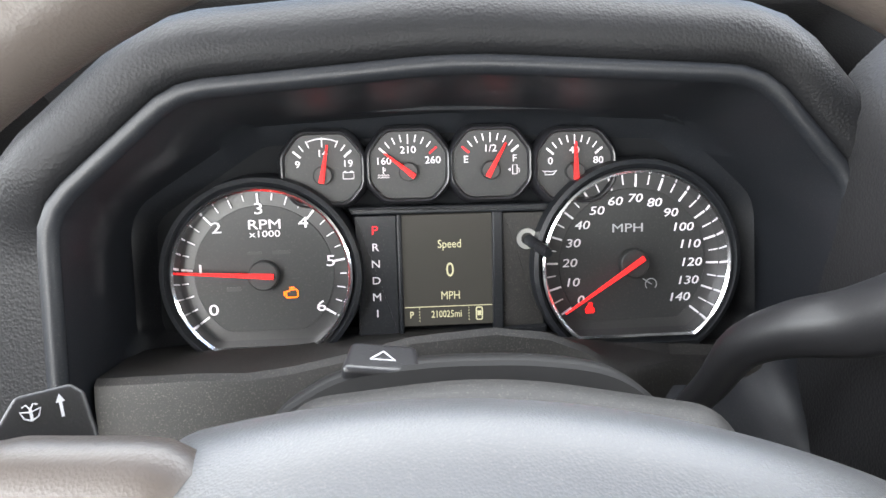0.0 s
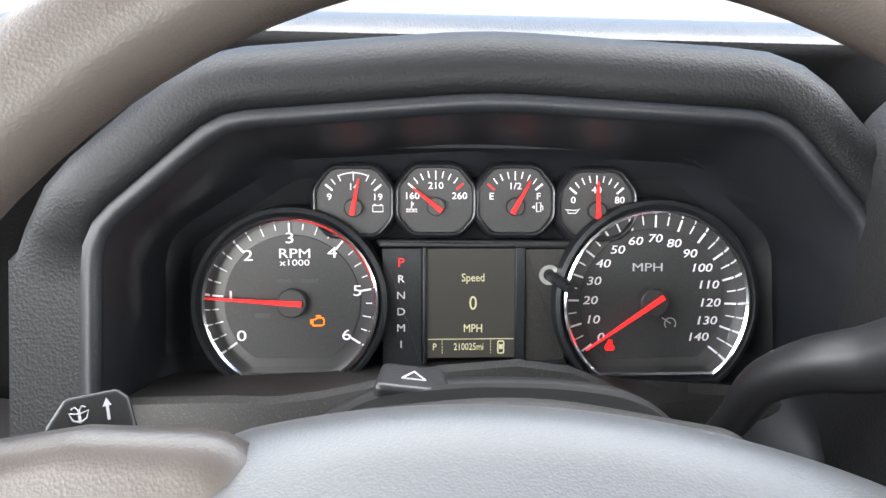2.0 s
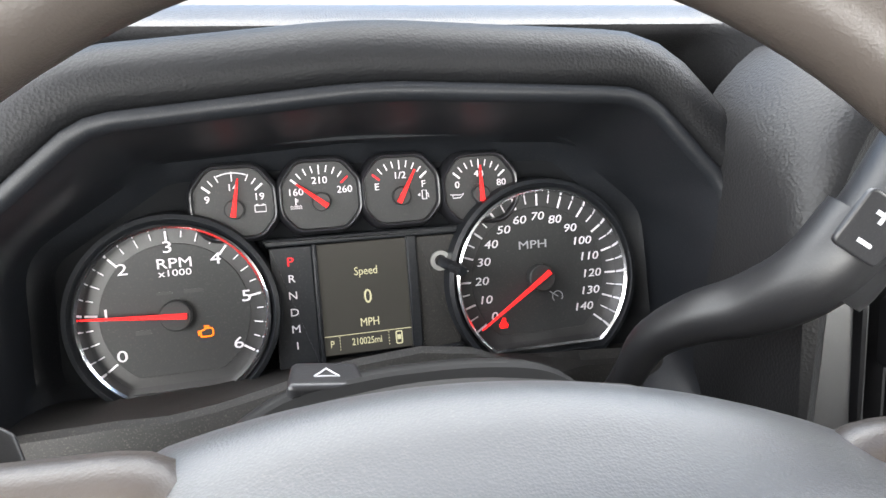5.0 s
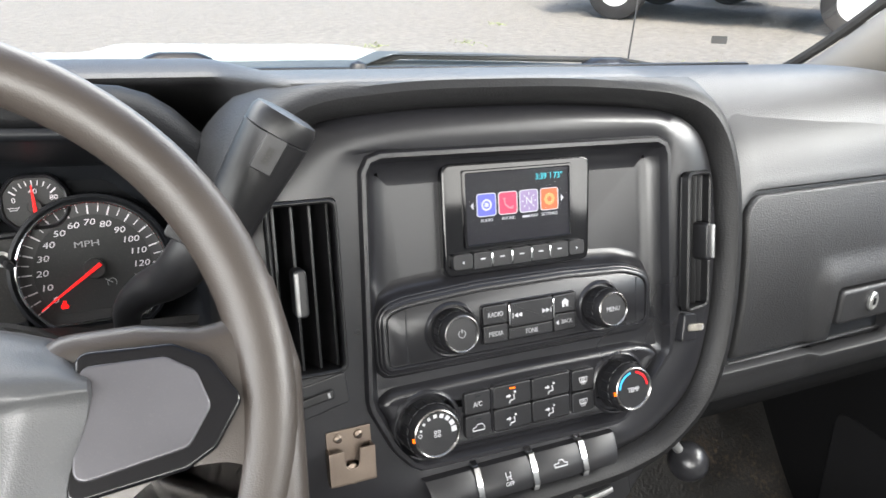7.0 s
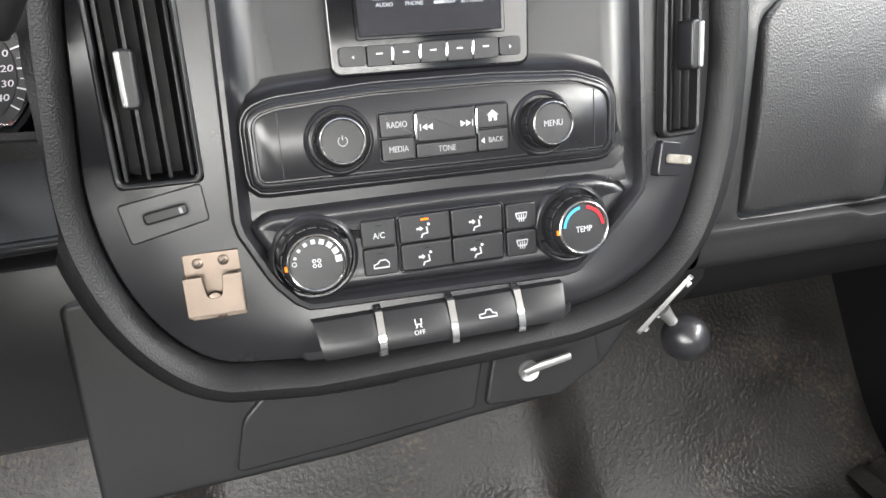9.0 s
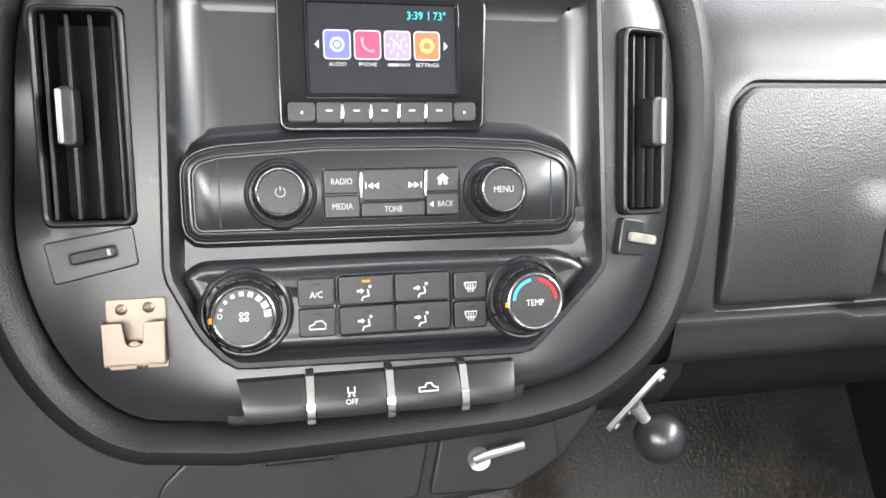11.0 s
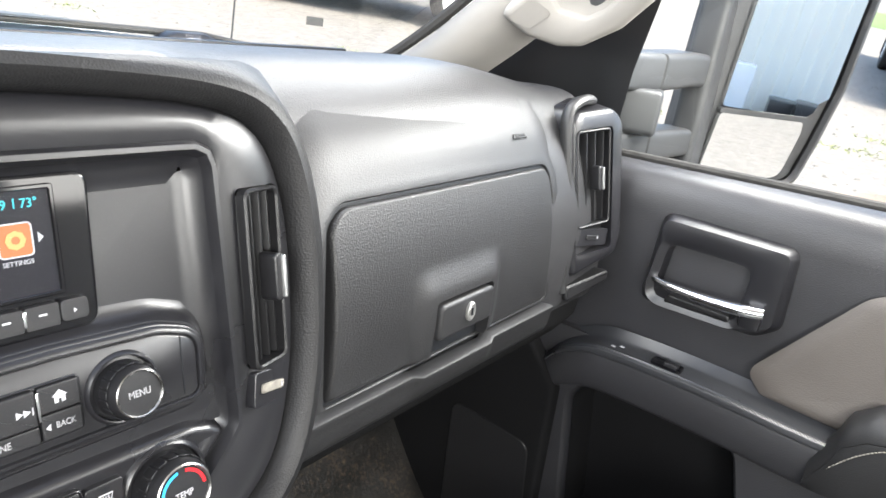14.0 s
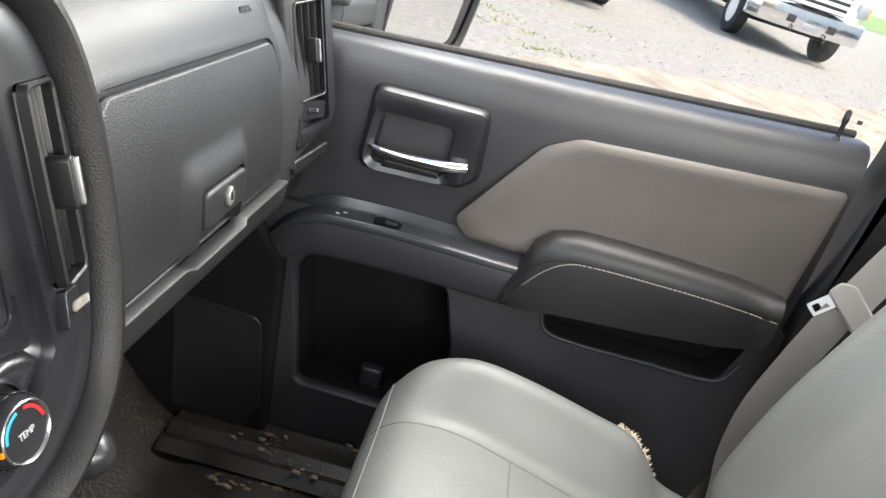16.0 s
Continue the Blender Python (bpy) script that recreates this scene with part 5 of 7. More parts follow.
part("plus_sign_bar", box(-.0008, .0008, .0022, .0008, .0072, .0025, fb2), PRINT, b)
part("minus_sign", box(-.003, -.0075, .0022, .003, -.0060, .0025, fb2), PRINT, b)

# ---- glove box ----
glove = thing("glove_box", "black grained glove box door with lock and release recess", "glove box", M_GL @ Vector((0, -.1, 0)))
GD = arc_poly([(-.190, -.084, .006), (.200, -.091, .006), (.192, .050, .02), (.186, .083, .025), (-.168, .083, .022), (-.185, .068, .02)], .01, 6)
def swell(x, y):
    """The moulded rise of the door skin round the latch."""
    return .0078 * smooth01((x + .088) / .028) * smooth01((.074 - x) / .026) * smooth01((.014 - y) / .034)
GS = same_count(GD, 220)
def door_ring(t, z):
    ring = [(lerp(x, max(-.12, min(.125, x)), t), lerp(y, .046, t)) for x, y in GS]
    return [(x, y, z + swell(x, y)) for x, y in ring]
glove_door = part("door", loft(bmesh.new(), [lift(GS, -.010), lift(GS, .0040), door_ring(.004, .0062), door_ring(.016, .0086), door_ring(.035, .0100)] + [door_ring(.035 + .965 * k / 40, .0105) for k in range(1, 40)] + [door_ring(.985, .0105)], M_GL, True, True, True), GLOVESKIN, glove)
cut(glove_door, slab(arc_poly([(-.058, -.120), (.046, -.120), (.046, -.024), (-.056, -.024)], .007), -.008, .06, M_GL))
for p in glove_door.data.polygons:
    p.use_smooth = True
glove_door.data.set_sharp_from_angle(angle=radians(38))
part("door_gap", slab(shrink(GD, -.0035), -.012, .0050, M_GL, .001), BINN, glove)
reveal = [lift(shrink(GD, -d), z) for d, z in ((.0030, .002), (.0034, .0065), (.0048, .0084), (.008, .0088), (.014, .0080), (.022, .0062), (.032, .0032), (.045, -.0018), (.060, -.010), (.080, -.024))]
part("door_reveal", loft(bmesh.new(), [[(x, max(y, -.087 - .001 * k), z) for x, y, z in ring] for k, ring in enumerate(reveal)], M_GL), DASH, dashboard)
part("latch_recess", slab([(.044, -.086), (.044, -.030), (.038, -.024), (-.050, -.025), (-.058, -.032), (-.063, -.086)][::-1], -.0095, -.0078, M_GL), BINN, glove)
latch = part("latch_plate", slab(rect(-.0535, -.066, .0425, -.0275, .007), .006, .0225, M_GL, .004), DASH, glove)
mk_ = at(M_GL, -.004, -.045, .0220)
part("key_lock", lathe([(.0092, .0), (.0092, .0030), (.0075, .0042), (.0055, .0036), (0, .0034)], mk_ @ Matrix.Diagonal((.78, 1.15, 1, 1)), 28), KEYMETAL, latch)
part("key_slot", box(-.0012, -.004, .0036, .0012, .004, .0048, mk_), BINN, latch)
# Thin steel rod drawn as the bright highlight along the edge below the latch.
part("lower_clip", tube(spline([(-.080, -.122, .0175), (-.03, -.1245, .0185), (.030, -.1265, .0185)], 5), .0013, M_GL, 8, flat=.6), STEEL, glove)
text("AIRBAG", .0095, M_GL @ pose(.136, .1215, -.0075, -26, 0, 0), HARD, dashboard, "embossed_lettering", width=.95, depth=.0006)
inv = M_GL.inverted()
for ob in [o for o in bpy.data.objects if o.type == "MESH" and (o.name.startswith("door_reveal") or o.parent is glove or (o.parent is not None and o.parent.parent is glove))]:
    for v in ob.data.vertices:
        q = inv @ v.co
        y = max(-.10, min(.10, q.y))
        q.z -= 1.25 * y * y - .003 + .25 * max(0.0, -.10 - q.y)
        v.co = M_GL @ q
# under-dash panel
# Coloured near black for the shade below the dash.
part("lower_skin", loft(bmesh.new(), [[(.64, y, z), (1.235, y, z)] for y, z in ((.283, 1.268), (.287, 1.235), (.315, 1.195), (.36, 1.165), (.46, 1.12), (.60, 1.08))], closed=False), SHADEBLACK, dashboard)

part("lower_corner", loft(bmesh.new(), [[(.600 + .02 * k, y - .004 + .0008 * k, z) for k in range(6)] for y, z in ((.283, 1.290), (.281, 1.268), (.285, 1.235), (.312, 1.195), (.357, 1.165))], closed=False), DASH, dashboard)

# outer vent pod
pod = thing("outer_vent_pod", "black vent pod at the dash end by the door", "air vent", (1.20, 0.29, 1.31))
mp_ = pose(1.2, 0.2815, 1.43, 81, 0, -16) @ pose(0, 0, 0, 0, 0, 6.5)
po = arc_poly([(-.046, -.118, .01), (.046, -.100, .03), (.058, -.070, .03), (.058, .085, .028), (.040, .107, .028), (-.034, .107, .012), (-.046, .098, .01)], .02, 8)
PI_ = same_count(rect(-.0395, -.0855, .0325, .0825, .008), 120)
part("pod_body", loft(bmesh.new(), [lift(same_count(shrink(po, d), 120), z) for d, z in ((-.020, -.14), (-.010, -.075), (-.003, -.024), (.0, -.013), (.0015, -.005), (.0045, .0004), (.008, .0028))] + [[(x, y, z) for (x, y), z in zip(PI_, [.0030] * 120)], lift(PI_, -.004), lift(PI_, -.060)], mp_), SATIN, pod)
vent("outer_vent", mp_ @ pose(-.004, .0160, .0005), .0650, .130, 4, .006, "black louvred vent with chrome-tipped lever by the passenger door")
part("pod_foot", slab(arc_poly([(-.050, -.150), (.034, -.138), (.040, -.122), (-.050, -.128)], .006), -.06, -.004, mp_, .004), HARD, pod)
lip_ = spline([(-.052, -.135, -.004), (-.050, -.06, .001), (-.048, .04, .002), (-.047, .085, .002), (-.040, .106, .000), (-.022, .115, -.004), (.006, .117, -.012), (.024, .114, -.022)], 6)
part("skin_edge", tube([p + Vector((-.003, .001, -.006)) for p in lip_], .0070, mp_, 12, flat=1.3), DASH, dashboard)

# ---- passenger door ----
door = thing("door_1", "black passenger door with taupe padded insert and armrest", "door", (1.33, -0.1, 0.8), kind="structure")
def sill_z(y):
    return 1.455 + (0.33 - y) * 0.038
# lower shell, with the map pocket as a real hollow
PK = arc_poly([(-.256, .850, .02), (.020, .842, .04), (.000, 1.00, .05), (-.034, 1.118, .03), (-.258, 1.112, .03), (-.286, 1.080, .03)], .03, 7)
OUTD = arc_poly([(-.42, .70), (.44, .70), (.500, .95), (.505, 1.19), (.40, 1.19), (-.42, 1.19)], .01, 4)
lower_shell = part("lower_shell", loft(bmesh.new(), [lift(same_count(OUTD, 96), -.075), lift(same_count(OUTD, 96), .018), lift(same_count(shrink(PK, -.004), 96), .022), lift(same_count(PK, 96), .018), lift(same_count(shrink(PK, .002), 96), .010), lift(same_count(shrink(PK, .006), 96), -.062)], M_D, True, True, True), TRIMLOW, door)
# Near-black lining: the pocket's inner shade is painted on.
part("map_pocket", loft(bmesh.new(), [lift(same_count(shrink(PK, .0045), 96), .006), lift(same_count(shrink(PK, .0085), 96), -.012), lift(same_count(shrink(PK, .012), 96), -.057)], M_D, True, False, True), SHADEBLACK, door)
# upper panel rolling up to the sill
rings = []
for y in [-.50 + .90 * k / 24 for k in range(25)]:
    s = sill_z(y)
    rings.append([(1.302, y, 1.165), (1.300, y, 1.18), (1.292, y, 1.34), (1.287, y, s - .06), (1.288, y, s - .03), (1.296, y, s - .010), (1.310, y, s), (1.345, y, s + .002), (1.362, y, s - .004), (1.365, y, s - .05)])
part("upper_panel", loft(bmesh.new(), rings, closed=False), DOORSKIN, door)
part("window_seal", tube([(1.368, y, sill_z(y) + .004) for y in (-.50, -.2, .1, .40)], .006, n=8), TYRE, door)
# taupe padded insert
GI = arc_poly([(-.048, 1.232, .022), (.058, 1.378, .06), (.105, 1.402, .06), (.22, 1.408, .10), (.492, 1.421, .012), (.476, 1.235, .012), (.10, 1.200, .01), (-.022, 1.206, .012)], .03, 8)
def dish(t):
    """The insert's outline drawn in towards its middle."""
    return [(lerp(x, .235, t), lerp(y, 1.305, t)) for x, y in GI]
part("padded_insert", loft(bmesh.new(), [lift(shrink(GI, -.003), .008), lift(GI, .0185)] + [lift(dish(t), z) for t, z in ((.03, .0225), (.07, .0255), (.13, .0262), (.20, .0254), (.30, .0244), (.42, .0235), (.56, .0228), (.70, .0224), (.85, .0222), (.97, .0222))], M_D, True, False, True), TAUPE, door)
# lower run of the panel below the glove box, with a rolled upper edge
sk = [(-.004, -.0880), (.0125, -.0890), (.0148, -.0905), (.0150, -.0925), (.0130, -.096), (.0110, -.104), (.0070, -.118), (.0030, -.124), (-.008, -.130), (-.030, -.138), (-.060, -.146)]
rings = []
for k in range(61):
    x = -.232 + .436 * k / 60
    notch = smooth01((x + .084) / .010) * smooth01((.060 - x) / .010)
    rings.append([(x, y - .007 * max(-.1, x + .196) / .4 - .004 * notch * (1 if y > -.11 else 0), z + .0030 * notch * (1 if i < 6 else 0)) for i, (z, y) in enumerate(sk)])
part("lower_apron", loft(bmesh.new(), rings, M_GL, False), DASH, glove)
# handle bezel, cup and bar
HB = arc_poly([(-.213, 1.276), (-.052, 1.281), (-.028, 1.300), (-.030, 1.408), (-.206, 1.408)], .018, 7)
HI = arc_poly([(-.192, 1.294), (-.080, 1.297), (-.078, 1.368), (-.184, 1.368)], .012, 6)
hb = part("handle_bezel", loft(bmesh.new(), [lift(same_count(shrink(HB, -.004)), .006), lift(same_count(HB), .019), lift(same_count(shrink(HB, .006)), .029), lift(same_count(shrink(HI, -.014)), .033), lift(same_count(shrink(HI, -.003)), .028), lift(same_count(HI), .010), lift(same_count(shrink(HI, .006)), -.010)], M_D, True, False, True), SATIN, door)
bar = spline([(-.200, 1.316, .022), (-.188, 1.316, .034), (-.150, 1.315, .042), (-.100, 1.3165, .045), (-.068, 1.319, .044), (-.047, 1.321, .038)], 5)
part("pull_bar", tube(bar, [.0045 + .0042 * smooth01(k / 22) for k in range(len(bar))], M_D, 16, flat=1.15), CHROME, hb)
part("bar_foot", box(-.074, 1.292, .010, -.046, 1.321, .036, M_D, .006), SATIN, hb)
part("cup_ledge", slab(arc_poly([(-.178, 1.286), (-.082, 1.288), (-.086, 1.300), (-.170, 1.300)], .004), .010, .030, M_D, .003), HARD, hb)
# switch ledge
sec = [(-.350, 1.085, .020), (-.332, 1.128, .034), (-.298, 1.164, .048), (-.255, 1.184, .055), (-.217, 1.189, .056), (-.126, 1.191, .056), (-.036, 1.189, .055), (.03, 1.186, .054), (.105, 1.184, .052)]
run = spline(sec, 6)
part("switch_ledge", loft(bmesh.new(), [[(x, z + .026, .006), (x, z + .014, .016), (x, z + .010, .022), (x, z + .0075, d - .014), (x, z + .0070, d - .009), (x, z + .0055, d - .0075), (x, z + .0060, d - .0050), (x, z + .0040, d - .0015), (x, z - .0010, d), (x, z - .0050, d - .0015)] for x, z, d in run], M_D, False), LEDGE, door)
part("ledge_fascia", loft(bmesh.new(), [[(x, z - .0045, d - .006), (x, z - .0060, d - .0020), (x, z - .0120, d - .0012), (x, z - .034, d - .003), (x, z - .058, d - .007), (x, z - .066, d - .011), (x, z - .0695, d - .018), (x, z - .072, .008)] for x, z, d in run], M_D, False), DOORSKIN, door)
mw = M_D @ pose(-.145, 1.2015, .034, -90, 0, 0)
wsw = part("window_switch", loft(bmesh.new(), [lift(rect(-.022, -.011, .022, .011, .006), -.003), lift(rect(-.022, -.011, .022, .011, .006), .001), lift(rect(-.018, -.008, .018, .008, .005), -.001)], mw, True, True, True), GLOSS, door)
part("switch_key", slab(rect(-.004, -.006, .016, .006, .002), -.002, .0045, mw, .0015), BUTTON, wsw)
for x, y in ((-.215, .030), (-.225, .040)):
    part("lock_mark", box(-.003, -.002, 0, .003, .002, .001, M_D @ pose(x, 1.198, y, -90, 0, 0)), PRINT, door)
# armrest
rings = []
AR = [(.058, 1.172, .060, .046), (.074, 1.205, .066, .078), (.084, 1.238, .070, .108), (.108, 1.260, .074, .128), (.146, 1.270, .076, .132), (.21, 1.270, .076, .128), (.28, 1.268, .076, .122), (.39, 1.262, .074, .106), (.44, 1.254, .066, .092), (.468, 1.246, .050, .082), (.476, 1.232, .02, .07)]
for x, zt, d, h in [AR[0]] + [tuple(lerp(a, b, k / 3) for a, b in zip(AR[i], AR[i + 1])) for i in range(len(AR) - 1) for k in (1, 2, 3)]:
    h = max(.014, h)
    rings.append([(x, zt - .030, .006), (x, zt - .006, .018), (x, zt - .001, d * .40), (x, zt, d * .60), (x, zt - .004, d * .80), (x, zt - .012, d * .93), (x, zt - .024, d), (x, zt - .034, d * 1.005), (x, zt - .036, d * .985), (x, zt - .040, d * .995), (x, lerp(zt - .04, zt - h, .5), d * .97), (x, zt - h, d * .88), (x, zt - h - .004, d * .70), (x, zt - h - .004, .010)])
arm = part("armrest", loft(bmesh.new(), rings, M_D, False, False, False), DASH, door)
st = spline([(.058, 1.134, .0545), (.080, 1.172, .0655), (.104, 1.206, .0735), (.132, 1.2275, .0762), (.173, 1.2345, .0768), (.30, 1.2335, .0765), (.40, 1.2275, .0738), (.462, 1.214, .056)], 8)
bm = bmesh.new()
for k in range(len(st) - 1):
    a, b = st[k], st[k + 1]
    n = max(1, int((b - a).length / .0052))
    for j in range(n):
        tube([a.lerp(b, (j + .1) / n), a.lerp(b, (j + .75) / n)], .0009, M_D @ pose(0, 0, .0012), 5, bm=bm)
tagged(part("stitching", bm, THREAD, arm), kind="stuff")
# grip hollow below the armrest
GH = arc_poly([(.130, 1.090, .03), (.165, 1.072, .03), (.430, 1.070, .03), (.458, 1.160, .02), (.130, 1.150, .03)], .02, 6)
cut(lower_shell, slab(GH, -.030, .06, M_D))
# Hollow walls coloured near black in place of their shade.
part("grip_hollow", loft(bmesh.new(), [lift(shrink(GH, .0006), .0150), lift(shrink(GH, .004), .006), lift(shrink(GH, .012), -.026)], M_D, True, False, True), SHADEBLACK, door)
lip = spline([(.130, 1.135, .016), (.130, 1.105, .018), (.146, 1.080, .020), (.20, 1.073, .021), (.32, 1.072, .021), (.400, 1.070, .021), (.436, 1.078, .020), (.455, 1.112, .018)], 6)
part("hollow_lip", tube(lip, .0040, M_D, 10), TRIMLOW, door)
part("pocket_clip", slab(rect(-.02, 0, .02, .05, .008), 0, .02, M_D @ pose(-.128, .842, -.035), .006), DOORSKIN, door)
part("lock_pin", lathe([(.0075, 0), (.0070, .004), (.0035, .008), (.0032, .026), (.0046, .030), (.0044, .044), (.002, .047), (0, .047)], pose(1.316, -.456, sill_z(-.456) - .004), 16), HARD, door)
# window glass and frame
part("window_pane", loft(bmesh.new(), [[(1.385, .62, 1.45), (1.385, -.52, 1.48)], [(1.33, .30, 1.95), (1.33, -.52, 1.98)]], closed=False), PANE, door).visible_shadow = False
pane_m = pose(1.379, -.495, 1.494, 90, 0, -90) @ pose(0, 0, 0, -6, 0, 0)
for x, y, w, h in ((-.020, .010, .016, .0014), (-.020, .006, .012, .0012), (-.021, -.002, .010, .0012), (-.004, .004, .010, .0012), (-.003, -.006, .012, .0012), (-.014, -.010, .018, .0012), (.006, .010, .008, .0060), (.004, -.013, .012, .0012)):
    part("pane_mark", box(x, y, .000, x + w, y + h, .0003, pane_m), HOUSING if h > .004 else PRINT, door)
part("mirror_sail", loft(bmesh.new(), [[(1.372, .345, 1.44), (1.372, .47, 1.44), (1.372, .75, 1.44)], [(1.358, .330, 1.58), (1.358, .40, 1.60), (1.358, .55, 1.60)], [(1.345, .290, 1.78), (1.345, .305, 1.80), (1.345, .32, 1.80)]], closed=False), HARD, door)

# ---- A-pillar with grab handle ----
pillar = thing("pillar_trim", "pale grey plastic windscreen pillar trim with grab handle", "pillar trim", (1.2, 0.5, 1.5))
pp = spline([(1.235, .72, 1.47), (1.232, .60, 1.55), (1.222, .46, 1.66), (1.205, .32, 1.78), (1.18, .20, 1.90)], 5)
part("trim", tube([p + Vector((.03, 0, 0)) for p in pp], .062, n=20, flat=.75), BEIGE, pillar)
m_gh = Matrix(((-.1001, -.4145, -.9045, 1.20), (-.7611, .6175, -.1987, .36), (.6409, .6685, -.3773, 1.625), (0, 0, 0, 1)))   # local x up the pillar, z into the cab
GO = arc_poly([(-.074, .080, .012), (-.060, .030, .012), (-.034, -.006, .02), (-.006, -.026, .02), (.05, -.037, .05), (.30, -.016, .02), (.32, .066, .02), (.05, .074, .02)], .02, 8)
GR = arc_poly([(.004, .060, .008), (.000, .032, .012), (.024, .000, .018), (.05, -.006, .03), (.26, .006, .02), (.27, .060, .01)], .01, 8)
gh = part("grab_handle", loft(bmesh.new(), [lift(same_count(shrink(GO, -.004), 160), -.060), lift(same_count(GO, 160), -.014), lift(same_count(shrink(GO, .002), 160), -.005), lift(same_count(shrink(GO, .006), 160), -.0005), lift(same_count(shrink(GO, .011), 160), .0010), lift(same_count(shrink(GR, -.002), 160), .0010), lift(same_count(GR, 160), -.0005), lift(same_count(shrink(GR, .003), 160), -.007), lift(same_count(shrink(GR, .012), 160), -.011)], m_gh, True, False, True), BEIGE, pillar)
part("grip_slot", slab(arc_poly([(.036, .012), (.044, .004), (.20, .010), (.20, .034), (.05, .034)], .006), -.0108, -.0100, m_gh), HOUSING, gh)
part("screw_cover", slab(arc_poly([(-.062, .066), (-.016, .064), (-.008, .034), (-.045, .038)], .006), .0002, .0020, m_gh, .0008), BEIGE, gh)

# ---- passenger seat and belt ----
seat = thing("passenger_seat", "grey vinyl truck seat with worn frayed edge", "seat", (0.86, -0.25, 0.72))


def cushion(name, x0, x1, stations, crown, material, parent, m=Matrix()):
    """A padded block: stations of (y, top z, bottom z, bolster height)."""
    rings = []
    for y, zt, zb, bol in stations:
        w, c = (x1 - x0) / 2, (x0 + x1) / 2
        row = []
        for k in range(65):
            u = math.sin(math.pi / 2 * (-1 + 2 * k / 64))
            edge = 1 - abs(u) ** 7
            b = bol * (smooth01((abs(u) - .45) / .33))
            row.append((c + w * u, y, zb + (zt - zb + b + crown * (1 - u * u)) * max(0.0, edge) ** .35))
        rings.append(row)
    return part(name, loft(bmesh.new(), rings, m, False), material, parent)


SEAT = [(.09, .88, .80, 0), (.088, .94, .80, .006), (.078, .985, .80, .016), (.055, 1.015, .80, .036), (.02, 1.031, .80, .062), (-.04, 1.033, .80, .083), (-.12, 1.014, .80, .092), (-.22, .985, .80, .094), (-.28, .970, .80, .090), (-.315, .962, .80, .062), (-.345, .957, .80, .030), (-.42, .945, .80, .015), (-.50, .94, .80, .01)]
SEAT = [tuple(p) + (q.x,) for p, q in zip(spline([(a, b, c) for a, b, c, _ in SEAT], 5), spline([(d, 0, 0) for *_, d in SEAT], 5))]
cushion("seat_cushion", .60, 1.175, SEAT, .010, VINYL, seat)


def seat_z(x, y):
    """Height of the cushion's skin."""
    k = max(i for i in range(len(SEAT) - 1) if SEAT[i][0] >= y or i == 0)
    a, b = SEAT[k], SEAT[k + 1]
    t = max(0.0, min(1.0, (a[0] - y) / (a[0] - b[0])))
    zt, bol, u = lerp(a[1], b[1], t), lerp(a[3], b[3], t), (x - .8875) / .2875
    return .80 + (zt - .80 + bol * smooth01((abs(u) - .45) / .33) + .010 * (1 - u * u)) * max(0.0, 1 - abs(u) ** 7) ** .35


mbk = pose(.87, -.503, .955, 69, 0, 180)
BACK = [(-.02, .06, .0), (.0, .09, .012), (.05, .105, .030), (.2, .112, .045), (.4, .110, .045), (.55, .10, .03), (.62, .07, .0), (.64, .0, .0)]
cushion("seat_back", -.275, .275, [(p.x, p.y, -.06, p.z) for p in spline(BACK, 5)], .012, VINYL, seat, mbk)
for xa, xb in ((1.018, 1.0), (.745, .765)):
    part("seam", tube([(lerp(xa, xb, k / 40), .075 - .50 * k / 40, seat_z(lerp(xa, xb, k / 40), .075 - .50 * k / 40) + .0004) for k in range(41)], .0014, n=6), SEAM, seat)
part("cross_seam", tube([(.757 + .252 * k / 20, -.115, seat_z(.757 + .252 * k / 20, -.115) + .0004) for k in range(21)], .0014, n=6), SEAM, seat)
part("edge_piping", tube([(.62 + .525 * k / 40, .066, seat_z(.62 + .525 * k / 40, .066) + .0003) for k in range(41)], .0013, n=6), SEAM, seat)
part("side_shield", slab(arc_poly([(-.08, .74), (.50, .74), (.50, .90), (.30, .905), (-.07, .87)], .03), -.01, .01, pose(1.160, 0, 0, 90, 0, 90) @ pose(-.05, 0, 0) @ Matrix.Diagonal((-1, 1, 1, 1)), .004), HARD, seat)
rnd = random.Random(4)
bm = bmesh.new()
for k in range(150):
    y = -.262 - .075 * rnd.random()
    x = 1.118 + .008 * rnd.random() + .004 * math.sin(y * 90)
    p = Vector((x, y, seat_z(x, y) - .001))
    q = Vector((rnd.uniform(-.3, 1), rnd.uniform(-.8, .8), rnd.uniform(.1, .9))).normalized() * rnd.uniform(.004, .013)
    tube([p, p + q * .6 + Vector((0, 0, .001)), p + q], [.0009, .0006, .0003], n=4, bm=bm)
tagged(part("frayed_edge", bm, FRAY, seat, "torn pale foam and threads"), kind="stuff")

belt = thing("seat_belt", "grey seat belt webbing with pale plastic tongue", "seat belt", (1.19, -0.42, 0.88))


def strap(path, w, parent, across=(0, 1, 0), name="webbing"):
    """A flat belt along points, w wide."""
    bm = bmesh.new()
    P = spline(path, 6)
    A = Vector(across)
    rings = []
    for i, p in enumerate(P):
        d = (P[min(i + 1, len(P) - 1)] - P[max(i - 1, 0)]).normalized()
        s = (A - d * A.dot(d)).normalized() * w / 2
        n = s.cross(d).normalized() * .0008
        rings.append([p - s + n, p + s + n, p + s - n, p - s - n])
    return part(name, loft(bm, rings), WEBBING, parent)


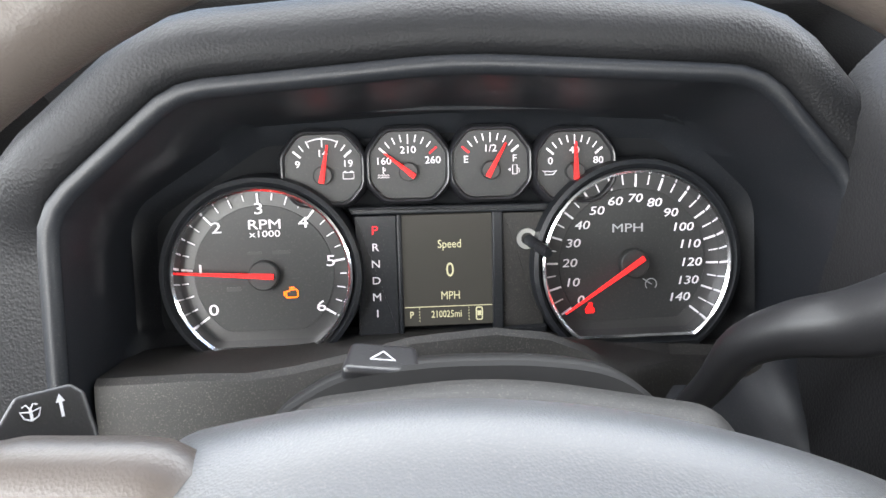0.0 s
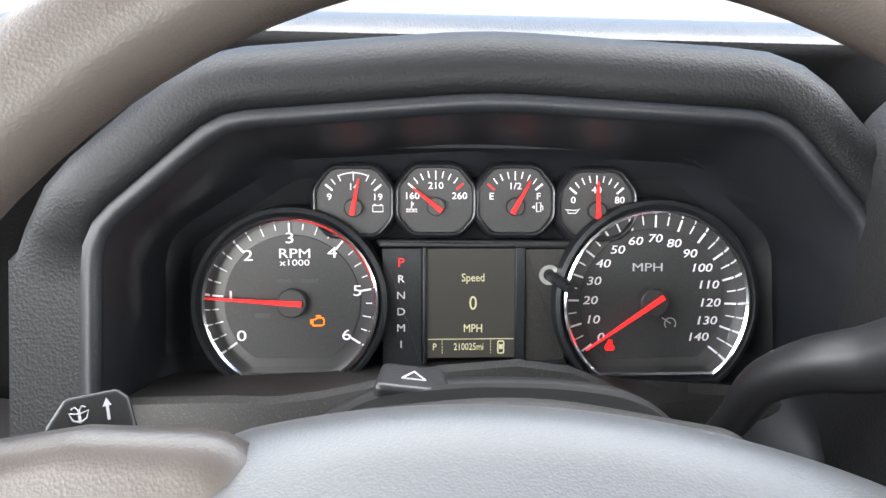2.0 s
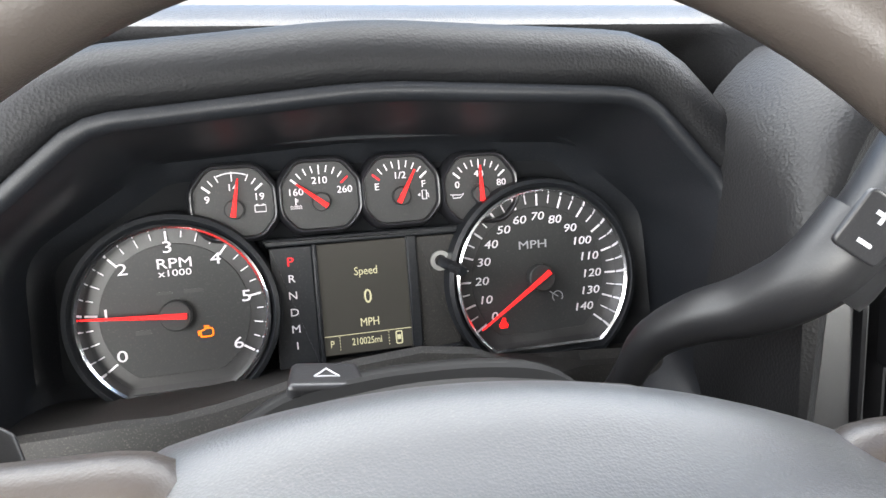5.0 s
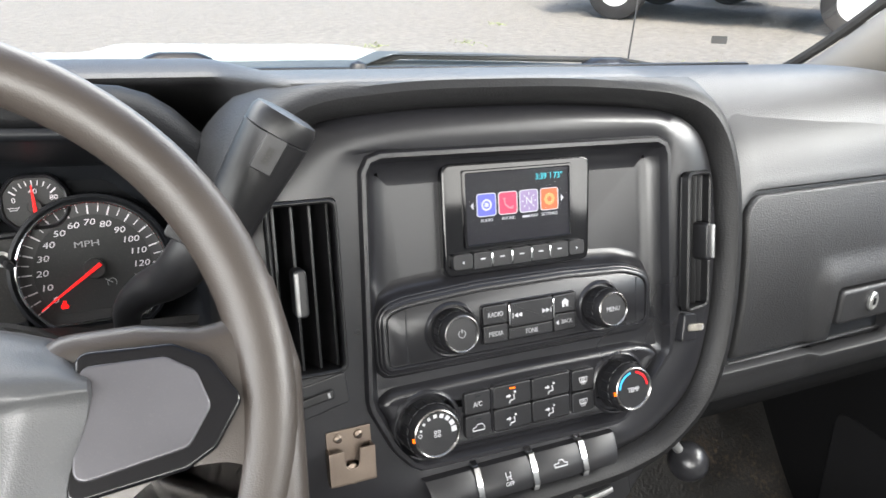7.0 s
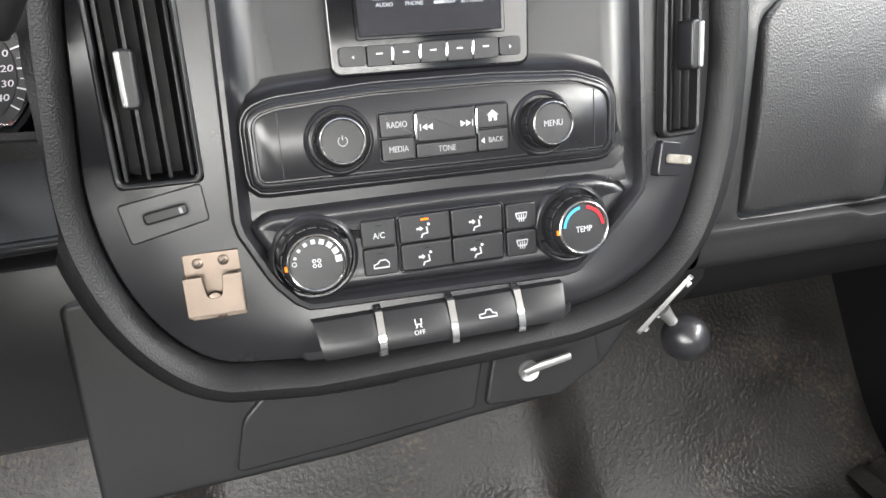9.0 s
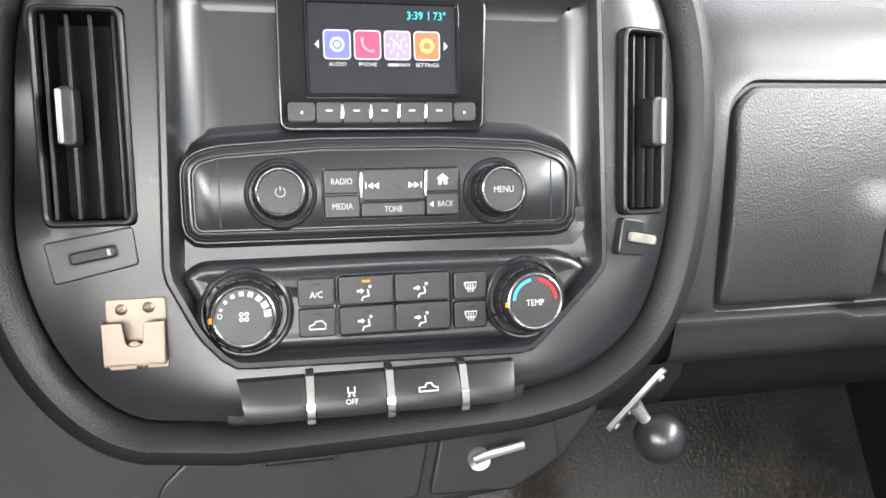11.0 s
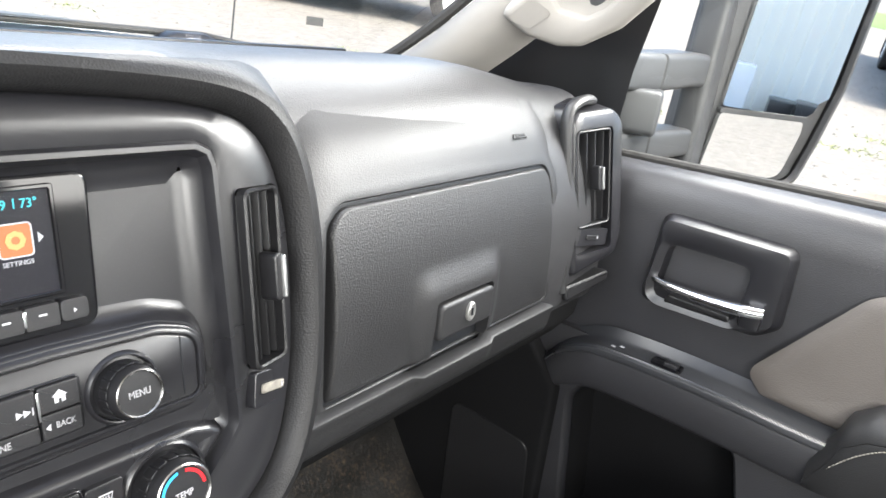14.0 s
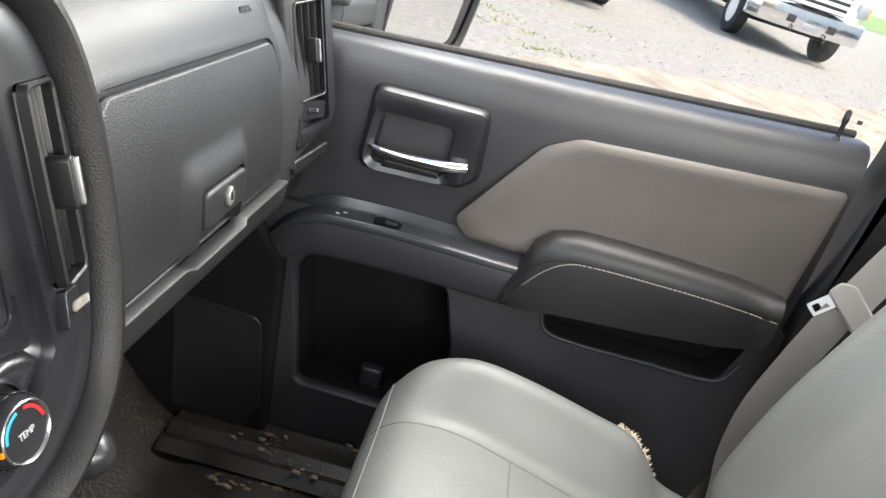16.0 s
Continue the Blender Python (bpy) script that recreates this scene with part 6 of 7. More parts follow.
strap([(1.28, -.72, 1.70), (1.240, -.62, 1.49), (1.214, -.556, 1.365), (1.200, -.520, 1.285)], .047, belt, (.45, .75, .25), "shoulder_webbing")
strap([(1.198, -.512, 1.275), (1.196, -.500, 1.235), (1.196, -.482, 1.165), (1.196, -.466, 1.085), (1.196, -.466, 1.00), (1.194, -.478, .93), (1.19, -.485, .86)], .045, belt, (.25, .90, -.25), "lap_webbing")
mtg = look((1.194, -.520, 1.285), (.30, -.03, 1.62)) @ pose(0, 0, 0, 0, 180, 0) @ pose(0, 0, 0, 0, 0, -38)
part("tongue_grip", loft(bmesh.new(), [lift(q_, z) for q_, z in ((shrink(arc_poly([(-.034, -.014), (.034, -.015), (.040, .004), (.026, .020), (-.024, .022), (-.038, .008)], .010, 6), k), z) for k, z in ((.003, -.0055), (.0, -.003), (.0, .003), (.003, .0055)))], mtg, True, True, True), BEIGE, belt, "pale plastic belt tongue grip")
part("tongue_blade", band(rect(-.030, -.046, -.010, -.006, .003), rect(-.025, -.041, -.015, -.031, .002), -.0012, .0012, mtg, .0004), GUNMETAL, belt)

# ---- cab shell ----
shell = thing("cab_shell", "grey-lined pickup cab shell with roof and pillars", "vehicle cab", (CENTRE, -0.4, 0.8), kind="structure")
floor = thing("floor", "dirty black rubber truck floor mat with dried mud", "floor", (CENTRE, 0, 0.70), kind="structure")
def floor_z(x, y):
    hump = 0.085 * smooth01((.31 - abs(x - CENTRE)) / .11) + .010 * smooth01((.40 - y) / .02) * smooth01((x - .62) / .02)
    rise = 0.42 * smooth01((y - .42) / .42)
    return 0.705 + hump + rise + .003 * noise.noise(Vector((x * 9, y * 9, 0)))
part("rubber_mat", grid([-.42 + 1.70 * k / 60 for k in range(61)], [-1.4 + 2.3 * k / 70 for k in range(71)], lambda x, y: (x, y, floor_z(x, y))), RUBBER, floor)
part("sill_plate", loft(bmesh.new(), [[(1.16, y, .722), (1.18, y, .738), (1.20, y, .730), (1.22, y, .742), (1.245, y, .735), (1.27, y, .745), (1.30, y, .72)] for y in (-.5, -.2, .1, .45)], closed=False), RUBBER, floor)
bm = bmesh.new()
rnd = random.Random(7)
for k in range(520):
    x, y = 1.13 + .15 * rnd.random() ** 1.3, .38 - .55 * rnd.random()
    if noise.noise(Vector((x * 22, y * 9, 1.7))) < -.05:
        continue
    s = .0010 + .0035 * rnd.random() ** 3
    z = floor_z(x, y) + (.034 if x > 1.17 else .003)
    a0 = rnd.random() * 6
    loft(bm, [[(x + s * q * rnd.uniform(.6, 1.3) * math.cos(a0 + a), y + 1.8 * s * q * rnd.uniform(.6, 1.3) * math.sin(a0 + a), z + h * s) for a in [2 * math.pi * j / 6 for j in range(6)]] for q, h in ((1.1, -.6), (.9, .1), (.4, .45))], cap1=True)
tagged(part("dried_mud", bm, DIRT, floor), kind="stuff")
# footwell walls
part("firewall_back", box(-.47, .88, .60, 1.40, .92, 1.48), HARD, shell)
part("floor_pan", box(-.47, -1.5, .62, 1.40, .92, .66), HARD, shell)
part("firewall", loft(bmesh.new(), [[(x, .86, .72), (x, .80, 1.0), (x, .70, 1.12)] for x in (-.42, CENTRE, 1.30)], closed=False), CARPET, shell)
# Kick panel's near-black colour holds the footwell shade.
part("kick_panel", slab(arc_poly([(-.93, .66), (-.29, .66), (-.30, 1.09), (-.36, 1.16), (-.62, 1.46), (-.93, 1.46)], .03), .0, .045, M_D, .008), SHADEBLACK, shell)
part("kick_pad", slab(arc_poly([(-.47, .745), (-.335, .735), (-.305, .80), (-.322, .975), (-.48, .985)], .025), .040, .0475, M_D, .002), HARD, shell)
# pillars, roof, back and the driver's side, which close the cab
part("rear_pillar", slab(arc_poly([(.490, .70), (.66, .70), (.66, 2.0), (.56, 2.0), (.535, 1.48), (.500, 1.25)], .01), -.05, .035, M_D, .012), HARD, shell)
part("roof", box(-.45, -1.5, 1.985, 1.36, .14, 2.03, bevel=.01), HEADLINER, shell)
part("roof_header", box(-.40, .10, 1.955, 1.30, .17, 2.0, bevel=.01), HEADLINER, shell)
part("back_wall_low", box(-.45, -1.55, .68, 1.36, -1.5, 1.45), HEADLINER, shell)
part("back_wall_side", box(-.45, -1.55, 1.45, -.25, -1.5, 2.0), HEADLINER, shell)
part("back_wall_side", box(1.16, -1.55, 1.45, 1.36, -1.5, 2.0), HEADLINER, shell)
part("back_wall_top", box(-.25, -1.55, 1.90, 1.16, -1.5, 2.0), HEADLINER, shell)
part("driver_door_low", box(-.47, -1.5, .68, -.42, .85, 1.46), HARD, shell)
part("driver_pillar", box(-.47, -.62, 1.46, -.42, -.50, 2.0), HARD, shell)
part("rear_door_low", box(1.33, -1.5, .68, 1.38, -.62, 1.50), HARD, shell)
part("rear_pillar_back", box(1.33, -1.5, 1.50, 1.38, -1.35, 2.0), HARD, shell)
part("driver_windscreen_pillar", tube([(-.39, .72, 1.47), (-.37, .46, 1.66), (-.33, .15, 1.96)], .055, n=14, flat=.8), BEIGE, shell)
part("pillar_gasket", tube(spline([(1.195, .790, 1.500), (1.222, .760, 1.512), (1.236, .70, 1.545), (1.230, .58, 1.63), (1.212, .44, 1.745), (1.18, .28, 1.87)], 5), .009, n=8), TYRE, shell)
ws = part("windscreen", loft(bmesh.new(), [[(-.42, .80, 1.495), (CENTRE, .86, 1.505), (1.32, .80, 1.495)], [(-.36, .18, 1.96), (CENTRE, .20, 1.97), (1.26, .18, 1.96)]], closed=False), PANE, shell)
ws.visible_shadow = False
part("tint_mark", box(-.012, -.006, 0, .012, .006, .0004, look((1.063, .70, 1.585), (.4, -.1, 1.70)) @ pose(0, 0, 0, 0, 0, 0)), HARD, shell)
part("sun_sensor", lathe([(.011, 0), (.0105, .005), (.008, .009), (0, .0115)], pose(.426, .592, 1.556), 20), HARD, dashboard)

# mesh guard behind the rear window
guard = thing("rear_window_guard", "black steel mesh guard behind the rear cab window", "window guard", (CENTRE, -1.62, 1.2))
part("guard_frame", band(rect(-.85, 1.2, .85, 2.05), rect(-.80, 1.25, .80, 2.0), -.02, .02, pose(CENTRE, -1.64, 0, 90, 0, 0)), BLACKPAINT, guard)
bm = bmesh.new()
for k in range(-14, 30):
    for d in (-1, 1):
        x0 = -.8 + k * .055
        pts = []
        for z in (1.25, 2.0):
            pts.append((x0 + (z - 1.25) * .62 if d > 0 else x0 + .465 - (z - 1.25) * .62, z))
        (xa, za), (xb, zb) = pts
        if max(xa, xb) > .8 or min(xa, xb) < -.8:
            continue
        tube([(CENTRE + xa, -1.64, za), (CENTRE + xb, -1.64, zb)], .0045, n=5, bm=bm)
tagged(part("guard_mesh", bm, BLACKPAINT, guard), kind="stuff")

# ---- outside: own bonnet, cowl, mirror ----
bonnet = thing("truck_bonnet", "white pickup bonnet with cowl and washer jets", "vehicle bonnet", (CENTRE, 1.4, 1.0))
def bonnet_z(x, y):
    u = abs(x - CENTRE)
    z = 1.500 - .02 * (y - .9) - .09 * max(0, (y - 1.5)) ** 2
    z += .022 * smooth01((.36 - u) / .10) - .10 * smooth01((u - .62) / .30)
    return z
part("bonnet_skin", grid([CENTRE - .92 + 1.84 * k / 60 for k in range(61)], [.93 + 1.17 * k / 30 for k in range(31)], lambda x, y: (x, y, bonnet_z(x, y))), WHITEPAINT, bonnet)
part("bonnet_front", loft(bmesh.new(), [[(x, 2.10, bonnet_z(x, 2.10)) for x in (-.47, CENTRE, 1.37)], [(x, 2.16, 1.0) for x in (-.47, CENTRE, 1.37)], [(x, 2.16, .5) for x in (-.47, CENTRE, 1.37)]], closed=False), WHITEPAINT, bonnet)
part("cowl", loft(bmesh.new(), [[(x, y, z - .05 * abs(x - CENTRE) ** 2) for x in [-.5 + 1.9 * k / 12 for k in range(13)]] for y, z in ((.74, 1.495), (.77, 1.535), (.84, 1.545), (.92, 1.532), (.94, 1.49))], closed=False), COWL, bonnet)
for x, y, z in ((.249, .775, 1.546), (.912, .785, 1.534)):
    j = part("washer_jet", loft(bmesh.new(), [lift(rect(-.045, -.02, .045, .02, .012), 0), lift(rect(-.040, -.018, .040, .018, .012), .009), lift(rect(-.026, -.012, .026, .012, .008), .015)], pose(x, y, z), True, True, True), HARD, bonnet)
    part("jet_nozzle", box(-.012, -.021, .004, .012, -.012, .010, pose(x, y, z), .002), PRINTDIM, j)
part("wiper_arm", tube([(.50, .83, 1.535), (.56, .815, 1.552), (.95, .80, 1.545), (1.20, .80, 1.51)], .008, n=8, flat=.6), TYRE, bonnet)
part("wiper_cover", loft(bmesh.new(), [[(.47, .80, 1.53), (.54, .80, 1.556), (.75, .80, 1.552), (1.02, .79, 1.535), (1.12, .79, 1.515)], [(.47, .85, 1.53), (.54, .86, 1.556), (.75, .86, 1.552), (1.02, .85, 1.535), (1.12, .84, 1.515)]], closed=False), COWL, bonnet)
part("aerial", tube([(1.32, 1.25, 1.38), (1.34, 1.22, 2.1)], .0022, n=6), BLACKPAINT, bonnet)

mirror = thing("towing_mirror", "black twin-arm towing mirror with two glass panes", "wing mirror", (1.42, 0.36, 1.45))
mm = look((1.736, .203, 1.53), (1.736 - .60, .203 - .80, 1.53 - .060)) @ pose(0, 0, 0, 0, 180, 0)
mo = arc_poly([(-.172, -.145, .05), (.100, -.140, .05), (.122, -.05), (.142, .06), (.146, .27, .03), (-.168, .27, .03)], .03, 7)
part("mirror_head", loft(bmesh.new(), [lift(shrink(mo, .05), -.13), lift(shrink(mo, .012), -.09), lift(mo, -.02), lift(shrink(mo, .003), .002), lift(shrink(mo, .012), .006), lift(shrink(mo, .016), -.004)], mm, True, True, False), HOUSING, mirror)
part("upper_glass", slab(arc_poly([(-.112, .006), (.072, .000), (.088, .012), (.094, .030), (.112, .040), (.120, .250, .02), (-.104, .250, .02)], .008), -.010, -.001, mm), MIRROR, mirror)
part("lower_glass", slab(arc_poly([(-.122, -.122, .02), (.066, -.120, .03), (.080, -.030), (.076, -.008), (-.114, -.006)], .008), -.010, -.001, mm @ pose(0, 0, 0, 2, 2, 0)), MIRROR, mirror)
part("glass_divider", slab(rect(-.115, -.006, .080, .003, .002), -.010, .002, mm), HOUSING, mirror)
part("glass_surround", slab(shrink(mo, .0165), -.020, -.0115, mm), HOUSING, mirror)


def mirror_arm(z0, z1, h):
    """A square-sectioned arm with a collar, from the door to the mirror head."""
    rings = []
    for x, y, z, k in ((1.37, .372, z0, 1.0), (1.455, .352, z0 + .003, 1.0), (1.456, .352, z0 + .003, .93), (1.462, .351, z0 + .003, .93), (1.463, .350, z0 + .003, 1.0), (1.55, .328, z1, .95), (1.615, .318, z1, .9)):
        rings.append([(x, y + a * k, z + b * k) for a, b in arc_poly([(-.032, -h), (.032, -h), (.032, h), (-.032, h)], .012, 4)])
    return part("arm", loft(bmesh.new(), rings, Matrix(), True, True, True), HOUSING, mirror)


mirror_arm(1.578, 1.590, .030)
mirror_arm(1.458, 1.466, .026)
part("arm_knuckle", slab(rect(-.036, -.036, .036, .036, .012), -.03, .03, pose(1.435, .335, 1.520, 90, 0, 20), .008), HOUSING, mirror)

part("arm_bracket", loft(bmesh.new(), [[(x, y, z) for x, y in rect(1.588, .285, 1.655, .335, .012)] for z in (1.425, 1.44, 1.64, 1.80)], Matrix(), True, True, True), HOUSING, mirror)

# ---- yard ----
def ground_z(x, y):
    return .0837 * (x - CENTRE) + .081 * (y - .3)


GRAVEL = mat("pale_gravel", (0.208, 0.194, 0.170), 0.95, grain=22, bump=1.0, var=0.20, var_scale=11.0)
VERGE = mat("verge_grass", (0.12, 0.18, 0.048), 0.8, grain=30, bump=0.6, var=0.4, var_scale=3)
SOIL = mat("tan_soil", (0.262, 0.212, 0.160), 0.95, grain=40, bump=0.8, var=0.35, var_scale=2.2)
GRASS = mat("grass", (0.27, 0.31, 0.13), 0.8, var=0.4, var_scale=9)
ground = thing("ground", "pale gravel truck yard sloping up with bare earth", "ground", (6, 3, 0), kind="structure")
g = [math.copysign(abs(u) ** 2.2, u) * 900 for u in [-1 + k / 24 for k in range(49)]]
part("gravel_sheet", grid(g, g, lambda x, y: (x, y, ground_z(x, y))), GRAVEL, ground)
bm = bmesh.new()
rnd = random.Random(3)
o = []
for k in range(80):
    a = 2 * math.pi * k / 80
    rr = 1 + .22 * noise.noise(Vector((math.cos(a) * 2.2, math.sin(a) * 2.2, 3))) + .08 * noise.noise(Vector((math.cos(a) * 9, math.sin(a) * 9, 5)))
    o.append((8.6 + 1.4 * rr * math.cos(a) - 3.9 * rr * math.sin(a), -2.2 + 4.6 * rr * math.sin(a)))
bm.faces.new([bm.verts.new((x, y, ground_z(x, y) + .006)) for x, y in o])
part("bare_earth", bm, SOIL, ground)
# loose stones
bm = bmesh.new()
for k in range(5200):
    a = rnd.random() ** .7 * 17 + 2.5
    th = radians(rnd.uniform(-35, 70))
    x, y = CENTRE + a * math.cos(th), a * math.sin(th)
    s = .008 + .022 * rnd.random() ** 2
    z = ground_z(x, y)
    vs = [bm.verts.new((x + s * dx * rnd.uniform(.7, 1.2), y + s * dy * rnd.uniform(.7, 1.2), z + s * dz)) for dx, dy, dz in ((1, 0, 0), (0, 1, 0), (-1, 0, 0), (0, -1, 0), (0, 0, .8))]
    for i in range(4):
        bm.faces.new((vs[i], vs[(i + 1) % 4], vs[4]))
tagged(part("loose_stones", bm, GRAVEL, ground, smooth=False), kind="stuff")
# weeds
bm = bmesh.new()
TUFTS = [(10.1, .8), (10.0, .55), (8.6, -.2), (8.5, 0), (9.4, .5), (9.2, .75), (9.3, .1), (8.8, -.35), (11.0, -.8), (9.0, 1.1), (7.6, -.9), (4.5, 8.6), (5.6, 9.8), (3.3, 9.0), (6.4, 6.0), (7.2, 4.6), (2.0, 8.0), (9.4, 3.4), (8.1, 2.5)]
for tx, ty in TUFTS:
    for k in range(38):
        x, y = tx + rnd.gauss(0, .09), ty + rnd.gauss(0, .13)
        h, a = rnd.uniform(.010, .035), rnd.uniform(0, 6.28)
        z = ground_z(x, y)
        w = .014
        p = [(x - w * math.cos(a), y - w * math.sin(a), z), (x + w * math.cos(a), y + w * math.sin(a), z), (x + rnd.gauss(0, .03), y + rnd.gauss(0, .03), z + h)]
        bm.faces.new([bm.verts.new(q) for q in p])
tagged(solo("weeds", bm, GRASS, "small green weed tufts growing in the gravel", "weeds", "stuff"), kind="stuff")
# grass verge far off
bm = bmesh.new()
loft(bm, [[(x, max(10, 30.1 - .565 * x) + 6 * j, ground_z(x, max(10, 30.1 - .565 * x) + 6 * j) + .01) for x in range(-60, 61, 6)] for j in range(6)], closed=False)
part("grass_verge", bm, VERGE, ground)
bm = bmesh.new()
loft(bm, [[(36 + 4 * j, y, ground_z(36 + 4 * j, y) + .012) for y in range(-40, 21, 6)] for j in range(6)], closed=False)
part("grass_verge_side", bm, VERGE, ground)


def truck_wheel(parent, m, r, w, hub=WHITEPAINT, dual=False):
    """Tyre with tread blocks, dished rim, hub and nuts; local z is the axle, outwards."""
    t = part("tyre", lathe([(r * .56, -w / 2), (r * .90, -w / 2), (r * .985, -w * .42), (r, -w * .30), (r, w * .30), (r * .985, w * .42), (r * .90, w / 2), (r * .60, w / 2), (r * .56, w * .42)], m, 48), TYRE, parent)
    part("rim", lathe([(r * .58, w * .45), (r * .55, w * .47), (r * .52, w * .30), (r * .36, w * .12), (r * .30, w * .20), (r * .16, w * .26), (r * .15, w * .45), (0, w * .47)], m, 36), hub, t)
    for k in range(10):
        part("wheel_nut", lathe([(r * .035, 0), (r * .035, .03), (0, .034)], m @ pose(r * .24 * math.cos(.628 * k), r * .24 * math.sin(.628 * k), w * .2), 6), GREYMETAL, t)
    for k in range(5):
        part("hand_hole", lathe([(r * .055, 0), (r * .055, .004), (0, .004)], m @ pose(r * .42 * math.cos(1.257 * k), r * .42 * math.sin(1.257 * k), w * .21), 12), TYRE, t)
    return t


def work_truck(m, label, body, paint=WHITEPAINT, bumper=BLACKPAINT, length=8.0, cab=True):
    """A conventional medium truck; local +x forwards, front axle at the origin, z up from the ground."""
    t = thing("work_truck", label, "truck", m.translation, "trucks parked in the yard")
    # bonnet and cab
    sec = [(1.05, .62, 1.30, .86), (1.00, .60, 1.52, .93), (.80, .60, 1.66, 1.0), (.2, .62, 1.78, 1.05), (-.55, .62, 1.92, 1.08)]
    rings = []
    for x, zb, zt, w in sec:
        rings.append([(x, -w, zb + .30), (x, -w * 1.02, zb + .55), (x, -w * .96, zt - .22), (x, -w * .72, zt - .03), (x, 0, zt), (x, w * .72, zt - .03), (x, w * .96, zt - .22), (x, w * 1.02, zb + .55), (x, w, zb + .30)])
    part("bonnet", loft(bmesh.new(), rings, m, False, False, False), paint, t)
    part("nose", loft(bmesh.new(), [rings[0], [(1.08, y * .94, z) for _, y, z in rings[0]], [(1.09, 0, (p[2] + .9) / 2 + .15) for p in rings[0]]], m, False), paint, t)
    gr = part("grille", box(1.06, -.60, 1.00, 1.10, .60, 1.50, m, .03), BLACKPAINT, t)
    for k in range(4):
        part("grille_bar", box(1.09, -.66 + .02 * k, 1.02 + .125 * k, 1.125, .66 - .02 * k, 1.085 + .125 * k, m, .012), paint, gr)
    part("badge", lathe([(.11, 0), (.11, .02), (.085, .02), (.085, 0)], m @ pose(1.125, 0, 1.46, 0, 90, 0) @ Matrix.Diagonal((.75, 1, 1, 1)), 28), CHROME, gr, "plain chrome oval badge")
    for d in (-1, 1):
        h = part("headlamp", box(.98, d * .92 - .13, 1.06, 1.095, d * .92 + .10, 1.34, m, .05), GREYMETAL, t, "clear headlamp")
        part("turn_lamp", box(1.00, d * 1.02 - .03, 1.10, 1.07, d * 1.02 + .03, 1.30, m, .02), AMBERLENS, h)
        # wheel arch
        rings = []
        for k in range(13):
            a = math.pi * k / 12
            rings.append([(.62 * math.cos(a), d * .80, .55 + .62 * math.sin(a)), (.62 * math.cos(a), d * 1.14, .55 + .62 * math.sin(a)), (.70 * math.cos(a), d * 1.13, .55 + .72 * math.sin(a))])
        part("wheel_arch", loft(bmesh.new(), rings, m, False), paint, t)
        truck_wheel(t, m @ pose(0, d * 1.02, .48, -90 * d, 0, 0), .48, .26)
    part("bumper", loft(bmesh.new(), [[(x0, y, .52), (x1, y, .55), (x1 + .03, y, .72), (x1, y, .93), (x0, y, .96)] for y, x0, x1 in ((-1.20, .75, .92), (-1.05, .85, 1.14), (-.5, .9, 1.22), (.5, .9, 1.22), (1.05, .85, 1.14), (1.20, .75, .92))], m, False), bumper, t)
    for d in (-1, 1):
        part("bumper_hole", box(1.19, d * .42 - .09, .66, 1.26, d * .42 + .09, .80, m, .02), TYRE, t)
        part("tow_hook", tube([(1.2, d * .35, .55), (1.3, d * .35, .52), (1.3, d * .35, .60), (1.22, d * .35, .62)], .018, m, 8), BLACKPAINT, t)
    part("number_bar", box(1.235, -.15, .60, 1.25, .15, .72, m, .004), GREYMETAL, t, "plain plate bar")
    # cab
    part("cab", loft(bmesh.new(), [[(x, -w, z), (x, w, z)] for x, z, w in ((-.45, .75, 1.05), (-.45, 1.90, 1.08))] and [[(-.45, -1.08, .7), (-.45, 1.08, .7), (-2.1, 1.08, .7), (-2.1, -1.08, .7)], [(-.45, -1.10, 1.85), (-.45, 1.10, 1.85), (-2.1, 1.10, 1.85), (-2.1, -1.10, 1.85)], [(-.95, -.95, 2.62), (-.95, .95, 2.62), (-2.1, .95, 2.62), (-2.1, -.95, 2.62)], [(-1.1, -.85, 2.70), (-1.1, .85, 2.70), (-2.0, .85, 2.70), (-2.0, -.85, 2.70)]], m, True, False, True), paint, t)
    part("windscreen", loft(bmesh.new(), [[(-.46, -.96, 1.93), (-.46, .96, 1.93)], [(-.92, -.86, 2.56), (-.92, .86, 2.56)]], m @ pose(.02, 0, .01), False), GLOSS, t)
    for d in (-1, 1):
        part("side_window", loft(bmesh.new(), [[(-.75, d * 1.105, 1.92), (-1.75, d * 1.105, 1.92)], [(-1.10, d * .985, 2.50), (-1.75, d * .985, 2.50)]], m, False), GLOSS, t)
        part("step", box(-2.0, d * 1.0 - .12, .48, -.7, d * 1.0 + .12, .56, m, .02), BLACKPAINT, t)
        part("fuel_tank", tube([(-3.1, d * .80, .72), (-2.2, d * .80, .72)], .28, m, 20), GREYMETAL, t)
    for d in (-1, 1):
        part("chassis_rail", box(-length, d * .43 - .04, .72, .9, d * .43 + .04, .98, m), BLACKPAINT, t)
        for x in (-length + 2.2,):
            truck_wheel(t, m @ pose(x, d * 1.03, .48, -90 * d, 0, 0), .48, .25)
            truck_wheel(t, m @ pose(x, d * .74, .48, -90 * d, 0, 0), .48, .25)
        part("mud_flap", box(-length + 1.5, d * .9 - .26, .25, -length + 1.53, d * .9 + .26, .85, m), TYRE, t)
    part("axle", tube([(-length + 2.2, -.9, .48), (-length + 2.2, .9, .48)], .09, m, 12), BLACKPAINT, t)
    part("front_axle", tube([(0, -.9, .46), (0, .9, .46)], .07, m, 12), BLACKPAINT, t)
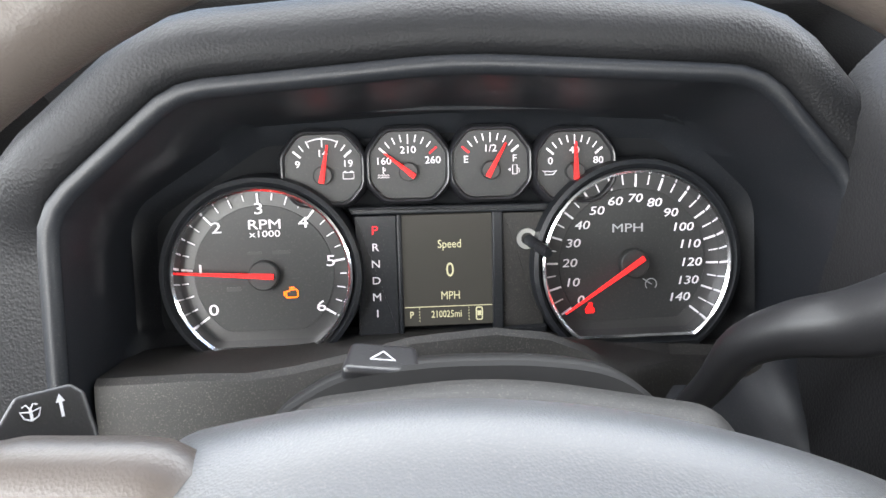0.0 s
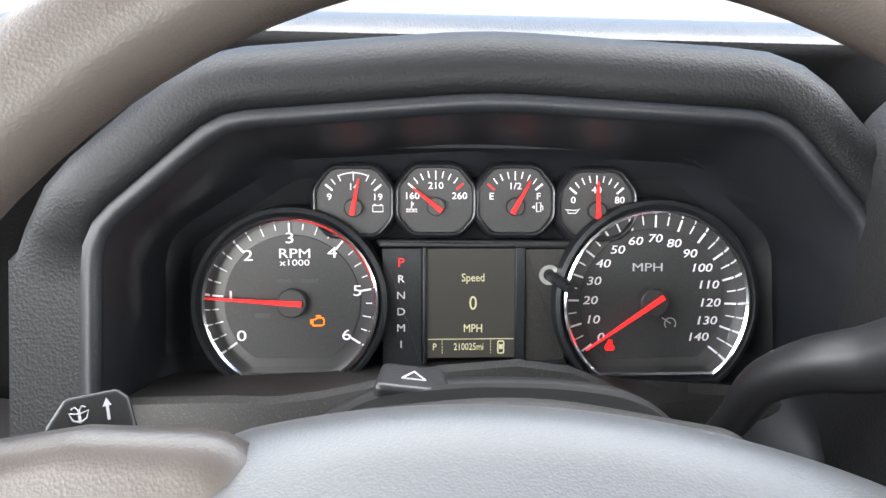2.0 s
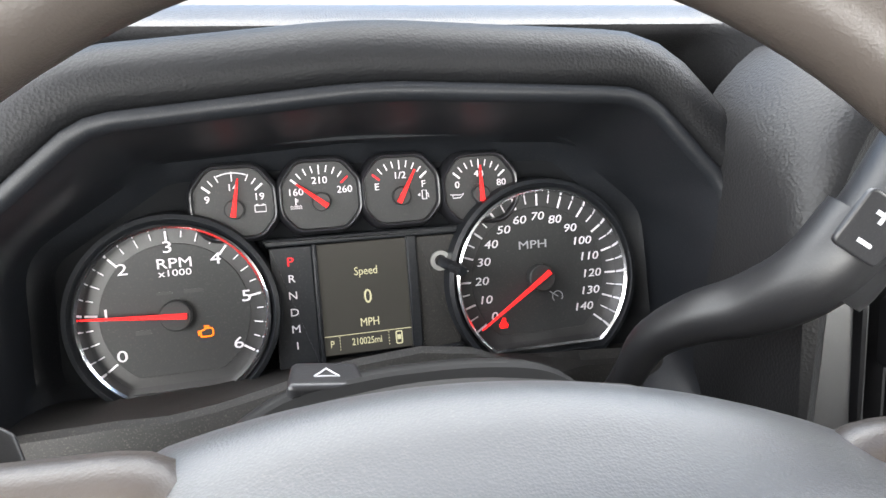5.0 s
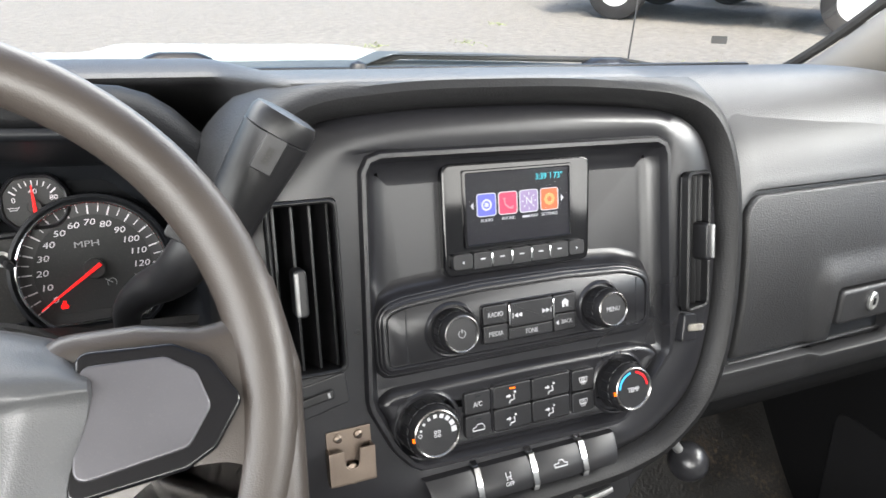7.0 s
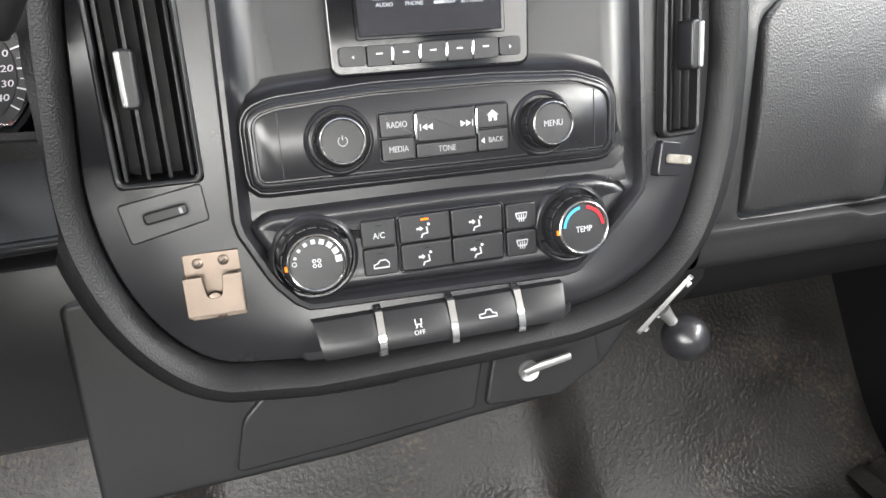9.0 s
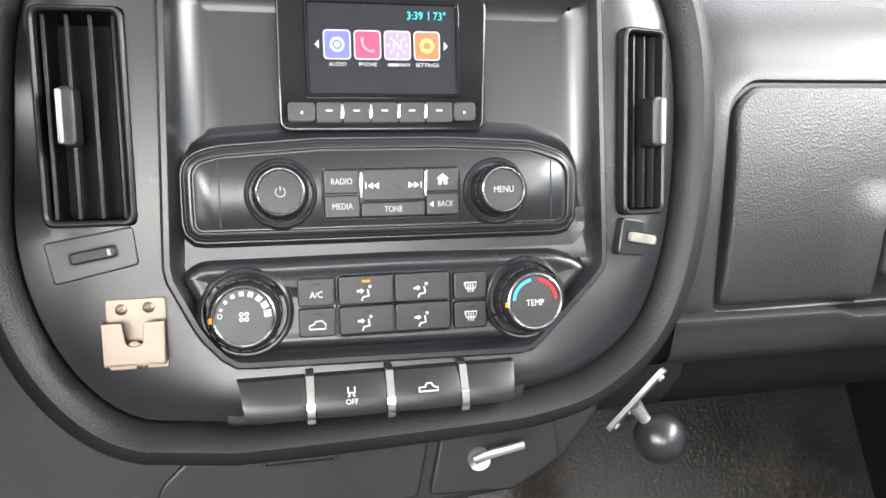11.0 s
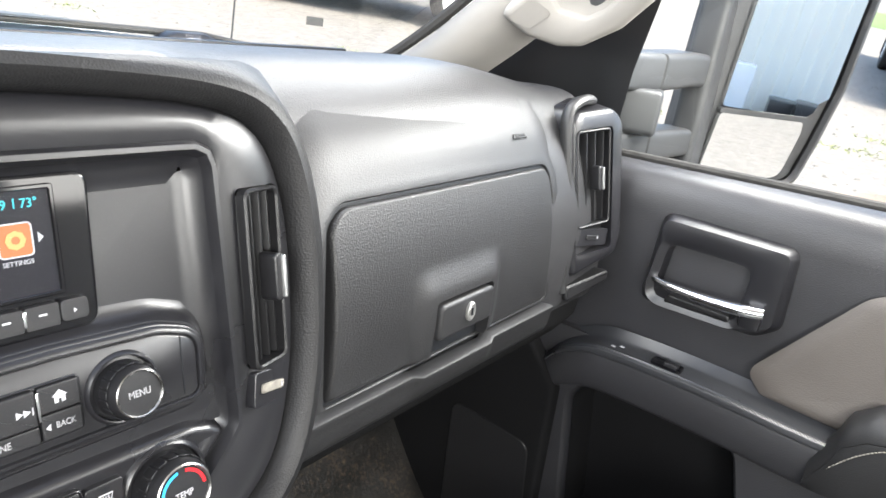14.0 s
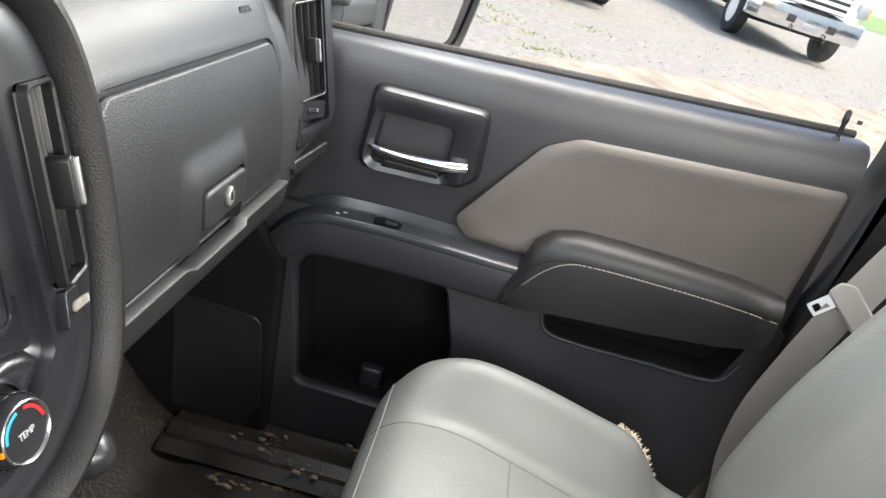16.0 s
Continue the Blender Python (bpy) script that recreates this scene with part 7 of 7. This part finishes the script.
    if body == "flat":
        part("deck", box(-length - .2, -1.20, 1.02, -2.3, 1.20, 1.16, m, .01), BLACKPAINT, t)
        part("headboard", box(-2.40, -1.18, 1.1, -2.32, 1.18, 2.2, m, .01), BLACKPAINT, t)
        for k in range(6):
            part("stake_pocket", box(-length + .5 + k * .85, -1.24, 1.0, -length + .62 + k * .85, -1.20, 1.14, m), BLACKPAINT, t)
            part("stake_pocket", box(-length + .5 + k * .85, 1.20, 1.0, -length + .62 + k * .85, 1.24, 1.14, m), BLACKPAINT, t)
    return t


AMBERLENS = mat("amber_lens", (0.75, 0.28, 0.03), 0.25, var=0.05)


def on_ground(x, y, yaw):
    """A pose standing on the sloping yard, facing yaw."""
    n = Vector((-.0837, -.081, 1)).normalized()
    f = Vector((math.cos(radians(yaw)), math.sin(radians(yaw)), 0))
    f = (f - n * f.dot(n)).normalized()
    s = n.cross(f)
    return Matrix(((f.x, s.x, n.x, x), (f.y, s.y, n.y, y), (f.z, s.z, n.z, ground_z(x, y)), (0, 0, 0, 1)))


work_truck(on_ground(14.0, 0.0, 190), "white conventional work truck with black bumper and oval grille badge", "flat", length=7.5)
work_truck(on_ground(16.6, -5.0, 186), "white flatbed truck with chromed front bumper", "flat", bumper=CHROME, length=7.5)
work_truck(on_ground(8.40, 9.95, 121), "black flatbed truck with white wheels", "flat", paint=BLACKPAINT, length=5.6)
work_truck(on_ground(9.0, 14.6, 118), "white chassis truck parked by the grass", "none", length=7.0)

# ---- workshop behind the pickup, with goods along its wall ----
shed = thing("workshop_shed", "white ribbed-metal workshop wall behind the yard", "building", (5, -16, 0))
SHEDWALL = mat("white_ribbed_sheet", (0.92, 0.87, 0.76), 0.5, var=0.06, var_scale=.6)
bm = bmesh.new()
zb = ground_z(8, -16) - 1.0
prof = []
for k in range(150):
    x = -26 + .3 * k
    prof += [(x, -16), (x + .10, -16), (x + .13, -15.95), (x + .20, -15.95)]
loft(bm, [[(x, y, zb) for x, y in prof], [(x, y, zb + 7.5) for x, y in prof]], closed=False)
part("ribbed_wall", bm, SHEDWALL, shed)
part("roof", loft(bmesh.new(), [[(-26, -15.7, zb + 7.4), (19, -15.7, zb + 7.4)], [(-26, -22, zb + 8.6), (19, -22, zb + 8.6)]], closed=False), GREYMETAL, shed)
part("roller_door", box(9.0, -15.96, zb, 12.6, -15.90, zb + 4.6), GREYMETAL, shed)
rnd = random.Random(12)
RED, BROWN = mat("faded_red_paint", (0.40, 0.05, 0.05), 0.5), mat("rusty_steel", (0.16, 0.10, 0.07), 0.8, var=0.3)
for k in range(16):
    x, w, h = -1 + .8 * k + rnd.uniform(-.2, .2), rnd.uniform(.3, .8), rnd.uniform(.3, 1.2)
    y = -14.6 - rnd.random() * .8
    z = ground_z(x, y)
    solo("crate", box(x - w / 2, y - .3, z, x + w / 2, y + .3, z + h, bevel=.03), [BROWN, BLACKPAINT, GREYMETAL, RED, WHITEPAINT][k % 5 if rnd.random() < .6 else 1], "weathered crate of goods stacked by the workshop wall", "crate", group="goods by the workshop wall")
